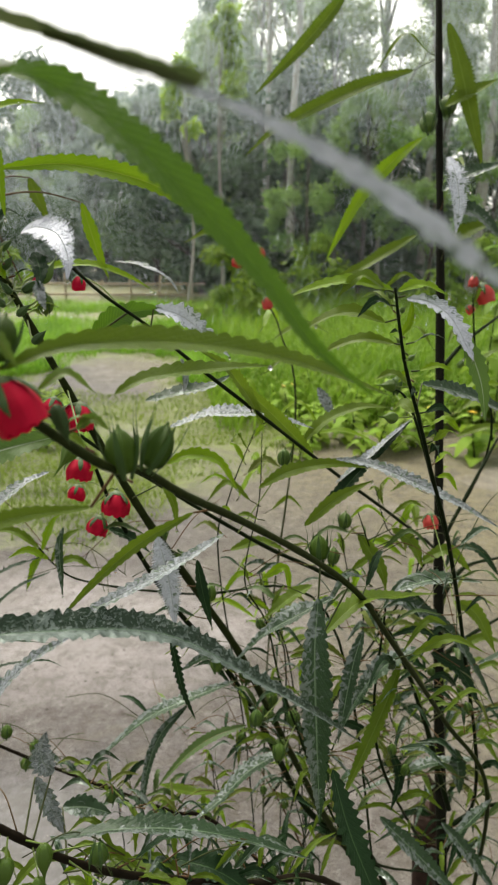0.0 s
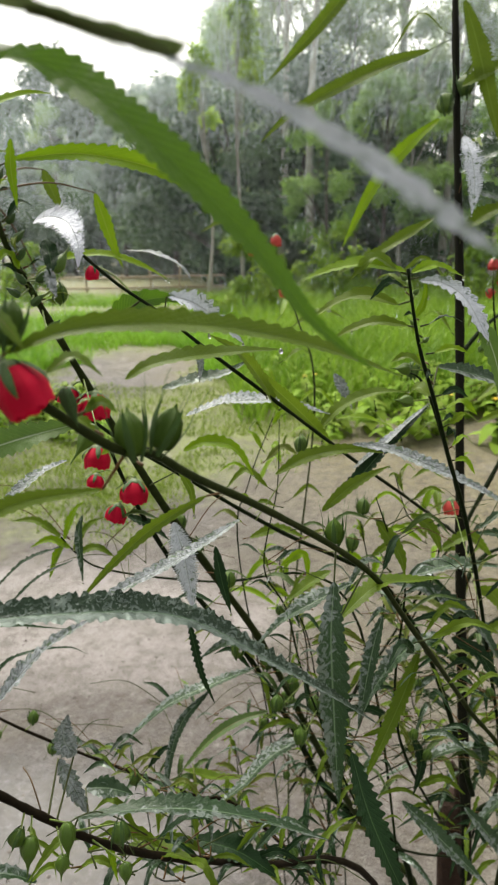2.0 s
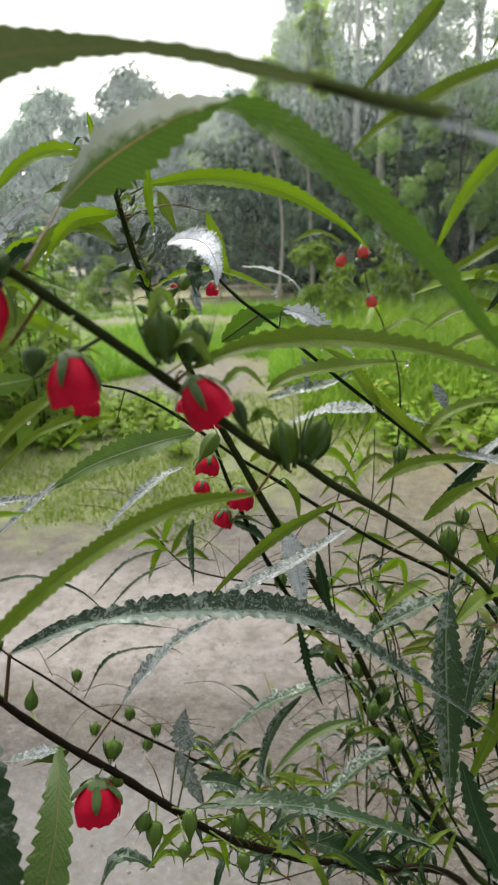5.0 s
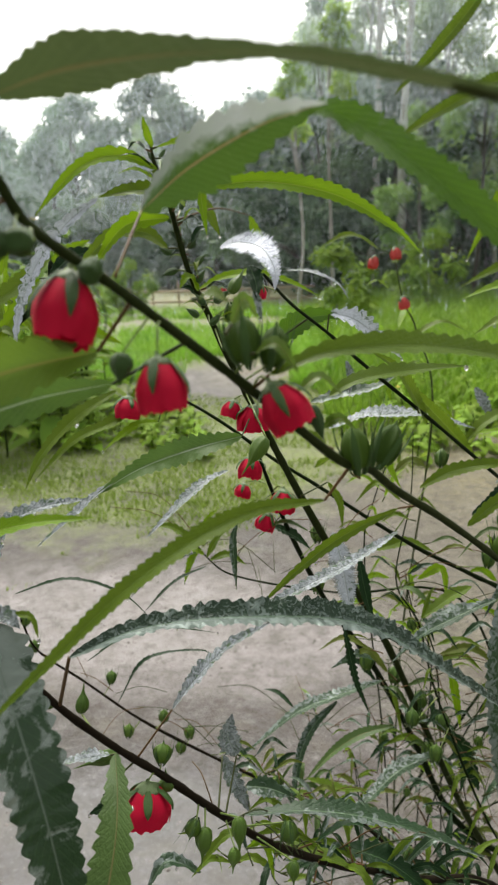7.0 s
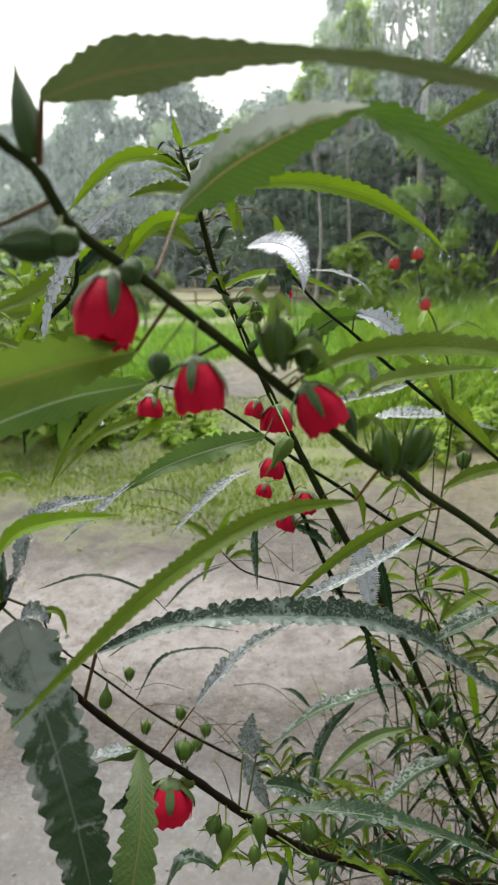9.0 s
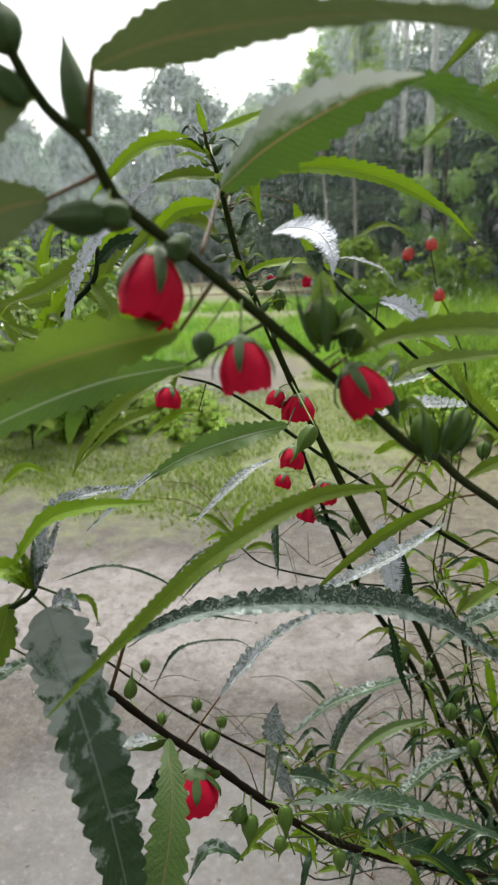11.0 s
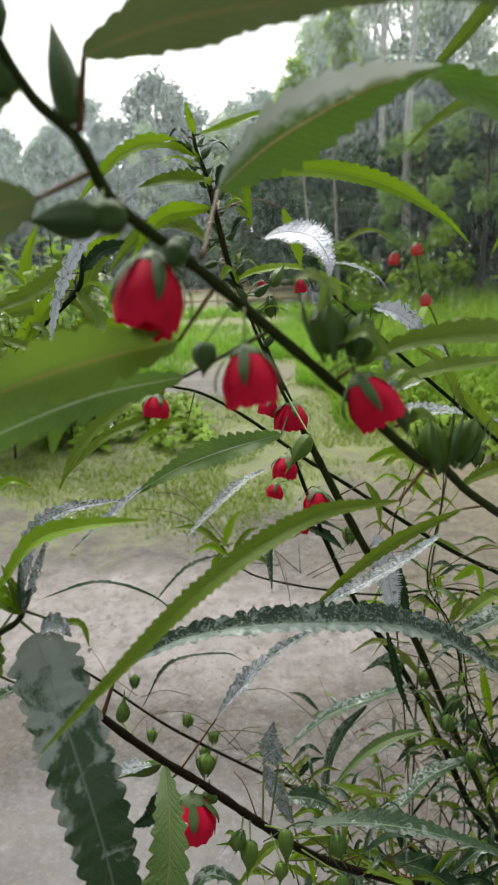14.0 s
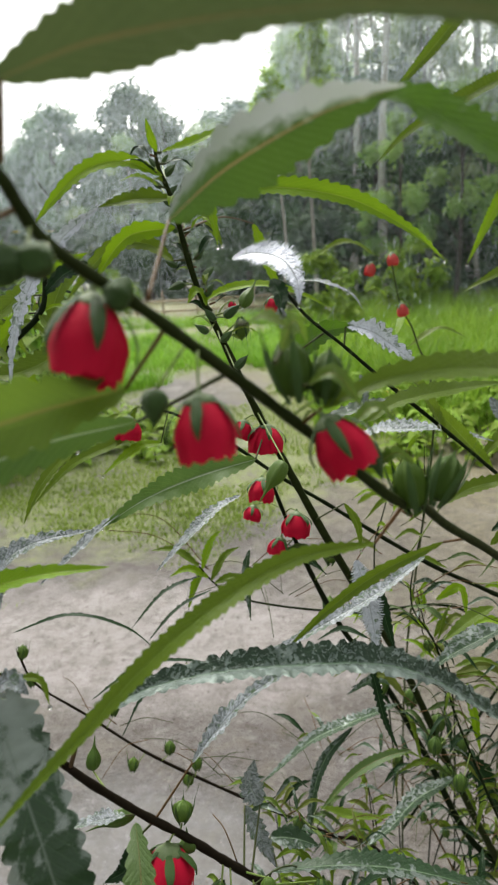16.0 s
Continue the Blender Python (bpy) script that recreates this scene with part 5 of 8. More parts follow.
blade(near_shrub, "green", 0.0102, (0.45, -0.49, 0.74), (-0.0722, 0.1743, 1.3192), (-0.0535, 0.1843, 1.3251), (-0.0238, 0.2046, 1.3237), (0.0131, 0.2289, 1.3142), (0.0517, 0.2514, 1.2975), beads=0)
blade(near_shrub, "green", 0.0094, (0.32, -0.37, 0.87), (-0.0592, 0.2557, 1.2958), (-0.0479, 0.2659, 1.3009), (-0.0216, 0.2877, 1.3017), (0.0035, 0.3087, 1.2999))
stalk(near_shrub, (-0.1048, 0.1500, 1.3440), (-0.1148, 0.1472, 1.3306), 0.0005, True)
blade(near_shrub, "under", 0.0160, (0.49, -0.80, 0.34), (-0.1148, 0.1472, 1.3306), (-0.1327, 0.1337, 1.3277), (-0.1510, 0.1205, 1.3223), (-0.1692, 0.1050, 1.3127), beads=0)
stalk(near_shrub, (-0.0936, 0.1619, 1.3313), (-0.1210, 0.1707, 1.3174), 0.0005)
blade(near_shrub, "pale", 0.0120, (0.43, -0.86, 0.27), (-0.1210, 0.1707, 1.3174), (-0.1454, 0.1609, 1.3137), (-0.1680, 0.1460, 1.3060), (-0.1915, 0.1316, 1.2936), fold=0.15, beads=0)
stalk(near_shrub, (-0.1249, 0.1285, 1.3689), (-0.1342, 0.1192, 1.3630), 0.0005, True)
blade(near_shrub, "shade", 0.0130, (0.89, -0.46, -0.10), (-0.1342, 0.1192, 1.3630), (-0.1393, 0.1099, 1.3607), (-0.1452, 0.0998, 1.3562), (-0.1522, 0.0874, 1.3487), beads=0)
blade(near_shrub, "shade", 0.0120, (0.81, -0.56, 0.19), (-0.1353, 0.1175, 1.3835), (-0.1392, 0.1078, 1.3788), (-0.1435, 0.0954, 1.3693), (-0.1498, 0.0852, 1.3573), beads=0)
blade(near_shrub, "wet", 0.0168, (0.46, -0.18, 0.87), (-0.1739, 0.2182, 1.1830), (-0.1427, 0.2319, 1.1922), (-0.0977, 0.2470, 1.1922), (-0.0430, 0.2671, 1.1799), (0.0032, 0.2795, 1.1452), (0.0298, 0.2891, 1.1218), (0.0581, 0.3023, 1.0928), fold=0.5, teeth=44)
stalk(low_shrub, (-0.1973, 0.2451, 1.1352), (-0.1739, 0.2182, 1.1830), 0.0009, True)
stalk(near_shrub, (0.0358, 0.3489, 1.1771), (0.0346, 0.3399, 1.1601), 0.0005)
blade(near_shrub, "damp", 0.0184, (0.11, -0.98, 0.16), (0.0346, 0.3399, 1.1601), (0.0326, 0.3257, 1.1329), (0.0349, 0.3149, 1.0845), (0.0385, 0.3095, 1.0295), fold=0.25)
blade(near_shrub, "dark", 0.0165, (0.32, -0.74, 0.60), (0.0496, 0.3474, 1.0336), (0.0579, 0.3301, 1.0089), (0.0690, 0.3138, 0.9874), (0.0841, 0.3008, 0.9593), cut=0.8)
stalk(near_shrub, (0.0567, 0.3715, 1.1520), (0.0392, 0.3532, 1.1266), 0.0005)
blade(near_shrub, "green", 0.0137, (0.17, 0.09, 0.98), (0.0392, 0.3532, 1.1266), (0.0643, 0.3776, 1.1365), (0.0900, 0.3974, 1.1302), (0.1258, 0.4169, 1.1224))
stalk(mid_shrub, (-0.1562, 0.3620, 1.3844), (-0.1435, 0.3779, 1.3941), 0.0005)
blade(mid_shrub, "lime", 0.0130, (0.31, -0.84, 0.44), (-0.1435, 0.3779, 1.3941), (-0.1078, 0.3866, 1.3972), (-0.0653, 0.3934, 1.3885), (-0.0321, 0.4007, 1.3701), (-0.0127, 0.4107, 1.3533))
blade(mid_shrub, "lime", 0.0096, (0.22, -0.84, 0.50), (-0.1588, 0.3505, 1.4026), (-0.1785, 0.3430, 1.4100), (-0.1971, 0.3314, 1.4026), (-0.2153, 0.3157, 1.3801))
blade(mid_shrub, "lime", 0.0043, (0.26, -0.96, -0.03), (-0.1600, 0.3479, 1.4132), (-0.1622, 0.3464, 1.4207), (-0.1639, 0.3463, 1.4291))
stalk(mid_shrub, (-0.1611, 0.3488, 1.4130), (-0.1576, 0.3484, 1.4132), 0.0005)
blade(mid_shrub, "lime", 0.0060, (0.37, -0.58, 0.73), (-0.1576, 0.3484, 1.4132), (-0.1471, 0.3572, 1.4172), (-0.1313, 0.3736, 1.4252), (-0.1207, 0.3872, 1.4276))
blade(mid_shrub, "lime", 0.0057, (0.43, -0.86, 0.28), (-0.1354, 0.3562, 1.4011), (-0.1352, 0.3520, 1.3864), (-0.1319, 0.3469, 1.3669))
blade(mid_shrub, "green", 0.0108, (0.14, -0.77, 0.63), (-0.1569, 0.3585, 1.3922), (-0.1772, 0.3542, 1.3928), (-0.1943, 0.3496, 1.3896))
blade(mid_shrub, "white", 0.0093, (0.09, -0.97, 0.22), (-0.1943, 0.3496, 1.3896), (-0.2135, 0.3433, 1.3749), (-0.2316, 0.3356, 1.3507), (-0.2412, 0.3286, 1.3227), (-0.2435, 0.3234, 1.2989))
stalk(mid_shrub, (-0.1557, 0.3660, 1.3763), (-0.1593, 0.3700, 1.3786), 0.0005)
blade(mid_shrub, "lime", 0.0108, (-0.03, -0.99, 0.14), (-0.1593, 0.3700, 1.3786), (-0.1870, 0.3682, 1.3749), (-0.2085, 0.3678, 1.3527))
stalk(mid_shrub, (-0.1540, 0.3720, 1.3613), (-0.1619, 0.3698, 1.3612), 0.0005)
blade(mid_shrub, "green", 0.0104, (0.10, -0.91, 0.41), (-0.1619, 0.3698, 1.3612), (-0.1803, 0.3794, 1.3718), (-0.2005, 0.3742, 1.3691), (-0.2234, 0.3618, 1.3432))
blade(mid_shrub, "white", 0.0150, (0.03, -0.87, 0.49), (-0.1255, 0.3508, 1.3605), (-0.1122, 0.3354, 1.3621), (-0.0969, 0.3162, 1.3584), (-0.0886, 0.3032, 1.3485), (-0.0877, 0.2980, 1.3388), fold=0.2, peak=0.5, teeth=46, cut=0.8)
blade(mid_shrub, "dark", 0.0078, (0.22, -0.85, 0.49), (-0.0974, 0.2851, 1.3504), (-0.0939, 0.2806, 1.3434), (-0.0930, 0.2756, 1.3362), beads=0)
blade(mid_shrub, "silver", 0.0050, (0.22, -0.85, 0.49), (-0.0940, 0.2773, 1.3391), (-0.0927, 0.2748, 1.3332), (-0.0903, 0.2736, 1.3273))
stalk(main_shrub, (-0.0810, 0.3951, 1.3166), (-0.1068, 0.3991, 1.2991), 0.0005)
blade(main_shrub, "fresh", 0.0155, (0.43, -0.84, 0.34), (-0.1068, 0.3991, 1.2991), (-0.0892, 0.4087, 1.3127), (-0.0730, 0.4175, 1.3163), (-0.0631, 0.4220, 1.3129))
stalk(main_shrub, (-0.0707, 0.4124, 1.3056), (-0.0698, 0.4202, 1.3179), 0.0005)
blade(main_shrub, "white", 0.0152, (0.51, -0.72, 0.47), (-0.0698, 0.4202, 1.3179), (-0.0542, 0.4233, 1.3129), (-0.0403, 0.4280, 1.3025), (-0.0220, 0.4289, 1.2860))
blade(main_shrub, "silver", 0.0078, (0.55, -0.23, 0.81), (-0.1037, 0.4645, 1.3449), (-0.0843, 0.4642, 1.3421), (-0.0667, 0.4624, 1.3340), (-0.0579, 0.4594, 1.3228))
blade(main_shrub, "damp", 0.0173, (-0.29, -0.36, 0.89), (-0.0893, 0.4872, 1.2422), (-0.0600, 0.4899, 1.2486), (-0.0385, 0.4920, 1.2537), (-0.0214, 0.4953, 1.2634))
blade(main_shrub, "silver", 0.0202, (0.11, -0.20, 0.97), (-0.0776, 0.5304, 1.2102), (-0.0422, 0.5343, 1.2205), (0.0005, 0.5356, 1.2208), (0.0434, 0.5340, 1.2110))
stalk(main_shrub, (0.0050, 0.4859, 1.2283), (0.0008, 0.4851, 1.2262), 0.0005)
blade(main_shrub, "green", 0.0114, (0.82, -0.56, 0.06), (0.0008, 0.4851, 1.2262), (-0.0117, 0.4619, 1.2549), (-0.0263, 0.4372, 1.2791), (-0.0433, 0.4198, 1.2926))
stalk(main_shrub, (0.0470, 0.5359, 1.1837), (0.0445, 0.5373, 1.1862), 0.0005)
blade(main_shrub, "green", 0.0132, (0.67, -0.73, -0.13), (0.0445, 0.5373, 1.1862), (0.0141, 0.5056, 1.2236), (-0.0120, 0.4728, 1.2569), (-0.0181, 0.4673, 1.2744))
blade(main_shrub, "lime", 0.0113, (0.40, -0.54, 0.74), (-0.0722, 0.4745, 1.1967), (-0.0550, 0.4769, 1.2030), (-0.0333, 0.4763, 1.1990), (-0.0179, 0.4708, 1.1784))
stalk(main_shrub, (0.0381, 0.5248, 1.1933), (0.0341, 0.5300, 1.1982), 0.0005)
blade(main_shrub, "green", 0.0133, (-0.15, -0.43, 0.89), (0.0341, 0.5300, 1.1982), (0.0528, 0.5359, 1.2166), (0.0811, 0.5400, 1.2282), (0.1096, 0.5409, 1.2284))
stalk(mid_shrub, (-0.1557, 0.3660, 1.3763), (-0.1390, 0.5200, 1.3870), 0.0005, True, 0.006)
blade(mid_shrub, "lime", 0.0105, (0.35, -0.85, 0.40), (-0.1390, 0.5200, 1.3870), (-0.1324, 0.5149, 1.3687), (-0.1250, 0.5095, 1.3488), (-0.1172, 0.5050, 1.3321))
stalk(mid_shrub, (-0.1557, 0.3660, 1.3763), (-0.1778, 0.5225, 1.4042), 0.0005, True, 0.006)
blade(mid_shrub, "green", 0.0100, (0.30, -0.90, 0.30), (-0.1778, 0.5225, 1.4042), (-0.1717, 0.5187, 1.3900), (-0.1626, 0.5140, 1.3725))
stalk(mid_shrub, (-0.1557, 0.3660, 1.3763), (-0.1818, 0.4999, 1.3298), 0.0005, True, 0.006)
blade(mid_shrub, "lime", 0.0088, (0.10, -0.60, 0.79), (-0.1818, 0.4999, 1.3298), (-0.1595, 0.5046, 1.3402), (-0.1315, 0.5071, 1.3423), (-0.1043, 0.5066, 1.3344), (-0.0827, 0.5047, 1.3233))
blade(mid_shrub, "silver", 0.0064, (0.35, -0.90, 0.27), (-0.0610, 0.4843, 1.2760), (-0.0577, 0.4814, 1.2635), (-0.0582, 0.4777, 1.2510))
stalk(mid_shrub, (-0.1230, 0.4231, 1.2520), (-0.1258, 0.3908, 1.2405), 0.0005)
blade(mid_shrub, "pale", 0.0185, (0.23, -0.75, 0.62), (-0.1258, 0.3908, 1.2405), (-0.1574, 0.3769, 1.2346), (-0.1864, 0.3577, 1.2269), (-0.2107, 0.3434, 1.2140))
blade(mid_shrub, "silver", 0.0081, (-0.34, -0.52, 0.79), (-0.2011, 0.3496, 1.2206), (-0.2124, 0.3428, 1.2130), (-0.2265, 0.3330, 1.2008), (-0.2442, 0.3228, 1.1861))
blade(mid_shrub, "silver", 0.0091, (-0.18, -0.48, 0.86), (-0.1394, 0.4061, 1.2114), (-0.1543, 0.3908, 1.2064), (-0.1700, 0.3731, 1.1938), (-0.1849, 0.3553, 1.1801))
blade(mid_shrub, "green", 0.0109, (-0.05, -0.81, 0.58), (-0.2131, 0.3962, 1.2699), (-0.2349, 0.3768, 1.2561), (-0.2518, 0.3566, 1.2357), (-0.2621, 0.3481, 1.2139))
stalk(mid_shrub, (-0.2155, 0.5108, 1.2452), (-0.2198, 0.4981, 1.2227), 0.0005)
blade(mid_shrub, "lime", 0.0096, (-0.03, -0.57, 0.82), (-0.2198, 0.4981, 1.2227), (-0.2386, 0.4932, 1.2200), (-0.2616, 0.4728, 1.2036))
blade(mid_shrub, "silver", 0.0098, (-0.10, -0.36, 0.93), (-0.0229, 0.3921, 1.1761), (-0.0532, 0.3626, 1.1658), (-0.0834, 0.3431, 1.1560), (-0.1062, 0.3308, 1.1480), (-0.1320, 0.3191, 1.1440))
blade(mid_shrub, "white", 0.0171, (0.06, -0.97, 0.25), (-0.0651, 0.3809, 1.1782), (-0.0591, 0.3765, 1.1584), (-0.0548, 0.3713, 1.1368), (-0.0526, 0.3676, 1.1225), teeth=38, cut=0.74)
blade(mid_shrub, "dark", 0.0058, (0.32, -0.93, 0.17), (-0.0578, 0.3746, 1.1136), (-0.0541, 0.3712, 1.0989), (-0.0486, 0.3660, 1.0768), (-0.0399, 0.3621, 1.0564), cut=0.7, teeth=16)
stalk(mid_shrub, (-0.0748, 0.4813, 1.1228), (-0.0481, 0.4490, 1.1287), 0.0005)
blade(mid_shrub, "dark", 0.0093, (0.22, -0.94, 0.27), (-0.0494, 0.4736, 1.1170), (-0.0442, 0.4670, 1.0904), (-0.0367, 0.4611, 1.0637))
blade(mid_shrub, "damp", 0.0060, (0.02, -0.96, 0.27), (-0.1397, 0.4276, 1.1628), (-0.1422, 0.4229, 1.1486), (-0.1392, 0.4142, 1.1158))
stalk(mid_shrub, (-0.0042, 0.5943, 0.9220), (-0.0249, 0.6019, 0.9118), 0.0005)
blade(mid_shrub, "damp", 0.0168, (-0.25, -0.17, 0.95), (-0.0249, 0.6114, 0.9051), (-0.0663, 0.5878, 0.9016), (-0.1121, 0.5622, 0.8941), (-0.1612, 0.5299, 0.8662))
blade(mid_shrub, "damp", 0.0115, (-0.35, -0.86, 0.37), (-0.0723, 0.5809, 0.8971), (-0.0980, 0.5680, 0.8718), (-0.1117, 0.5551, 0.8376), (-0.1179, 0.5389, 0.7859))
stalk(mid_shrub, (-0.0293, 0.6329, 0.8372), (-0.0107, 0.6155, 0.8455), 0.0005)
blade(mid_shrub, "moss", 0.0132, (-0.40, -0.47, 0.79), (-0.0106, 0.6216, 0.8407), (-0.0477, 0.6112, 0.8327), (-0.0781, 0.5995, 0.8152), (-0.1085, 0.5844, 0.7857))
stalk(mid_shrub, (0.0289, 0.6318, 0.8218), (0.0368, 0.6011, 0.8275), 0.0005)
blade(mid_shrub, "damp", 0.0218, (-0.35, -0.04, 0.94), (0.0371, 0.6047, 0.8245), (-0.0056, 0.5796, 0.8178), (-0.0348, 0.5552, 0.8029), (-0.0631, 0.5327, 0.7946))
stalk(mid_shrub, (0.0286, 0.6283, 0.8247), (0.0470, 0.6399, 0.8263), 0.0005)
blade(mid_shrub, "dark", 0.0228, (0.35, -0.87, 0.34), (0.0475, 0.6441, 0.8230), (0.0684, 0.6412, 0.7974), (0.0874, 0.6327, 0.7532))
blade(mid_shrub, "lime", 0.0099, (0.10, -0.96, 0.26), (0.0461, 0.6247, 0.9252), (0.0530, 0.6161, 0.8899), (0.0588, 0.6072, 0.8546))
blade(mid_shrub, "green", 0.0142, (-0.37, -0.35, 0.86), (0.0475, 0.5241, 1.0699), (0.0285, 0.5175, 1.0610), (0.0048, 0.5077, 1.0451))
blade(mid_shrub, "damp", 0.0186, (-0.34, -0.24, 0.91), (0.0547, 0.5338, 1.0457), (0.0253, 0.5249, 1.0370), (0.0011, 0.5149, 1.0207))
stalk(mid_shrub, (-0.0927, 0.4424, 1.1802), (-0.0733, 0.4561, 1.1871), 0.0005)
blade(mid_shrub, "green", 0.0061, (0.24, -0.93, 0.28), (-0.0733, 0.4561, 1.1871), (-0.0644, 0.4538, 1.1723), (-0.0618, 0.4490, 1.1536))
stalk(mid_shrub, (-0.1140, 0.4877, 1.1458), (-0.1214, 0.4796, 1.1398), 0.0005)
blade(mid_shrub, "dark", 0.0101, (0.50, -0.45, 0.74), (-0.1237, 0.4913, 1.1348), (-0.1045, 0.4927, 1.1249), (-0.0901, 0.4924, 1.1129))
stalk(low_shrub, (-0.1160, 0.2900, 1.0232), (-0.1136, 0.2935, 1.0292), 0.0005)
blade(low_shrub, "damp", 0.0160, (0.37, 0.18, 0.91), (-0.1136, 0.2935, 1.0292), (-0.0690, 0.3006, 1.0310), (-0.0218, 0.3120, 1.0165), (0.0349, 0.3258, 0.9842))
stalk(low_shrub, (-0.1667, 0.2636, 1.0887), (-0.1490, 0.2795, 1.1111), 0.0005, True)
blade(low_shrub, "silver", 0.0106, (-0.51, -0.42, 0.75), (-0.1490, 0.2795, 1.1111), (-0.1342, 0.2832, 1.1312), (-0.1152, 0.2875, 1.1502), (-0.0921, 0.2912, 1.1641))
stalk(low_shrub, (-0.1236, 0.2859, 1.0332), (-0.1229, 0.3203, 1.0481), 0.0005)
blade(low_shrub, "silver", 0.0147, (0.41, -0.87, 0.28), (-0.1229, 0.3203, 1.0481), (-0.1286, 0.3226, 1.0605), (-0.1261, 0.3269, 1.0736))
stalk(low_shrub, (-0.1271, 0.2840, 1.0381), (-0.1318, 0.3184, 1.0484), 0.0005)
blade(low_shrub, "silver", 0.0110, (0.52, -0.76, 0.40), (-0.1318, 0.3184, 1.0484), (-0.1235, 0.3152, 1.0307), (-0.1130, 0.3118, 1.0112))
stalk(low_shrub, (-0.1077, 0.2946, 1.0130), (-0.1187, 0.3240, 1.0210), 0.0005)
blade(low_shrub, "damp", 0.0134, (0.29, -0.42, 0.86), (-0.1187, 0.3240, 1.0210), (-0.1041, 0.3266, 1.0187), (-0.0895, 0.3281, 1.0129))
blade(low_shrub, "moss", 0.0205, (0.04, -0.64, 0.77), (-0.1592, 0.2238, 1.1282), (-0.1505, 0.2024, 1.1211), (-0.1464, 0.1841, 1.1101), (-0.1469, 0.1542, 1.0811), peak=0.68, teeth=14)
stalk(low_shrub, (-0.1667, 0.2636, 1.0887), (-0.1794, 0.2576, 1.0771), 0.0005)
blade(low_shrub, "dark", 0.0088, (-0.11, -0.87, 0.48), (-0.1794, 0.2576, 1.0771), (-0.1807, 0.2542, 1.0667), (-0.1912, 0.2502, 1.0612))
stalk(low_shrub, (-0.1720, 0.2610, 1.0950), (-0.1827, 0.2656, 1.0882), 0.0005)
blade(low_shrub, "silver", 0.0099, (-0.11, -0.04, 0.99), (-0.1827, 0.2656, 1.0882), (-0.1967, 0.2622, 1.0870), (-0.2123, 0.2581, 1.0845))
stalk(low_shrub, (-0.1247, 0.6211, 0.7279), (-0.1119, 0.6217, 0.7548), 0.0005)
blade(low_shrub, "green", 0.0147, (0.22, 0.07, 0.97), (-0.1119, 0.6217, 0.7548), (-0.0720, 0.6263, 0.7406), (-0.0325, 0.6337, 0.7361))
stalk(low_shrub, (-0.0943, 0.3025, 0.9984), (-0.1176, 0.3130, 0.9817), 0.0005)
blade(low_shrub, "lime", 0.0060, (0.69, -0.36, 0.63), (-0.1176, 0.3130, 0.9817), (-0.1068, 0.3163, 0.9849), (-0.0988, 0.3108, 0.9597))
blade(low_shrub, "damp", 0.0111, (-0.07, -0.07, 0.99), (-0.1440, 0.2953, 0.9772), (-0.1626, 0.2854, 0.9937), (-0.1759, 0.2767, 0.9736))
stalk(low_shrub, (-0.0846, 0.3083, 0.9887), (-0.0993, 0.3158, 0.9775), 0.0005)
blade(low_shrub, "green", 0.0150, (0.06, 0.14, 0.99), (-0.0993, 0.3158, 0.9775), (-0.0775, 0.3204, 0.9769), (-0.0482, 0.3154, 0.9743))
stalk(low_shrub, (-0.0452, 0.3317, 0.9563), (-0.0565, 0.3502, 0.9537), 0.0005)
blade(low_shrub, "dark", 0.0180, (0.21, -0.26, 0.94), (-0.0565, 0.3502, 0.9537), (-0.0255, 0.3453, 0.9502), (0.0044, 0.3373, 0.9363))
blade(low_shrub, "dark", 0.0052, (0.45, 0.09, 0.89), (-0.3055, 0.3848, 1.1154), (-0.2657, 0.3961, 1.1245), (-0.2274, 0.4012, 1.1130), (-0.2032, 0.4006, 1.0927))
blade(low_shrub, "dark", 0.0057, (-0.11, -0.03, 0.99), (-0.2717, 0.4222, 1.0349), (-0.2260, 0.4393, 1.0595), (-0.1676, 0.4592, 1.0476))
blade(low_shrub, "dark", 0.0074, (0.02, 0.06, 1.00), (-0.3082, 0.5516, 0.8925), (-0.2791, 0.5705, 0.9363), (-0.2248, 0.5845, 0.9435), (-0.2003, 0.5871, 0.9339))
blade(low_shrub, "dark", 0.0073, (-0.27, -0.17, 0.95), (-0.2258, 0.6162, 1.0463), (-0.2588, 0.5864, 1.0415), (-0.2863, 0.5522, 1.0176))
blade(low_shrub, "dark", 0.0073, (-0.30, -0.16, 0.94), (-0.2162, 0.6139, 1.0311), (-0.2465, 0.5839, 1.0237), (-0.2715, 0.5513, 1.0030))
blade(low_shrub, "green", 0.0099, (0.37, -0.46, 0.81), (-0.2291, 0.6181, 1.0554), (-0.2539, 0.6179, 1.0735), (-0.2782, 0.6130, 1.0748))
blade(low_shrub, "lime", 0.0099, (-0.35, -0.79, 0.50), (-0.2259, 0.6179, 1.0523), (-0.2161, 0.6280, 1.0798), (-0.2057, 0.6333, 1.0905))
stalk(low_shrub, (-0.2186, 0.6199, 1.0397), (-0.2165, 0.6165, 1.0400), 0.0005)
blade(low_shrub, "green", 0.0099, (-0.32, -0.70, 0.64), (-0.2165, 0.6165, 1.0400), (-0.2020, 0.6266, 1.0644), (-0.1870, 0.6321, 1.0720))
stalk(low_shrub, (-0.2204, 0.6196, 1.0423), (-0.2196, 0.6167, 1.0431), 0.0005)
blade(low_shrub, "lime", 0.0099, (0.18, -0.48, 0.86), (-0.2196, 0.6167, 1.0431), (-0.2397, 0.6153, 1.0536), (-0.2592, 0.6092, 1.0473))
stalk(low_shrub, (-0.2145, 0.6207, 1.0348), (-0.2134, 0.6163, 1.0370), 0.0005)
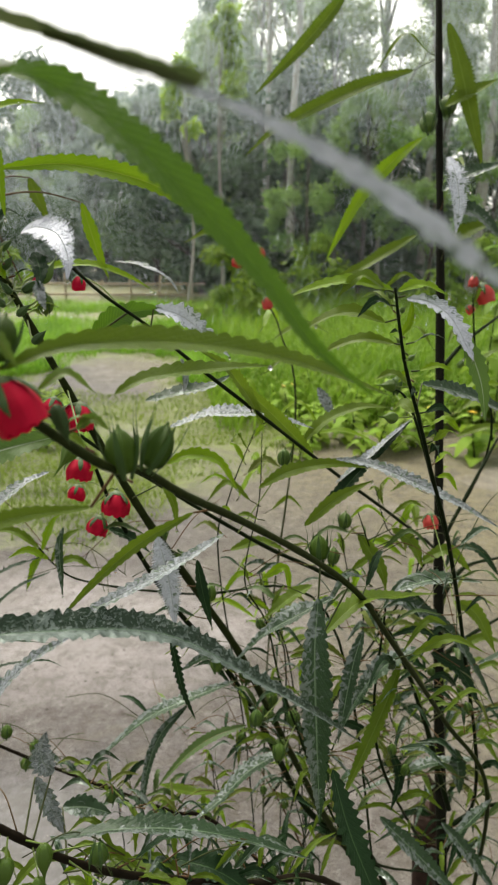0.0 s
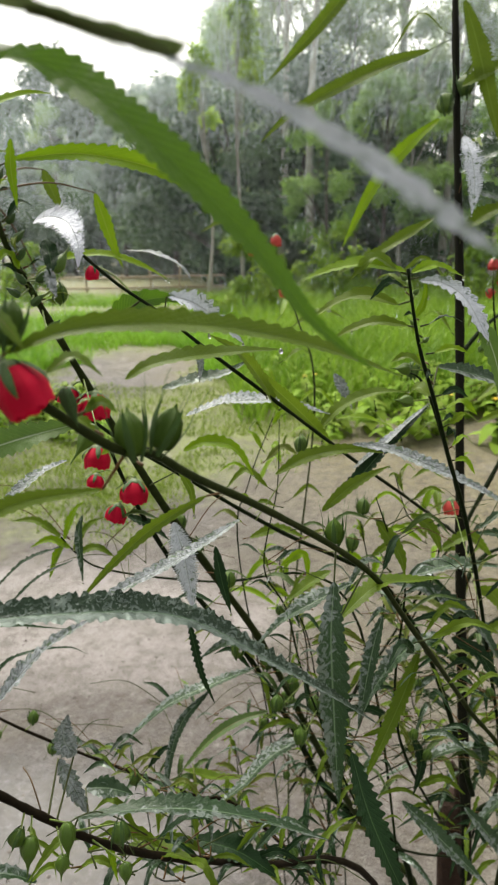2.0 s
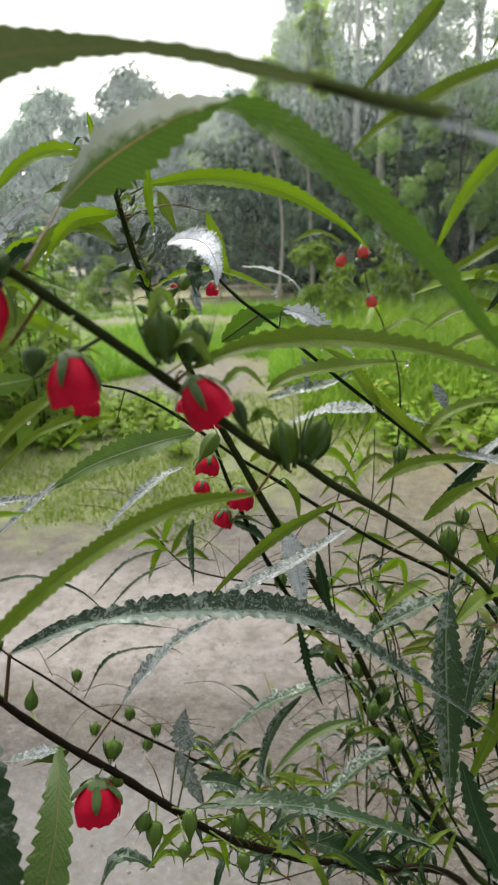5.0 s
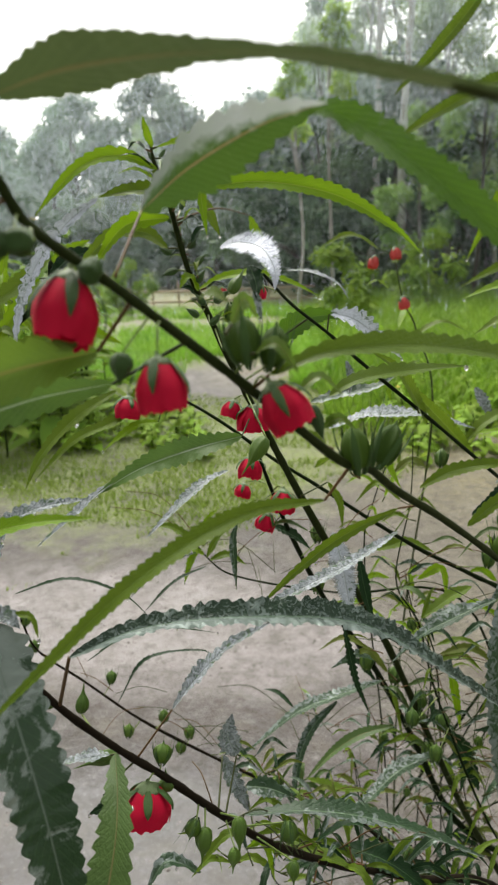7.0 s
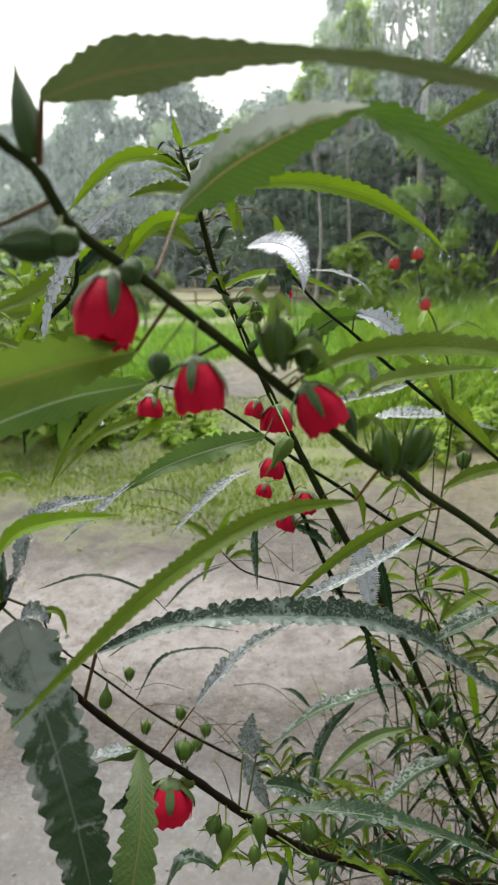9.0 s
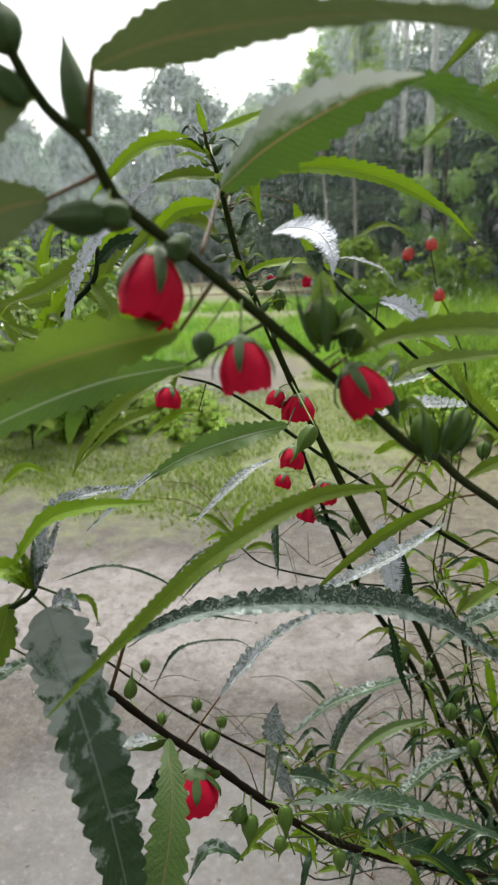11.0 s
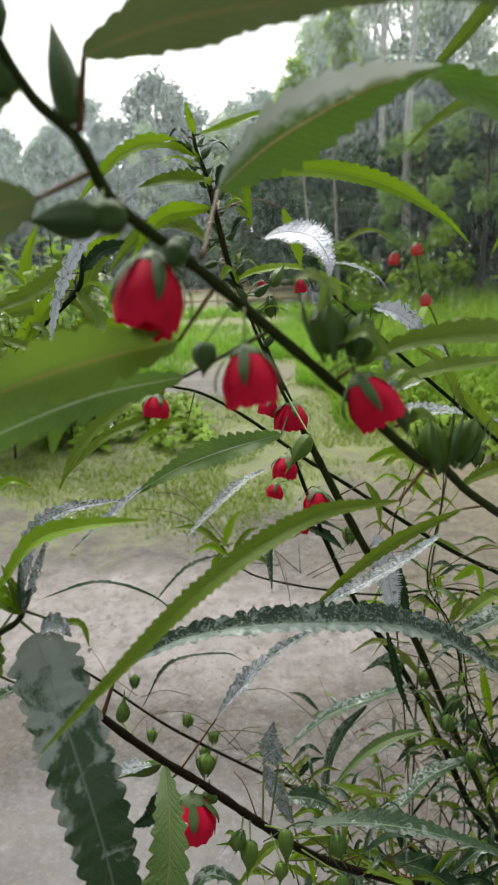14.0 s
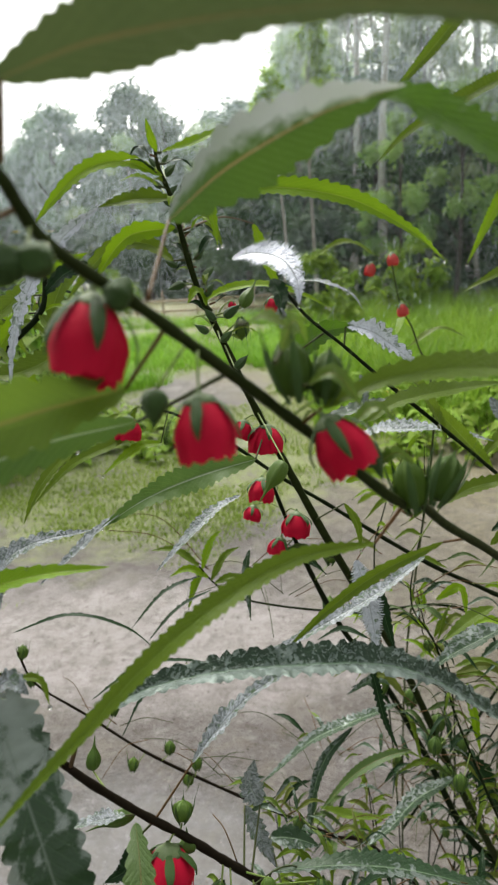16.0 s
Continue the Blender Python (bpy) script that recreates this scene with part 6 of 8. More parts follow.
blade(low_shrub, "green", 0.0099, (0.23, -0.46, 0.86), (-0.2134, 0.6163, 1.0370), (-0.1937, 0.6219, 1.0417), (-0.1736, 0.6229, 1.0298))
blade(low_shrub, "lime", 0.0099, (-0.36, -0.79, 0.49), (-0.2228, 0.6177, 1.0492), (-0.2317, 0.6131, 1.0399), (-0.2401, 0.6038, 1.0139))
stalk(right_shrub, (0.0775, 0.3940, 1.3274), (0.0836, 0.3973, 1.3285), 0.0005)
blade(right_shrub, "white", 0.0128, (0.35, -0.85, 0.42), (0.0869, 0.4102, 1.3259), (0.1004, 0.4082, 1.3244), (0.1139, 0.4025, 1.3142), (0.1263, 0.3941, 1.2912), peak=0.5, taper=2.6)
blade(right_shrub, "pale", 0.0112, (-0.03, -0.99, 0.13), (0.1193, 0.4028, 1.3075), (0.1272, 0.3975, 1.2921), (0.1321, 0.3907, 1.2756), (0.1336, 0.3828, 1.2561))
blade(right_shrub, "lime", 0.0106, (-0.36, -0.50, 0.78), (0.0753, 0.3929, 1.3319), (0.0529, 0.3987, 1.3363), (0.0334, 0.4025, 1.3334), (0.0136, 0.4101, 1.3255))
blade(right_shrub, "lime", 0.0081, (0.23, -0.53, 0.82), (0.0780, 0.3927, 1.3309), (0.0928, 0.3995, 1.3350), (0.1110, 0.4033, 1.3284))
stalk(right_shrub, (0.0801, 0.3952, 1.3152), (0.0725, 0.3976, 1.3126), 0.0005)
blade(right_shrub, "green", 0.0108, (-0.41, -0.47, 0.78), (0.0725, 0.3976, 1.3126), (0.0545, 0.4039, 1.3179), (0.0380, 0.4075, 1.3141), (0.0211, 0.4091, 1.3034))
stalk(right_shrub, (0.0843, 0.4006, 1.2991), (0.0804, 0.4044, 1.2994), 0.0005)
blade(right_shrub, "green", 0.0088, (-0.44, -0.51, 0.74), (0.0804, 0.4044, 1.2994), (0.0631, 0.4097, 1.3014), (0.0462, 0.4130, 1.2963), (0.0326, 0.4151, 1.2869))
stalk(right_shrub, (0.0843, 0.4006, 1.2991), (0.0838, 0.4055, 1.3028), 0.0005)
blade(right_shrub, "lime", 0.0049, (-0.30, -0.88, 0.36), (0.0838, 0.4055, 1.3028), (0.0898, 0.4086, 1.3128), (0.0913, 0.4125, 1.3261))
stalk(right_shrub, (0.1022, 0.4254, 1.2538), (0.1100, 0.4478, 1.2665), 0.0005)
blade(right_shrub, "damp", 0.0142, (0.45, -0.51, 0.73), (0.1100, 0.4478, 1.2665), (0.1315, 0.4572, 1.2610), (0.1588, 0.4657, 1.2515), (0.1914, 0.4721, 1.2345))
blade(right_shrub, "silver", 0.0120, (0.17, -0.62, 0.77), (0.0595, 0.4987, 1.1954), (0.0865, 0.4984, 1.1917), (0.1190, 0.4860, 1.1819), (0.1493, 0.4732, 1.1704), (0.1817, 0.4591, 1.1547))
blade(right_shrub, "green", 0.0125, (-0.31, -0.67, 0.68), (-0.0017, 0.4997, 1.1687), (0.0241, 0.5044, 1.1825), (0.0584, 0.5071, 1.1885), (0.0859, 0.5070, 1.1856))
blade(right_shrub, "green", 0.0110, (-0.31, -0.77, 0.58), (0.0362, 0.4924, 1.1399), (0.0611, 0.4991, 1.1608), (0.0906, 0.5042, 1.1755))
blade(right_shrub, "dark", 0.0141, (-0.34, -0.60, 0.72), (0.0468, 0.5419, 1.1299), (0.0697, 0.5521, 1.1452), (0.0953, 0.5654, 1.1705), (0.1377, 0.5873, 1.2061))
blade(right_shrub, "silver", 0.0095, (-0.48, -0.33, 0.81), (0.0673, 0.5577, 1.1538), (0.0977, 0.5676, 1.1779), (0.1392, 0.5882, 1.2091))
blade(right_shrub, "silver", 0.0105, (0.06, -0.95, 0.29), (0.0508, 0.5931, 1.2344), (0.0582, 0.5897, 1.2220), (0.0668, 0.5852, 1.2056))
blade(right_shrub, "lime", 0.0083, (0.15, -0.29, 0.95), (0.0524, 0.5816, 1.1946), (0.0783, 0.5826, 1.1957), (0.1054, 0.5806, 1.1860))
stalk(right_shrub, (0.1155, 0.5418, 1.0603), (0.0909, 0.5416, 1.0530), 0.0005)
blade(right_shrub, "damp", 0.0149, (0.45, -0.59, 0.67), (0.0909, 0.5416, 1.0530), (0.1325, 0.5407, 1.0458), (0.1743, 0.5348, 1.0212), (0.2007, 0.5255, 0.9865), (0.2194, 0.5160, 0.9518))
stalk(right_shrub, (0.1169, 0.5417, 1.0506), (0.1220, 0.5433, 1.0557), 0.0005)
blade(right_shrub, "damp", 0.0213, (0.06, -0.17, 0.98), (0.1220, 0.5433, 1.0557), (0.1659, 0.5566, 1.0612), (0.2115, 0.5662, 1.0542))
blade(right_shrub, "damp", 0.0138, (-0.44, -0.83, 0.34), (0.0887, 0.4881, 1.0480), (0.0797, 0.4785, 1.0160), (0.0688, 0.4610, 0.9566))
blade(right_shrub, "green", 0.0144, (-0.57, -0.68, 0.47), (0.1222, 0.4898, 1.0149), (0.1106, 0.4801, 0.9823), (0.0919, 0.4674, 0.9403), (0.0741, 0.4561, 0.9030))
blade(right_shrub, "damp", 0.0195, (-0.81, -0.32, 0.48), (0.1364, 0.4943, 1.0289), (0.1053, 0.4880, 1.0101), (0.0878, 0.4893, 0.9803), (0.0735, 0.4806, 0.9518))
stalk(right_shrub, (0.1905, 0.5399, 1.0114), (0.1591, 0.5286, 1.0012), 0.0005)
blade(right_shrub, "dark", 0.0144, (0.38, -0.74, 0.56), (0.1591, 0.5286, 1.0012), (0.1852, 0.5250, 0.9864), (0.2065, 0.5156, 0.9517))
blade(right_shrub, "damp", 0.0137, (-0.51, -0.32, 0.80), (0.0657, 0.5043, 1.0702), (0.0369, 0.4994, 1.0561), (0.0034, 0.4930, 1.0373), (-0.0204, 0.4855, 1.0139))
blade(right_shrub, "lime", 0.0084, (0.33, -0.61, 0.72), (0.0027, 0.5426, 1.0648), (0.0232, 0.5461, 1.0749), (0.0288, 0.5390, 1.0500))
stalk(right_shrub, (0.0938, 0.5351, 1.1134), (0.0872, 0.5382, 1.1133), 0.0005)
blade(right_shrub, "green", 0.0139, (0.24, -0.89, 0.38), (0.0872, 0.5382, 1.1133), (0.1076, 0.5305, 1.0846), (0.1129, 0.5250, 1.0654))
stalk(right_shrub, (0.0955, 0.5353, 1.1088), (0.1171, 0.5405, 1.1184), 0.0005)
blade(right_shrub, "green", 0.0122, (0.28, -0.85, 0.46), (0.1171, 0.5405, 1.1184), (0.1348, 0.5375, 1.1065), (0.1452, 0.5316, 1.0849))
stalk(right_shrub, (0.2323, 0.5745, 0.8412), (0.2414, 0.5864, 0.8333), 0.0005)
blade(right_shrub, "damp", 0.0169, (-0.37, 0.15, 0.92), (0.2414, 0.5864, 0.8333), (0.1931, 0.5841, 0.8300), (0.1570, 0.5796, 0.8181), (0.1090, 0.5723, 0.7975))
stalk(right_shrub, (0.1223, 0.5255, 0.8765), (0.1343, 0.5449, 0.8802), 0.0005)
blade(right_shrub, "dark", 0.0103, (-0.03, -0.96, 0.28), (0.1343, 0.5449, 0.8802), (0.1432, 0.5374, 0.8533), (0.1353, 0.5278, 0.8209))
stalk(right_shrub, (0.2323, 0.5745, 0.8412), (0.2140, 0.5889, 0.8447), 0.0005)
blade(right_shrub, "damp", 0.0170, (-0.16, -0.95, 0.26), (0.2140, 0.5889, 0.8447), (0.2174, 0.5823, 0.8215), (0.2190, 0.5756, 0.7982))
blade(right_shrub, "damp", 0.0165, (0.41, -0.67, 0.62), (0.1147, 0.4854, 0.8565), (0.1463, 0.4777, 0.8269), (0.1936, 0.4662, 0.7824))
blade(right_shrub, "damp", 0.0150, (0.48, -0.66, 0.57), (0.1859, 0.5262, 0.8105), (0.2145, 0.5177, 0.7783), (0.2431, 0.5076, 0.7408))
stalk(right_shrub, (0.2323, 0.5745, 0.8412), (0.2397, 0.5421, 0.8245), 0.0005)
blade(right_shrub, "damp", 0.0140, (-0.70, -0.03, 0.72), (0.2397, 0.5421, 0.8245), (0.2116, 0.5334, 0.7969), (0.1892, 0.5263, 0.7748))
blade(right_shrub, "green", 0.0164, (0.27, -0.84, 0.46), (0.1968, 0.5964, 1.0158), (0.2198, 0.5939, 1.0050), (0.2403, 0.5834, 0.9668))
stalk(main_shrub, (0.2470, 1.0710, 1.6292), (0.2116, 1.0720, 1.6137), 0.0005)
blade(main_shrub, "green", 0.0260, (-0.07, -0.89, 0.46), (0.2116, 1.0720, 1.6137), (0.1479, 1.0644, 1.5936), (0.0665, 1.0516, 1.5575), (0.0096, 1.0408, 1.5256), (-0.0309, 1.0293, 1.4899))
blade(main_shrub, "lime", 0.0217, (-0.27, -0.91, 0.32), (0.2152, 0.9900, 1.5103), (0.1730, 0.9790, 1.4764), (0.1286, 0.9732, 1.4246), (0.0852, 0.9587, 1.3427))
blade(main_shrub, "green", 0.0215, (0.02, -0.96, 0.29), (0.1109, 1.0464, 1.7149), (0.0844, 1.0337, 1.6736), (0.0386, 1.0172, 1.6211), (-0.0187, 0.9988, 1.5632))
blade(main_shrub, "green", 0.0270, (-0.13, -0.96, 0.24), (0.2477, 1.0354, 1.6636), (0.2641, 1.0207, 1.6114), (0.2807, 1.0018, 1.5444), (0.2990, 0.9807, 1.4698))
blade(main_shrub, "white", 0.0171, (-0.03, -0.95, 0.32), (0.1511, 0.5904, 1.4311), (0.1546, 0.5777, 1.4158), (0.1572, 0.5693, 1.3936), (0.1548, 0.5622, 1.3694), fold=0.2, teeth=40, cut=0.76)
blade(main_shrub, "green", 0.0190, (-0.19, -0.76, 0.62), (0.2095, 0.9525, 1.3811), (0.1671, 0.9443, 1.3569), (0.1286, 0.9366, 1.3342), (0.0746, 0.9274, 1.3077))
blade(main_shrub, "damp", 0.0270, (-0.23, -0.63, 0.74), (0.2301, 0.9164, 1.4345), (0.2664, 0.9237, 1.4559), (0.3102, 0.9291, 1.4704))
blade(main_shrub, "green", 0.0242, (-0.20, -0.75, 0.63), (0.2456, 1.0029, 1.5516), (0.2726, 1.0080, 1.5667), (0.3188, 1.0159, 1.5894))
stalk(main_shrub, (0.2509, 0.9755, 1.3441), (0.2486, 0.9489, 1.3649), 0.0005)
blade(main_shrub, "green", 0.0270, (-0.21, -0.70, 0.69), (0.2486, 0.9489, 1.3649), (0.2832, 0.9564, 1.3876), (0.3218, 0.9608, 1.3991))
blade(main_shrub, "damp", 0.0270, (0.23, -0.77, 0.59), (0.2461, 0.9427, 1.4157), (0.2842, 0.9417, 1.4087), (0.3227, 0.9323, 1.3724))
stalk(side_shrub, (-0.2037, 0.1969, 1.2164), (-0.1965, 0.1951, 1.2120), 0.0005)
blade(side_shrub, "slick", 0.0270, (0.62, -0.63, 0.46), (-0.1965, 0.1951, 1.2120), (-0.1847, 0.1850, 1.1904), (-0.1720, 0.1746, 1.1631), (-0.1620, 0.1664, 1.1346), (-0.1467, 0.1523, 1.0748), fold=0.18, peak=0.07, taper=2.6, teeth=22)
stalk(side_shrub, (-0.2000, 0.1986, 1.2259), (-0.2108, 0.1967, 1.2288), 0.0005)
blade(side_shrub, "lime", 0.0095, (-0.06, -0.54, 0.84), (-0.2108, 0.1967, 1.2288), (-0.1962, 0.2023, 1.2472), (-0.1772, 0.2053, 1.2535), (-0.1511, 0.2096, 1.2553))
blade(side_shrub, "silver", 0.0154, (-0.11, -0.54, 0.83), (-0.2959, 0.3470, 1.1455), (-0.2890, 0.3584, 1.1788), (-0.2684, 0.3672, 1.1928), (-0.2325, 0.3769, 1.1981))
stalk(side_shrub, (-0.2000, 0.1986, 1.2259), (-0.2052, 0.1976, 1.2275), 0.0005)
blade(side_shrub, "lime", 0.0090, (0.32, -0.48, 0.81), (-0.2052, 0.1976, 1.2275), (-0.2137, 0.1930, 1.2293), (-0.2261, 0.1844, 1.2278))
blade(side_shrub, "green", 0.0143, (0.31, -0.87, 0.37), (-0.2155, 0.1978, 1.2105), (-0.2170, 0.1909, 1.1990), (-0.2234, 0.1811, 1.1781))
stalk(side_shrub, (-0.2348, 0.1989, 1.1955), (-0.2184, 0.2128, 1.1732), 0.0005)
blade(side_shrub, "damp", 0.0079, (-0.10, -0.37, 0.92), (-0.2184, 0.2128, 1.1732), (-0.2269, 0.2047, 1.1704), (-0.2362, 0.1955, 1.1643))
stalk(side_shrub, (-0.2150, 0.1981, 1.2083), (-0.2155, 0.2251, 1.2128), 0.0005)
blade(side_shrub, "silver", 0.0048, (-0.08, -0.93, 0.37), (-0.2155, 0.2251, 1.2128), (-0.2107, 0.2298, 1.2251), (-0.2083, 0.2332, 1.2349))
stalk(side_shrub, (-0.2014, 0.1974, 1.2204), (-0.1889, 0.1997, 1.2147), 0.0005)
blade(side_shrub, "green", 0.0032, (0.59, -0.37, 0.72), (-0.1889, 0.1997, 1.2147), (-0.1798, 0.2014, 1.2132), (-0.1762, 0.1995, 1.2041))
stalk(side_shrub, (-0.2562, 0.4073, 1.3564), (-0.2563, 0.4084, 1.3601), 0.0005)
blade(side_shrub, "green", 0.0136, (0.22, -0.78, 0.58), (-0.2563, 0.4084, 1.3601), (-0.2804, 0.3851, 1.3361), (-0.3140, 0.3622, 1.3205))
blade(side_shrub, "green", 0.0161, (0.36, -0.59, 0.72), (-0.2594, 0.4002, 1.3347), (-0.2437, 0.3868, 1.3131), (-0.2712, 0.3664, 1.3013), (-0.3011, 0.3526, 1.3141))
stalk(side_shrub, (-0.2563, 0.4034, 1.3456), (-0.2634, 0.4026, 1.3458), 0.0005)
blade(side_shrub, "lime", 0.0105, (0.20, -0.94, 0.28), (-0.2634, 0.4026, 1.3458), (-0.2849, 0.3882, 1.3139), (-0.3027, 0.3737, 1.2781))
blade(side_shrub, "lime", 0.0081, (0.22, -0.94, 0.27), (-0.2562, 0.4073, 1.3564), (-0.2452, 0.4118, 1.3633), (-0.2305, 0.4172, 1.3700))
blade(side_shrub, "dark", 0.0111, (-0.23, -0.93, 0.29), (-0.2578, 0.4038, 1.3456), (-0.2374, 0.4018, 1.3592), (-0.2123, 0.3975, 1.3616))
leafy(side_shrub, (-0.3269, 0.4000, 1.2776), (-0.2578, 0.4038, 1.3456), 9, 0.05, 11, ('green', 'lime', 'dark'))
leafy(right_shrub, (0.2426, 0.5926, 0.7826), (0.1502, 0.4834, 1.1339), 16, 0.06, 21)
leafy(right_shrub, (0.1370, 0.5422, 0.8347), (0.0973, 0.5357, 1.1038), 18, 0.055, 22, ('moss', 'dark', 'damp'))
leafy(right_shrub, (0.1068, 0.5396, 0.7568), (-0.0013, 0.6189, 1.1130), 22, 0.05, 23, ('moss', 'olive', 'damp', 'green'))
leafy(mid_shrub, (0.1456, 0.7237, 0.5286), (-0.0153, 0.5748, 0.9587), 12, 0.076, 24)
leafy(mid_shrub, (0.0720, 0.6882, 0.6538), (-0.0364, 0.6171, 0.9211), 9, 0.057, 25)
leafy(low_shrub, (0.0537, 0.3939, 0.8739), (-0.1034, 0.2971, 1.0080), 18, 0.05, 26, ('dark', 'damp', 'green'))
leafy(low_shrub, (-0.0303, 0.6415, 0.6652), (-0.2313, 0.6054, 0.7913), 16, 0.058, 27, ('dark', 'damp', 'green', 'olive'))
leafy(main_shrub, (0.2581, 0.7031, 0.5153), (0.2537, 0.8439, 0.9302), 22, 0.09, 28)
leafy(main_shrub, (0.2501, 0.9102, 1.1592), (0.2479, 1.0993, 1.7046), 5, 0.1, 29, ('green',))
leafy(near_shrub, (0.1594, 0.4721, 0.9501), (0.0642, 0.3791, 1.1418), 10, 0.05, 30)
leafy(back_shrub, (0.0200, 1.1200, 0.6000), (-0.0121, 1.0513, 1.3622), 16, 0.1, 31, ('green', 'lime'))
leafy(back_shrub, (0.3000, 1.2000, 0.7000), (0.2980, 0.9616, 1.2963), 14, 0.1, 32, ('green', 'lime'))
stalk(near_shrub, (-0.1140, 0.1407, 1.3536), (-0.1182, 0.1428, 1.3521), 0.0003, False, 0.003, "pedicel")
flower(near_shrub, (-0.1184, 0.1421, 1.3497), (-0.09, -0.29, -0.95), 0.0082, label="half-closed red flower with green sepals")
stalk(near_shrub, (-0.0994, 0.1558, 1.3378), (-0.0976, 0.1461, 1.3293), 0.0003, False, 0.003, "pedicel")
flower(near_shrub, (-0.0974, 0.1456, 1.3274), (0.11, -0.25, -0.96), 0.0066)
stalk(near_shrub, (-0.0783, 0.1768, 1.3142), (-0.0716, 0.1718, 1.3175), 0.0003, False, 0.003, "pedicel")
flower(near_shrub, (-0.0706, 0.1715, 1.3157), (0.50, -0.14, -0.86), 0.0070)
stalk(mid_shrub, (-0.1230, 0.4231, 1.2520), (-0.1221, 0.4226, 1.2558), 0.00045, False, 0.003, "pedicel")
flower(mid_shrub, (-0.1224, 0.4217, 1.2529), (-0.07, -0.29, -0.95), 0.0103, open_up=1.6, squash=0.86)
stalk(mid_shrub, (-0.1253, 0.4203, 1.2586), (-0.1363, 0.4204, 1.2590), 0.00045, False, 0.003, "pedicel")
flower(mid_shrub, (-0.1368, 0.4198, 1.2571), (-0.26, -0.32, -0.91), 0.0068, open_up=1.6, squash=0.86)
stalk(mid_shrub, (-0.1299, 0.4704, 1.2059), (-0.1320, 0.4546, 1.2079), 0.00045, False, 0.003, "pedicel")
flower(mid_shrub, (-0.1321, 0.4538, 1.2053), (-0.02, -0.28, -0.96), 0.0092, open_up=1.6, squash=0.86)
stalk(mid_shrub, (-0.1211, 0.4732, 1.1766), (-0.1452, 0.4895, 1.1731), 0.00045, False, 0.003, "pedicel")
flower(mid_shrub, (-0.1456, 0.4889, 1.1712), (-0.17, -0.31, -0.94), 0.0066, open_up=1.6, squash=0.86)
stalk(mid_shrub, (-0.1194, 0.4735, 1.1719), (-0.1091, 0.4666, 1.1770), 0.00045, False, 0.003, "pedicel")
flower(mid_shrub, (-0.1093, 0.4658, 1.1742), (-0.07, -0.29, -0.95), 0.0099, open_up=1.6, squash=0.86)
stalk(mid_shrub, (-0.1166, 0.4788, 1.1600), (-0.1215, 0.4638, 1.1575), 0.00045, False, 0.003, "pedicel")
flower(mid_shrub, (-0.1211, 0.4583, 1.1573), (-0.26, -0.32, -0.91), 0.0076, open_up=1.6, squash=0.86)
stalk(mid_shrub, (-0.2365, 0.5076, 1.2501), (-0.2472, 0.5057, 1.2442), 0.00045, False, 0.003, "pedicel")
flower(mid_shrub, (-0.2474, 0.5048, 1.2411), (-0.07, -0.29, -0.95), 0.0108, open_up=1.6, squash=0.86)
stalk(low_shrub, (-0.1558, 0.2686, 1.0766), (-0.1605, 0.2626, 1.0756), 0.00045, False, 0.003, "pedicel")
flower(low_shrub, (-0.1606, 0.2616, 1.0722), (-0.02, -0.28, -0.96), 0.0120, open_up=2.0, squash=0.82)
stalk(main_shrub, (-0.0833, 0.3904, 1.3191), (-0.1132, 0.4100, 1.3374), 0.00045, False, 0.003, "pedicel")
flower(main_shrub, (-0.1133, 0.4097, 1.3362), (-0.03, -0.28, -0.96), 0.0041)
stalk(mid_shrub, (-0.1450, 0.3860, 1.3250), (-0.1364, 0.4003, 1.3370), 0.00045, False, 0.003, "pedicel")
flower(mid_shrub, (-0.1363, 0.4001, 1.3362), (0.12, -0.25, -0.96), 0.0025, open_up=1.6, squash=0.86)
stalk(back_shrub, (-0.0121, 1.0513, 1.3622), (-0.0099, 1.0524, 1.3646), 0.00045, False, 0.003, "pedicel")
flower(back_shrub, (-0.0096, 1.0518, 1.3621), (0.12, -0.25, -0.96), 0.0086, True)
stalk(back_shrub, (-0.0102, 1.0502, 1.3526), (-0.0389, 1.0425, 1.3521), 0.00045, False, 0.003, "pedicel")
flower(back_shrub, (-0.0396, 1.0417, 1.3498), (-0.26, -0.32, -0.91), 0.0086, True)
stalk(back_shrub, (0.0032, 1.0434, 1.2864), (0.0040, 1.0344, 1.2911), 0.00045, False, 0.003, "pedicel")
flower(back_shrub, (0.0043, 1.0337, 1.2886), (0.12, -0.25, -0.96), 0.0086, True)
stalk(back_shrub, (0.2980, 0.9616, 1.2963), (0.3102, 0.9680, 1.3169), 0.00045, False, 0.003, "pedicel")
flower(back_shrub, (0.3114, 0.9670, 1.3134), (0.30, -0.26, -0.92), 0.0129, True)
stalk(back_shrub, (0.2980, 0.9616, 1.2963), (0.3003, 0.9708, 1.3277), 0.00045, False, 0.003, "pedicel")
flower(back_shrub, (0.3000, 0.9702, 1.3256), (-0.18, -0.28, -0.94), 0.0072, True)
stalk(right_shrub, (0.1905, 0.5399, 1.0114), (0.1959, 0.7055, 1.0691), 0.00045, False, 0.003, "pedicel")
flower(right_shrub, (0.1959, 0.7048, 1.0666), (0.02, -0.28, -0.96), 0.0084, True)
stalk(back_shrub, (0.2993, 0.9613, 1.2868), (0.2951, 0.9790, 1.2847), 0.00045, False, 0.003, "pedicel")
flower(back_shrub, (0.2964, 0.9787, 1.2833), (0.65, -0.19, -0.73), 0.0066, True)
stalk(near_shrub, (-0.0830, 0.1722, 1.3196), (-0.0785, 0.1700, 1.3241), 0.0003, False, 0.0, "pedicel")
bud(near_shrub, (-0.0785, 0.1700, 1.3235), (-0.17, 0.24, 0.96), 0.0160, 0.0118, True, True)
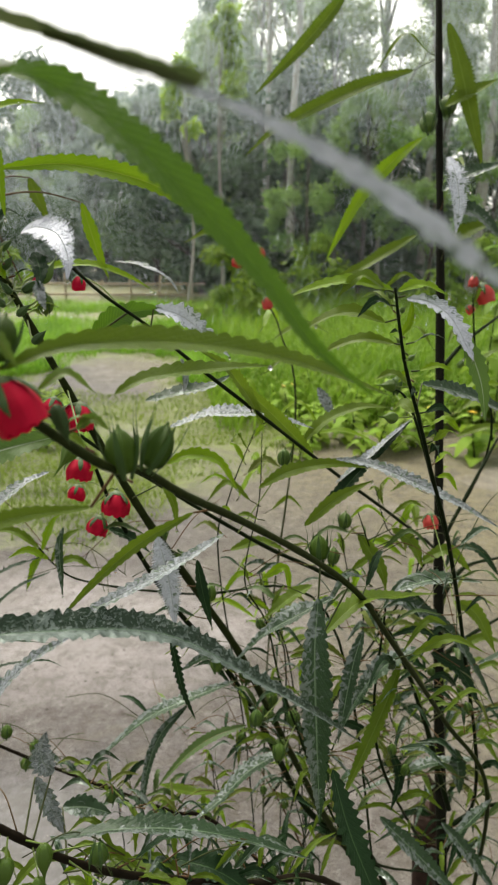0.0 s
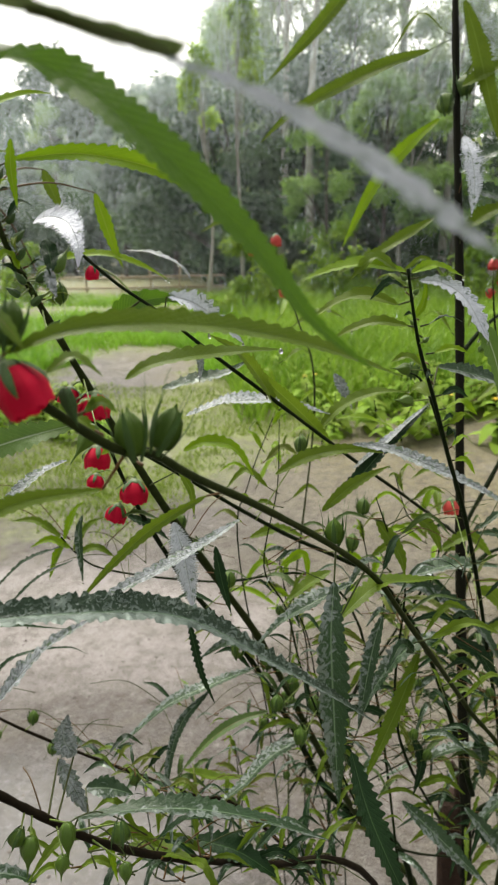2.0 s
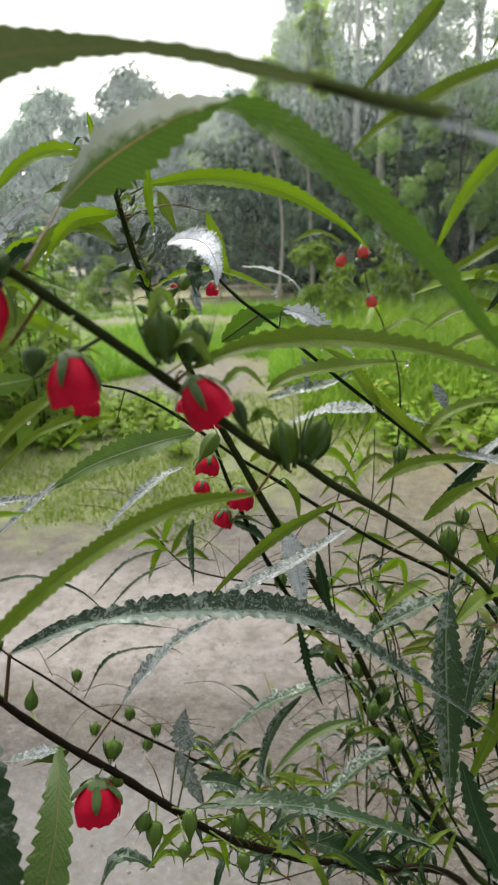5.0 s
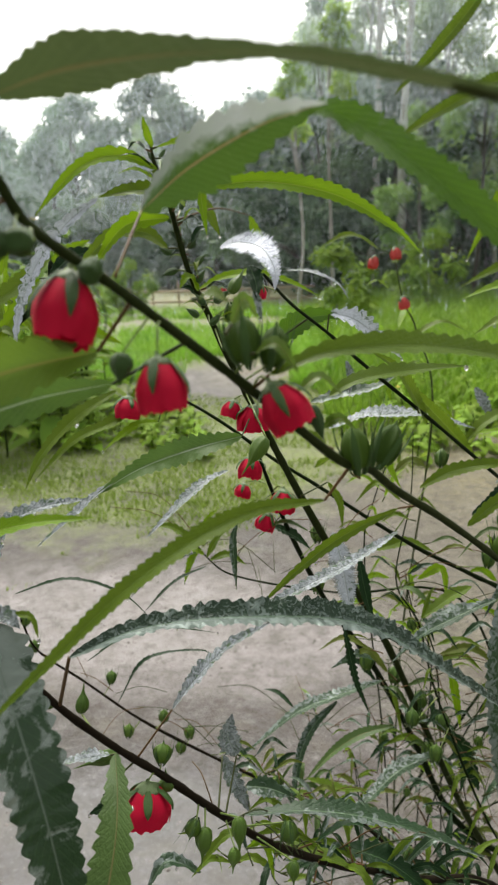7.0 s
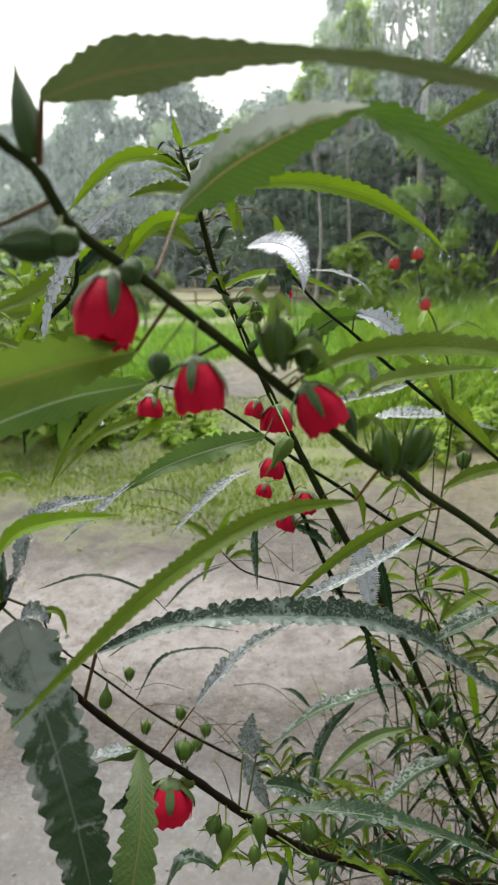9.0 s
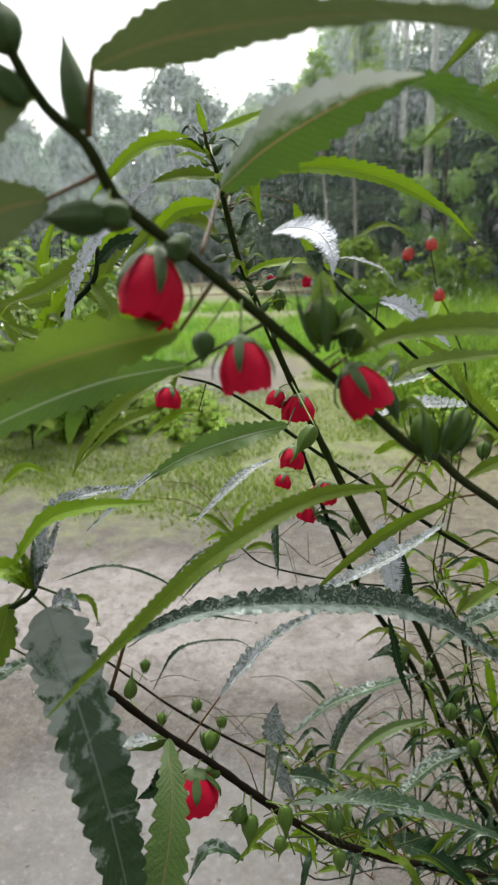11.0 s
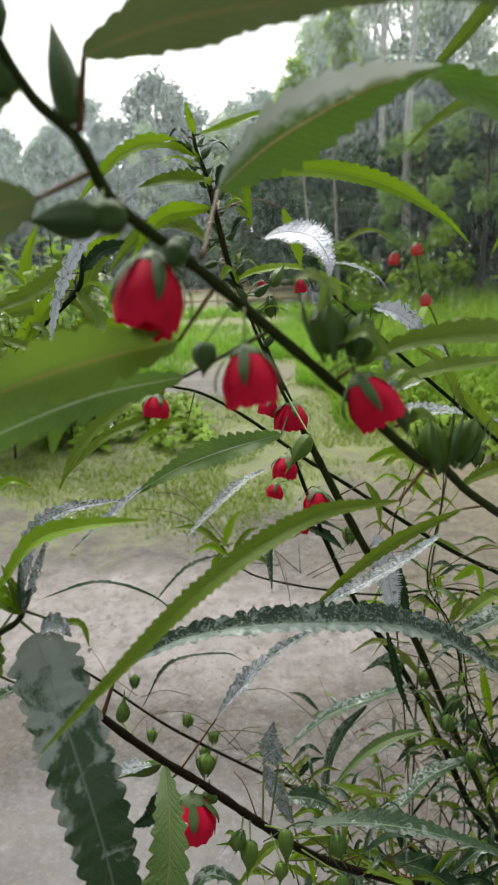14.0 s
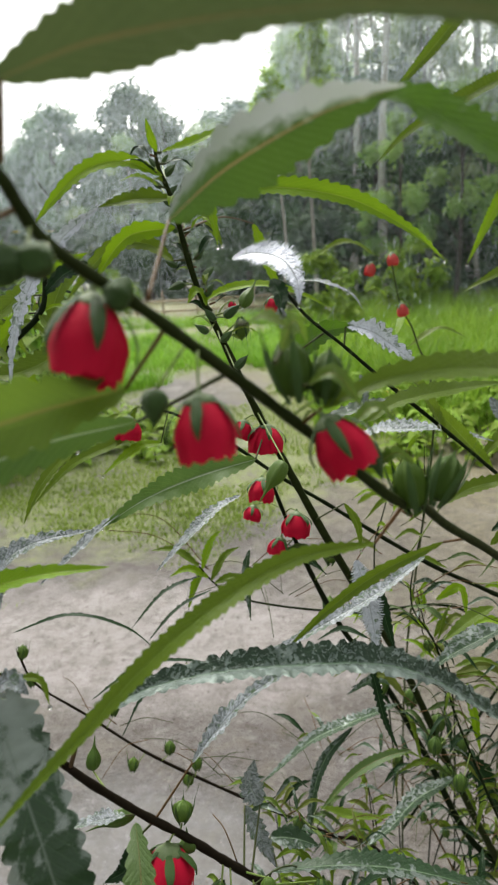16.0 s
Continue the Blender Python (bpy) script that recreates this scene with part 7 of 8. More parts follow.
stalk(near_shrub, (-0.0807, 0.1744, 1.3170), (-0.0709, 0.1747, 1.3234), 0.0003, False, 0.0, "pedicel")
bud(near_shrub, (-0.0715, 0.1747, 1.3215), (0.12, 0.30, 0.95), 0.0138, 0.0098, True, True)
stalk(near_shrub, (-0.1012, 0.1539, 1.3399), (-0.1077, 0.1473, 1.3302), 0.0003, False, 0.0, "pedicel")
bud(near_shrub, (-0.1077, 0.1473, 1.3302), (-0.07, -0.29, -0.95), 0.0089, 0.0074, dark=True)
stalk(near_shrub, (-0.0487, 0.2082, 1.2802), (-0.0456, 0.2078, 1.2787), 0.0003, False, 0.0, "pedicel")
bud(near_shrub, (-0.0456, 0.2078, 1.2787), (-0.17, 0.24, 0.96), 0.0171, 0.0122, True, True)
stalk(near_shrub, (-0.0459, 0.2150, 1.2782), (-0.0386, 0.2118, 1.2799), 0.0003, False, 0.0, "pedicel")
bud(near_shrub, (-0.0386, 0.2118, 1.2799), (0.38, 0.33, 0.87), 0.0173, 0.0119, True, True)
stalk(near_shrub, (-0.1240, 0.1302, 1.3658), (-0.1198, 0.1178, 1.3585), 0.0003, False, 0.0, "pedicel")
bud(near_shrub, (-0.1198, 0.1178, 1.3585), (-0.98, -0.21, 0.01), 0.0150, 0.0090, dark=True)
stalk(near_shrub, (-0.1223, 0.1324, 1.3625), (-0.1153, 0.1199, 1.3589), 0.0003, False, 0.0, "pedicel")
bud(near_shrub, (-0.1153, 0.1199, 1.3589), (-0.98, -0.22, -0.02), 0.0101, 0.0078, dark=True)
bud(near_shrub, (-0.1268, 0.1240, 1.3773), (-0.21, 0.23, 0.95), 0.0231, 0.0075, dark=True)
stalk(near_shrub, (-0.1329, 0.1180, 1.3832), (-0.1344, 0.1149, 1.3813), 0.0003, False, 0.0, "pedicel")
bud(near_shrub, (-0.1344, 0.1149, 1.3813), (-0.75, 0.02, 0.67), 0.0155, 0.0092, dark=True)
bud(near_shrub, (-0.1347, 0.1123, 1.3907), (-0.42, 0.17, 0.89), 0.0138, 0.0094, dark=True)
stalk(near_shrub, (-0.1121, 0.1426, 1.3518), (-0.1090, 0.1401, 1.3506), 0.0003, False, 0.0, "pedicel")
bud(near_shrub, (-0.1090, 0.1401, 1.3506), (-0.91, -0.08, 0.41), 0.0072, 0.0086, dark=True)
stalk(near_shrub, (-0.0666, 0.1880, 1.3006), (-0.0605, 0.1852, 1.3075), 0.0003, False, 0.0, "pedicel")
bud(near_shrub, (-0.0605, 0.1852, 1.3075), (0.35, -0.19, -0.92), 0.0127, 0.0054, dark=True)
stalk(mid_shrub, (-0.1275, 0.4175, 1.2649), (-0.1043, 0.3605, 1.2482), 0.00045, False, 0.0, "pedicel")
bud(mid_shrub, (-0.1043, 0.3605, 1.2482), (-0.52, -0.34, -0.78), 0.0276, 0.0117)
stalk(near_shrub, (0.0358, 0.3489, 1.1771), (0.0355, 0.3524, 1.1780), 0.0003, False, 0.0, "pedicel")
bud(near_shrub, (0.0355, 0.3524, 1.1780), (-0.02, 0.28, 0.96), 0.0160, 0.0126, True, True)
stalk(low_shrub, (-0.1271, 0.2840, 1.0381), (-0.1122, 0.2743, 1.0465), 0.00045, False, 0.0, "pedicel")
bud(low_shrub, (-0.1122, 0.2743, 1.0465), (0.03, -0.27, -0.96), 0.0243, 0.0097)
stalk(low_shrub, (-0.1337, 0.2804, 1.0469), (-0.1311, 0.2689, 1.0418), 0.00045, False, 0.0, "pedicel")
bud(low_shrub, (-0.1311, 0.2689, 1.0418), (-0.07, -0.29, -0.95), 0.0227, 0.0110)
stalk(low_shrub, (-0.1236, 0.2859, 1.0332), (-0.1143, 0.2690, 1.0295), 0.00045, False, 0.0, "pedicel")
bud(low_shrub, (-0.1143, 0.2690, 1.0295), (-0.07, -0.29, -0.95), 0.0146, 0.0084)
stalk(low_shrub, (-0.1367, 0.2788, 1.0508), (-0.1360, 0.2691, 1.0463), 0.00045, False, 0.0, "pedicel")
bud(low_shrub, (-0.1360, 0.2691, 1.0463), (-0.41, -0.33, -0.85), 0.0110, 0.0097, True)
stalk(low_shrub, (-0.1160, 0.2900, 1.0232), (-0.0843, 0.2793, 1.0426), 0.00045, False, 0.0, "pedicel")
bud(low_shrub, (-0.0843, 0.2793, 1.0426), (0.03, -0.27, -0.96), 0.0136, 0.0110, True)
stalk(low_shrub, (-0.1077, 0.2946, 1.0130), (-0.0814, 0.2736, 1.0207), 0.00045, False, 0.0, "pedicel")
bud(low_shrub, (-0.0814, 0.2736, 1.0207), (0.03, -0.27, -0.96), 0.0162, 0.0084)
stalk(low_shrub, (-0.1558, 0.2686, 1.0766), (-0.1559, 0.2741, 1.0790), 0.00045, False, 0.0, "pedicel")
bud(low_shrub, (-0.1559, 0.2741, 1.0790), (0.07, 0.29, 0.95), 0.0117, 0.0117, True)
stalk(low_shrub, (-0.1485, 0.2724, 1.0672), (-0.1523, 0.2704, 1.0633), 0.00045, False, 0.0, "pedicel")
bud(low_shrub, (-0.1523, 0.2704, 1.0633), (-0.12, 0.25, 0.96), 0.0130, 0.0104)
stalk(low_shrub, (-0.1694, 0.2623, 1.0918), (-0.1798, 0.2709, 1.0860), 0.00045, False, 0.0, "pedicel")
bud(low_shrub, (-0.1798, 0.2709, 1.0860), (-0.91, -0.28, -0.29), 0.0275, 0.0091)
stalk(low_shrub, (-0.1842, 0.2534, 1.1123), (-0.2010, 0.2727, 1.1084), 0.00045, False, 0.0, "pedicel")
bud(low_shrub, (-0.2010, 0.2727, 1.1084), (0.07, 0.29, 0.95), 0.0178, 0.0084)
stalk(low_shrub, (-0.1887, 0.2504, 1.1195), (-0.2154, 0.2710, 1.1135), 0.00045, False, 0.0, "pedicel")
bud(low_shrub, (-0.2154, 0.2710, 1.1135), (-0.90, -0.08, 0.42), 0.0162, 0.0078)
stalk(low_shrub, (-0.3386, 0.5821, 0.8768), (-0.3310, 0.5875, 0.8896), 0.00045, False, 0.0, "pedicel")
bud(low_shrub, (-0.3301, 0.5857, 0.8909), (0.02, 0.28, 0.96), 0.0156, 0.0131, True)
stalk(low_shrub, (-0.2837, 0.5940, 0.8285), (-0.2753, 0.5979, 0.8349), 0.00045, False, 0.0, "pedicel")
bud(low_shrub, (-0.2749, 0.5969, 0.8357), (0.02, 0.28, 0.96), 0.0159, 0.0133, True)
stalk(low_shrub, (-0.2491, 0.6006, 0.8046), (-0.2471, 0.6033, 0.8108), 0.00045, False, 0.0, "pedicel")
bud(low_shrub, (-0.2468, 0.6025, 0.8116), (0.02, 0.28, 0.96), 0.0160, 0.0134, True)
stalk(low_shrub, (-0.4054, 0.5489, 0.9798), (-0.4045, 0.5498, 0.9820), 0.00045, False, 0.0, "pedicel")
bud(low_shrub, (-0.4040, 0.5490, 0.9825), (0.02, 0.28, 0.96), 0.0147, 0.0123, True)
stalk(low_shrub, (-0.4018, 0.5625, 0.9428), (-0.4061, 0.5610, 0.9411), 0.00045, False, 0.0, "pedicel")
bud(low_shrub, (-0.4065, 0.5617, 0.9406), (0.02, 0.28, 0.96), 0.0152, 0.0127, True)
stalk(low_shrub, (-0.3018, 0.5944, 0.8381), (-0.3155, 0.5860, 0.8192), 0.00045, False, 0.0, "pedicel")
bud(low_shrub, (-0.3168, 0.5885, 0.8170), (0.02, 0.28, 0.96), 0.0160, 0.0134, True)
stalk(low_shrub, (-0.2499, 0.6028, 0.8027), (-0.2573, 0.5989, 0.7930), 0.00045, False, 0.0, "pedicel")
bud(low_shrub, (-0.2578, 0.6002, 0.7918), (0.02, 0.28, 0.96), 0.0161, 0.0135, True)
stalk(mid_shrub, (-0.0426, 0.6142, 0.9328), (-0.0426, 0.5914, 0.9310), 0.00045, False, 0.0, "pedicel")
bud(mid_shrub, (-0.0427, 0.5963, 0.9276), (0.07, 0.29, 0.95), 0.0204, 0.0168, True)
stalk(mid_shrub, (0.0019, 0.5996, 0.9046), (-0.0128, 0.6058, 0.9070), 0.00045, False, 0.0, "pedicel")
bud(mid_shrub, (-0.0128, 0.6048, 0.9077), (0.07, 0.29, 0.95), 0.0206, 0.0169, True)
stalk(mid_shrub, (0.0153, 0.6163, 0.8633), (0.0095, 0.6080, 0.8580), 0.00045, False, 0.0, "pedicel")
bud(mid_shrub, (0.0096, 0.6093, 0.8570), (0.07, 0.29, 0.95), 0.0210, 0.0173, True)
stalk(mid_shrub, (0.0220, 0.6229, 0.8433), (0.0403, 0.6147, 0.8459), 0.00045, False, 0.0, "pedicel")
bud(mid_shrub, (0.0404, 0.6154, 0.8454), (0.07, 0.29, 0.95), 0.0210, 0.0173, True)
stalk(mid_shrub, (0.0151, 0.6141, 0.8649), (0.0150, 0.6112, 0.8743), 0.00045, False, 0.0, "pedicel")
bud(mid_shrub, (0.0150, 0.6104, 0.8750), (0.07, 0.29, 0.95), 0.0208, 0.0171, True)
stalk(mid_shrub, (0.0290, 0.6327, 0.8211), (0.0264, 0.6091, 0.8115), 0.00045, False, 0.0, "pedicel")
bud(mid_shrub, (0.0267, 0.6123, 0.8088), (0.07, 0.29, 0.95), 0.0213, 0.0175, True)
stalk(mid_shrub, (-0.0709, 0.5663, 1.0053), (-0.0487, 0.5708, 1.0247), 0.00045, False, 0.0, "pedicel")
bud(mid_shrub, (-0.0484, 0.5640, 1.0285), (0.07, 0.29, 0.95), 0.0187, 0.0154, True)
stalk(mid_shrub, (-0.1004, 0.5114, 1.0972), (-0.0887, 0.5334, 1.1024), 0.00045, False, 0.0, "pedicel")
bud(mid_shrub, (-0.0881, 0.5278, 1.1049), (0.07, 0.29, 0.95), 0.0174, 0.0143, True)
stalk(mid_shrub, (0.0473, 0.6227, 1.0402), (0.0724, 0.5926, 1.0563), 0.00045, False, 0.0, "pedicel")
bud(mid_shrub, (0.0724, 0.5925, 1.0564), (0.07, 0.29, 0.95), 0.0186, 0.0142, True)
stalk(mid_shrub, (-0.0198, 0.5383, 1.1116), (0.0202, 0.5565, 1.1695), 0.00045, False, 0.0, "pedicel")
bud(mid_shrub, (0.0202, 0.5565, 1.1695), (0.07, 0.29, 0.95), 0.0170, 0.0130, True)
stalk(mid_shrub, (-0.0806, 0.5552, 1.0275), (-0.0931, 0.5766, 1.0271), 0.00045, False, 0.0, "pedicel")
bud(mid_shrub, (-0.0927, 0.5725, 1.0294), (0.07, 0.29, 0.95), 0.0192, 0.0147, True)
stalk(right_shrub, (0.0278, 0.5642, 0.9246), (-0.0005, 0.5050, 0.9353), 0.00045, False, 0.0, "pedicel")
bud(right_shrub, (-0.0005, 0.5050, 0.9353), (0.08, 0.28, 0.96), 0.0166, 0.0135, True)
stalk(right_shrub, (0.0395, 0.5570, 0.8955), (0.0207, 0.4970, 0.9056), 0.00045, False, 0.0, "pedicel")
bud(right_shrub, (0.0207, 0.4970, 0.9056), (0.08, 0.28, 0.96), 0.0166, 0.0135, True)
stalk(right_shrub, (0.0938, 0.5351, 1.1134), (0.0771, 0.5578, 1.1101), 0.00045, False, 0.0, "pedicel")
bud(right_shrub, (0.0771, 0.5578, 1.1101), (0.08, 0.28, 0.96), 0.0166, 0.0135, True)
stalk(right_shrub, (0.1187, 0.4912, 1.2284), (0.1218, 0.5938, 1.2299), 0.00045, False, 0.0, "pedicel")
bud(right_shrub, (0.1218, 0.5938, 1.2299), (0.08, 0.28, 0.96), 0.0166, 0.0135, True)
stalk(main_shrub, (0.2481, 1.0332, 1.5167), (0.2302, 1.0255, 1.5234), 0.00045, False, 0.0, "pedicel")
bud(main_shrub, (0.2302, 1.0255, 1.5234), (-0.02, 0.28, 0.96), 0.0305, 0.0257, True)
stalk(main_shrub, (0.2478, 1.0427, 1.5449), (0.2579, 1.0331, 1.5468), 0.00045, False, 0.0, "pedicel")
bud(main_shrub, (0.2579, 1.0331, 1.5468), (-0.02, 0.28, 0.96), 0.0305, 0.0257, True)
stalk(main_shrub, (0.2500, 0.9956, 1.4047), (0.2162, 0.9871, 1.3922), 0.00045, False, 0.0, "pedicel")
bud(main_shrub, (0.2162, 0.9871, 1.3922), (-0.02, 0.28, 0.96), 0.0305, 0.0257, True)
stalk(mid_shrub, (-0.1552, 0.3686, 1.3705), (-0.1629, 0.3845, 1.3762), 0.00045, False, 0.0, "pedicel")
bud(mid_shrub, (-0.1629, 0.3845, 1.3762), (-0.46, 0.15, 0.87), 0.0084, 0.0039, dark=True)
stalk(mid_shrub, (-0.1555, 0.3673, 1.3734), (-0.1577, 0.3878, 1.3837), 0.00045, False, 0.0, "pedicel")
bud(mid_shrub, (-0.1577, 0.3878, 1.3837), (0.34, 0.33, 0.88), 0.0091, 0.0039, dark=True)
stalk(mid_shrub, (-0.1535, 0.3730, 1.3581), (-0.1530, 0.3823, 1.3610), 0.00045, False, 0.0, "pedicel")
bud(mid_shrub, (-0.1530, 0.3823, 1.3610), (0.62, 0.34, 0.70), 0.0091, 0.0046, dark=True)
stalk(mid_shrub, (-0.1535, 0.3730, 1.3581), (-0.1624, 0.3794, 1.3579), 0.00045, False, 0.0, "pedicel")
bud(mid_shrub, (-0.1624, 0.3794, 1.3579), (-0.87, -0.05, 0.49), 0.0099, 0.0046, dark=True)
stalk(mid_shrub, (-0.1499, 0.3794, 1.3406), (-0.1474, 0.3777, 1.3409), 0.00045, False, 0.0, "pedicel")
bud(mid_shrub, (-0.1474, 0.3777, 1.3409), (0.52, 0.34, 0.78), 0.0099, 0.0053, dark=True)
stalk(mid_shrub, (-0.1517, 0.3766, 1.3479), (-0.1587, 0.3775, 1.3485), 0.00045, False, 0.0, "pedicel")
bud(mid_shrub, (-0.1587, 0.3775, 1.3485), (-0.92, -0.28, -0.28), 0.0114, 0.0053, dark=True)
stalk(mid_shrub, (-0.1464, 0.3842, 1.3291), (-0.1369, 0.3766, 1.3289), 0.00045, False, 0.0, "pedicel")
bud(mid_shrub, (-0.1369, 0.3766, 1.3289), (0.77, 0.33, 0.55), 0.0129, 0.0066, dark=True)
stalk(mid_shrub, (-0.1450, 0.3860, 1.3250), (-0.1458, 0.3723, 1.3209), 0.00045, False, 0.0, "pedicel")
bud(mid_shrub, (-0.1458, 0.3723, 1.3209), (-0.84, -0.03, 0.54), 0.0099, 0.0053, dark=True)
stalk(mid_shrub, (-0.1564, 0.3607, 1.3869), (-0.1710, 0.3899, 1.4014), 0.00045, False, 0.0, "pedicel")
bud(mid_shrub, (-0.1710, 0.3899, 1.4014), (-0.76, 0.02, 0.65), 0.0084, 0.0039, dark=True)
stalk(mid_shrub, (-0.1562, 0.3620, 1.3844), (-0.1676, 0.3897, 1.3980), 0.00045, False, 0.0, "pedicel")
bud(mid_shrub, (-0.1676, 0.3897, 1.3980), (0.73, 0.33, 0.60), 0.0084, 0.0039, dark=True)
stalk(mid_shrub, (-0.1582, 0.3551, 1.3975), (-0.1741, 0.3926, 1.4131), 0.00045, False, 0.0, "pedicel")
bud(mid_shrub, (-0.1741, 0.3926, 1.4131), (-0.57, 0.11, 0.82), 0.0076, 0.0033, dark=True)
stalk(mid_shrub, (-0.1582, 0.3551, 1.3975), (-0.1707, 0.3938, 1.4147), 0.00045, False, 0.0, "pedicel")
bud(mid_shrub, (-0.1707, 0.3938, 1.4147), (0.52, 0.34, 0.78), 0.0076, 0.0033, dark=True)
stalk(mid_shrub, (-0.1410, 0.3921, 1.3120), (-0.1311, 0.3697, 1.3005), 0.00045, False, 0.0, "pedicel")
bud(mid_shrub, (-0.1311, 0.3697, 1.3005), (0.67, 0.34, 0.66), 0.0114, 0.0059, dark=True)
stalk(mid_shrub, (-0.1464, 0.3842, 1.3291), (-0.1269, 0.3801, 1.3336), 0.00045, False, 0.0, "pedicel")
bud(mid_shrub, (-0.1269, 0.3801, 1.3336), (0.45, 0.34, 0.83), 0.0190, 0.0085)
# dark leaves among these stand in for the shade inside the shrubs
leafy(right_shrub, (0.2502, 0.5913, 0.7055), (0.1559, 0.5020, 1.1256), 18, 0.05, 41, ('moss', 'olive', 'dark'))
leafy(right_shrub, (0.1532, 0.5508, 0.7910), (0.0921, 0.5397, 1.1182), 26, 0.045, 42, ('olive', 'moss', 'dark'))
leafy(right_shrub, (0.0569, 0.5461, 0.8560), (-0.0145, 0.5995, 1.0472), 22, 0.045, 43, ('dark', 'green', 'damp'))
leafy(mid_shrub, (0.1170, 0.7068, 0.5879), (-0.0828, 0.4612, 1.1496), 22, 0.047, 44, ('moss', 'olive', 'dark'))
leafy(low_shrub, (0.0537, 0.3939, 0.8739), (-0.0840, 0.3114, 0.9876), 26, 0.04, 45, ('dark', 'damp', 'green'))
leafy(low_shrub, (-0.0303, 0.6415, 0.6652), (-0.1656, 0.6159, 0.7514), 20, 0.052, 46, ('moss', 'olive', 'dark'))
leafy(main_shrub, (0.2573, 0.7177, 0.5661), (0.2525, 0.8660, 1.0065), 26, 0.08, 47, ('green', 'dark', 'olive'))
blade(side_shrub, "lime", 0.0149, (0.14, -0.93, 0.34), (-0.3447, 0.5472, 1.3205), (-0.3696, 0.5360, 1.3017), (-0.3990, 0.5165, 1.2581))
blade(side_shrub, "green", 0.0149, (0.18, -0.87, 0.45), (-0.3447, 0.5472, 1.3205), (-0.3901, 0.5345, 1.3125), (-0.4356, 0.5239, 1.3119))
blade(side_shrub, "lime", 0.0149, (0.05, -0.96, 0.26), (-0.3544, 0.5393, 1.3010), (-0.3756, 0.5478, 1.3467), (-0.3664, 0.5630, 1.3911))
blade(side_shrub, "green", 0.0136, (0.14, -0.92, 0.35), (-0.3171, 0.5035, 1.3318), (-0.2988, 0.5115, 1.3447), (-0.2761, 0.5231, 1.3665))
blade(side_shrub, "green", 0.0124, (0.07, -0.94, 0.33), (-0.2814, 0.4562, 1.3244), (-0.2755, 0.4635, 1.3449), (-0.2614, 0.4751, 1.3733))
blade(side_shrub, "lime", 0.0149, (0.26, -0.81, 0.53), (-0.3342, 0.5437, 1.3002), (-0.3089, 0.5492, 1.2991), (-0.2681, 0.5536, 1.2825))
blade(side_shrub, "green", 0.0149, (0.71, -0.54, 0.46), (-0.3890, 0.5201, 1.2627), (-0.4048, 0.5255, 1.2932), (-0.4259, 0.5326, 1.3339))
blade(side_shrub, "lime", 0.0136, (0.71, -0.59, 0.39), (-0.3348, 0.4890, 1.2960), (-0.3205, 0.4867, 1.2772), (-0.3152, 0.4785, 1.2451))
leafy(side_shrub, (-0.4073, 0.4492, 1.2170), (-0.2983, 0.4525, 1.3251), 16, 0.07, 51, ('lime', 'green', 'dark'))
blade(side_shrub, "lime", 0.0090, (0.01, -0.61, 0.79), (-0.3501, 0.3999, 1.1864), (-0.3335, 0.4072, 1.1981), (-0.3166, 0.4096, 1.1932))
stalk(mid_shrub, (-0.2365, 0.5076, 1.2501), (-0.2397, 0.5083, 1.2515), 0.0005)
blade(mid_shrub, "green", 0.0114, (-0.14, -0.74, 0.66), (-0.2397, 0.5083, 1.2515), (-0.2534, 0.4979, 1.2265), (-0.2908, 0.4843, 1.2095), (-0.3231, 0.4678, 1.1783))
wisps(right_shrub, (0.2430, 0.5840, 0.7528), (0.1502, 0.4834, 1.1339), 16, 0.1, 61)
wisps(right_shrub, (0.1532, 0.5508, 0.7910), (0.0921, 0.5397, 1.1182), 18, 0.09, 62)
wisps(right_shrub, (0.0803, 0.5342, 0.8124), (-0.0145, 0.5995, 1.0472), 18, 0.09, 63)
wisps(mid_shrub, (0.1170, 0.7068, 0.5879), (-0.0828, 0.4612, 1.1496), 16, 0.093, 64)
wisps(low_shrub, (0.0537, 0.3939, 0.8739), (-0.1337, 0.2804, 1.0469), 16, 0.06, 65)
wisps(low_shrub, (-0.0303, 0.6415, 0.6652), (-0.4014, 0.5618, 0.9433), 18, 0.076, 66)
wisps(main_shrub, (0.2573, 0.7177, 0.5661), (0.2525, 0.8660, 1.0065), 22, 0.12, 67)
wisps(low_shrub, (-0.0830, 0.6609, 0.9822), (-0.2291, 0.6181, 1.0554), 10, 0.1, 68)
blade(side_shrub, "green", 0.0041, (0.74, -0.43, 0.52), (-0.2012, 0.1962, 1.2196), (-0.2050, 0.1976, 1.2309), (-0.2110, 0.2015, 1.2380))
blade(side_shrub, "lime", 0.0056, (0.55, -0.41, 0.73), (-0.2012, 0.1962, 1.2196), (-0.2078, 0.1962, 1.2283), (-0.2166, 0.1987, 1.2326))
blade(side_shrub, "damp", 0.0036, (0.07, -0.93, 0.35), (-0.2012, 0.1962, 1.2196), (-0.2014, 0.1987, 1.2319), (-0.2035, 0.2038, 1.2399))
blade(side_shrub, "silver", 0.0036, (-0.01, -0.93, 0.36), (-0.2012, 0.1962, 1.2196), (-0.1977, 0.1987, 1.2290), (-0.1952, 0.2021, 1.2349))
blade(side_shrub, "lime", 0.0051, (0.17, -0.49, 0.86), (-0.2012, 0.1962, 1.2196), (-0.2094, 0.1947, 1.2245), (-0.2210, 0.1973, 1.2240))
blade(side_shrub, "green", 0.0066, (0.85, -0.48, 0.22), (-0.2012, 0.1962, 1.2196), (-0.2033, 0.1972, 1.2281), (-0.2048, 0.1965, 1.2344))
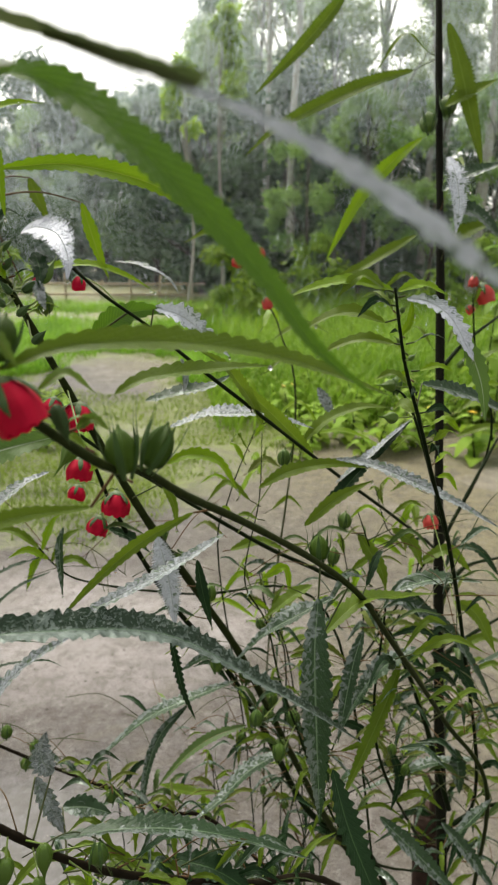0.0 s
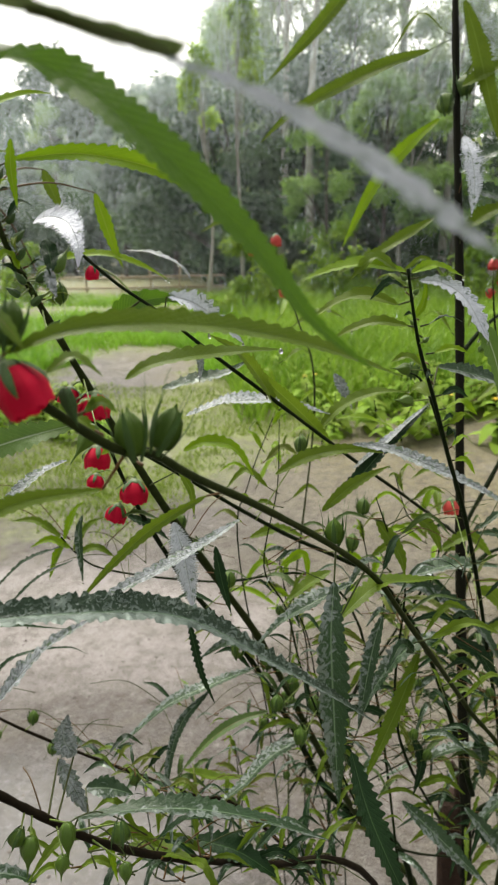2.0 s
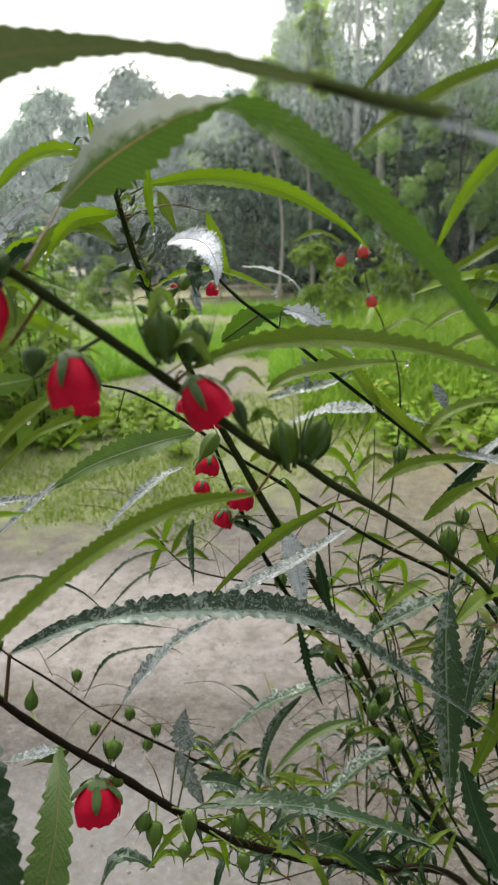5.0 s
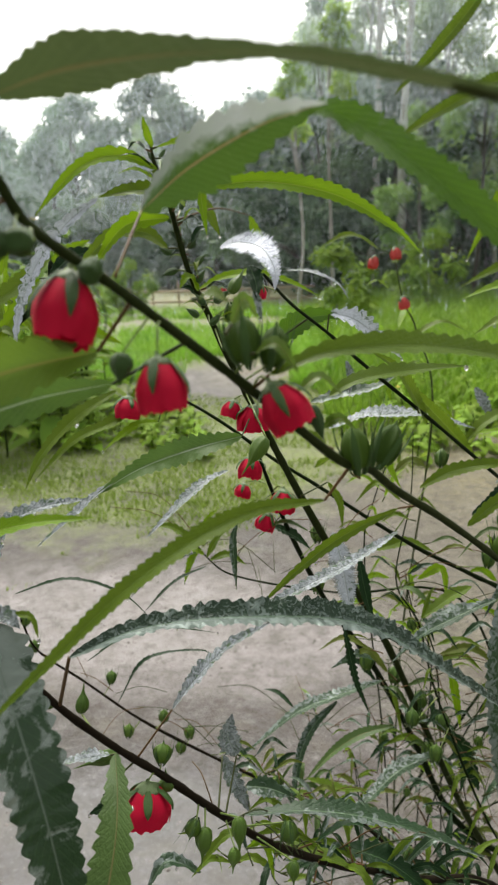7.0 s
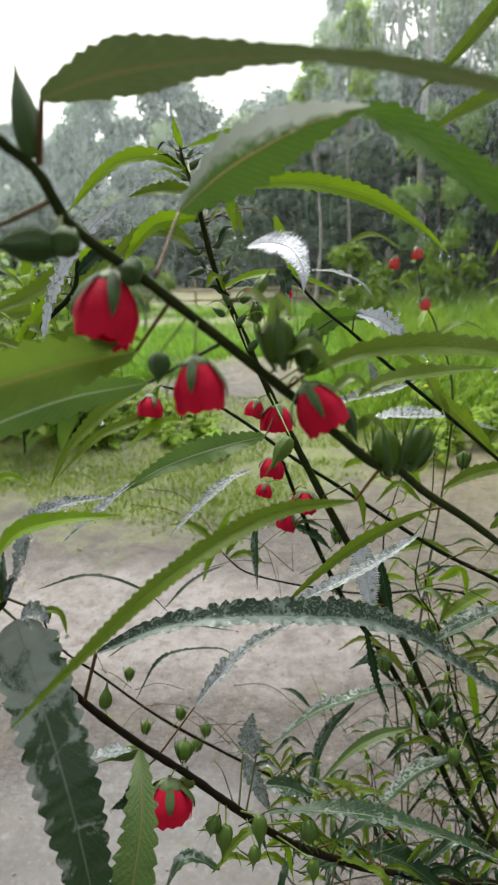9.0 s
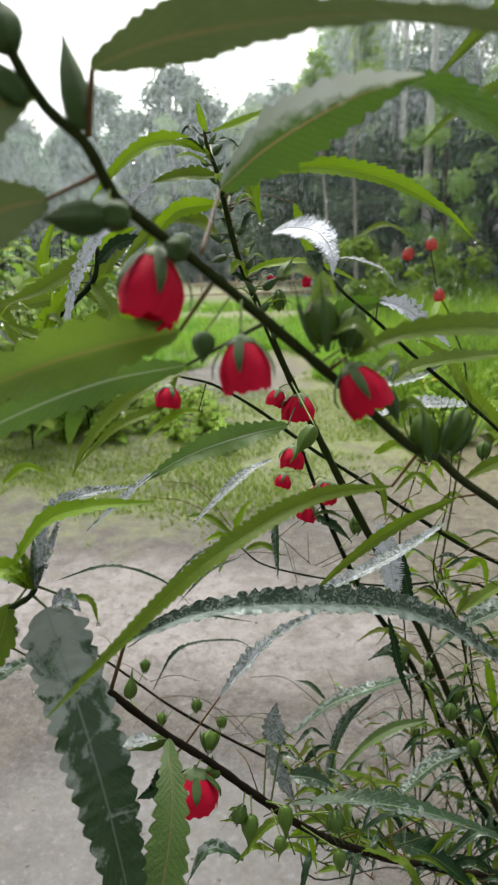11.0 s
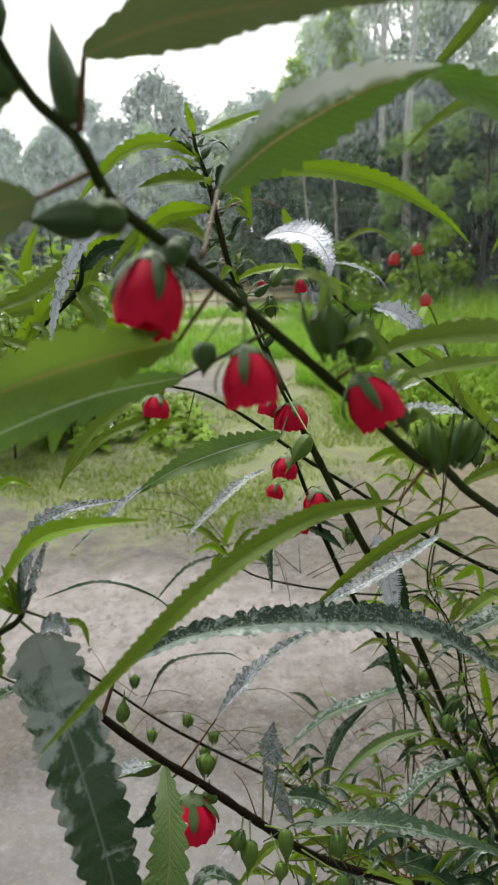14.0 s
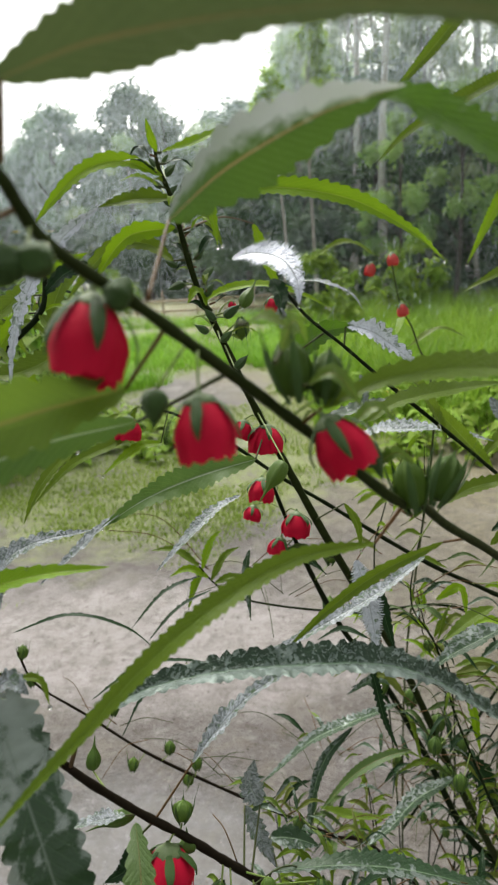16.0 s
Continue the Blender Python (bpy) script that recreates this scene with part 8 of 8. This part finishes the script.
blade(side_shrub, "damp", 0.0041, (-0.10, -0.98, 0.16), (-0.2012, 0.1962, 1.2196), (-0.1988, 0.1977, 1.2263), (-0.1958, 0.1975, 1.2307))
blade(side_shrub, "green", 0.0056, (0.35, -0.48, 0.81), (-0.2012, 0.1962, 1.2196), (-0.2060, 0.1951, 1.2232), (-0.2119, 0.1949, 1.2233))
blade(side_shrub, "silver", 0.0082, (-0.08, -0.58, 0.81), (-0.1938, 0.1950, 1.2131), (-0.1862, 0.1947, 1.2172), (-0.1796, 0.1928, 1.2130))
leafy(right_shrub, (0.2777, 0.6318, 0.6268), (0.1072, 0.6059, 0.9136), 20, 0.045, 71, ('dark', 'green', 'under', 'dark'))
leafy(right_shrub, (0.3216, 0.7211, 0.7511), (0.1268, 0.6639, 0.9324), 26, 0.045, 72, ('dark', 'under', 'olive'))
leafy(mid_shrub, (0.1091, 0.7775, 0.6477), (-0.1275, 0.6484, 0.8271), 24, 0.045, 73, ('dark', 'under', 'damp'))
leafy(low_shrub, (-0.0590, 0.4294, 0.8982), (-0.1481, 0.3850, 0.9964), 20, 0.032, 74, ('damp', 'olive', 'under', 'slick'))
wisps(right_shrub, (0.2911, 0.6399, 0.6535), (0.0942, 0.6223, 0.9716), 26, 0.1, 75)
wisps(mid_shrub, (0.1099, 0.7689, 0.6175), (-0.1540, 0.6431, 0.8356), 20, 0.103, 76)
leafy(mid_shrub, (-0.1612, 0.3477, 1.4133), (-0.1410, 0.3921, 1.3120), 26, 0.020, 81, ('dark', 'green', 'dark', 'lime'))
leafy(right_shrub, (0.0763, 0.3929, 1.3319), (0.1239, 0.4490, 1.1974), 18, 0.026, 82, ('dark', 'green', 'lime'))
leafy(near_shrub, (-0.0918, 0.1476, 1.3485), (-0.0432, 0.2204, 1.2690), 8, 0.018, 83, ('green', 'under'))
stalk(right_shrub, (0.0781, 0.3942, 1.3243), (0.0792, 0.4121, 1.3260), 0.00045, False, 0.0, "pedicel")
bud(right_shrub, (0.0792, 0.4121, 1.3260), (-0.66, 0.19, 0.72), 0.0069, 0.0038)
stalk(right_shrub, (0.0801, 0.3952, 1.3152), (0.0835, 0.4098, 1.3177), 0.00045, False, 0.0, "pedicel")
bud(right_shrub, (0.0835, 0.4098, 1.3177), (0.70, 0.22, 0.68), 0.0069, 0.0038)
stalk(right_shrub, (0.0843, 0.4006, 1.2991), (0.0852, 0.4046, 1.2995), 0.00045, False, 0.0, "pedicel")
bud(right_shrub, (0.0852, 0.4046, 1.2995), (-0.76, 0.16, 0.63), 0.0069, 0.0038)
stalk(right_shrub, (0.0994, 0.4194, 1.2501), (0.0881, 0.4138, 1.2502), 0.0005, False, 0.0, "pedicel")
bud(right_shrub, (0.0881, 0.4138, 1.2502), (-0.97, -0.1, 0.08), 0.0135, 0.0085)
stalk(right_shrub, (0.0970, 0.4248, 1.2684), (0.0865, 0.4196, 1.2697), 0.0005, False, 0.0, "pedicel")
bud(right_shrub, (0.0865, 0.4196, 1.2697), (-0.97, -0.1, 0.08), 0.0135, 0.0085)
stalk(right_shrub, (0.0876, 0.4058, 1.2889), (0.0895, 0.4018, 1.2896), 0.00045, False, 0.0, "pedicel")
bud(right_shrub, (0.0895, 0.4018, 1.2896), (0.74, 0.21, 0.64), 0.0069, 0.0038)
stalk(mid_shrub, (-0.1572, 0.3572, 1.3937), (-0.1680, 0.3870, 1.4073), 0.00045, False, 0.0, "pedicel")
bud(mid_shrub, (-0.1680, 0.3870, 1.4073), (0.67, 0.34, 0.66), 0.0102, 0.0051, dark=True)
stalk(mid_shrub, (-0.1561, 0.3633, 1.3818), (-0.1632, 0.3833, 1.3908), 0.00045, False, 0.0, "pedicel")
bud(mid_shrub, (-0.1632, 0.3833, 1.3908), (-0.75, 0.03, 0.66), 0.0102, 0.0051, dark=True)
stalk(mid_shrub, (-0.1540, 0.3720, 1.3613), (-0.1545, 0.3776, 1.3643), 0.00045, False, 0.0, "pedicel")
bud(mid_shrub, (-0.1545, 0.3776, 1.3643), (-0.71, 0.05, 0.70), 0.0102, 0.0051, dark=True)
stalk(mid_shrub, (-0.1524, 0.3753, 1.3514), (-0.1474, 0.3753, 1.3509), 0.00045, False, 0.0, "pedicel")
bud(mid_shrub, (-0.1474, 0.3753, 1.3509), (0.67, 0.34, 0.66), 0.0102, 0.0051, dark=True)
stalk(mid_shrub, (-0.1476, 0.3825, 1.3330), (-0.1408, 0.3701, 1.3278), 0.00045, False, 0.0, "pedicel")
bud(mid_shrub, (-0.1408, 0.3701, 1.3278), (-0.66, 0.07, 0.74), 0.0102, 0.0051, dark=True)
stalk(mid_shrub, (-0.1437, 0.3879, 1.3208), (-0.1378, 0.3674, 1.3162), 0.00045, False, 0.0, "pedicel")
bud(mid_shrub, (-0.1378, 0.3674, 1.3162), (0.71, 0.33, 0.62), 0.0102, 0.0051, dark=True)
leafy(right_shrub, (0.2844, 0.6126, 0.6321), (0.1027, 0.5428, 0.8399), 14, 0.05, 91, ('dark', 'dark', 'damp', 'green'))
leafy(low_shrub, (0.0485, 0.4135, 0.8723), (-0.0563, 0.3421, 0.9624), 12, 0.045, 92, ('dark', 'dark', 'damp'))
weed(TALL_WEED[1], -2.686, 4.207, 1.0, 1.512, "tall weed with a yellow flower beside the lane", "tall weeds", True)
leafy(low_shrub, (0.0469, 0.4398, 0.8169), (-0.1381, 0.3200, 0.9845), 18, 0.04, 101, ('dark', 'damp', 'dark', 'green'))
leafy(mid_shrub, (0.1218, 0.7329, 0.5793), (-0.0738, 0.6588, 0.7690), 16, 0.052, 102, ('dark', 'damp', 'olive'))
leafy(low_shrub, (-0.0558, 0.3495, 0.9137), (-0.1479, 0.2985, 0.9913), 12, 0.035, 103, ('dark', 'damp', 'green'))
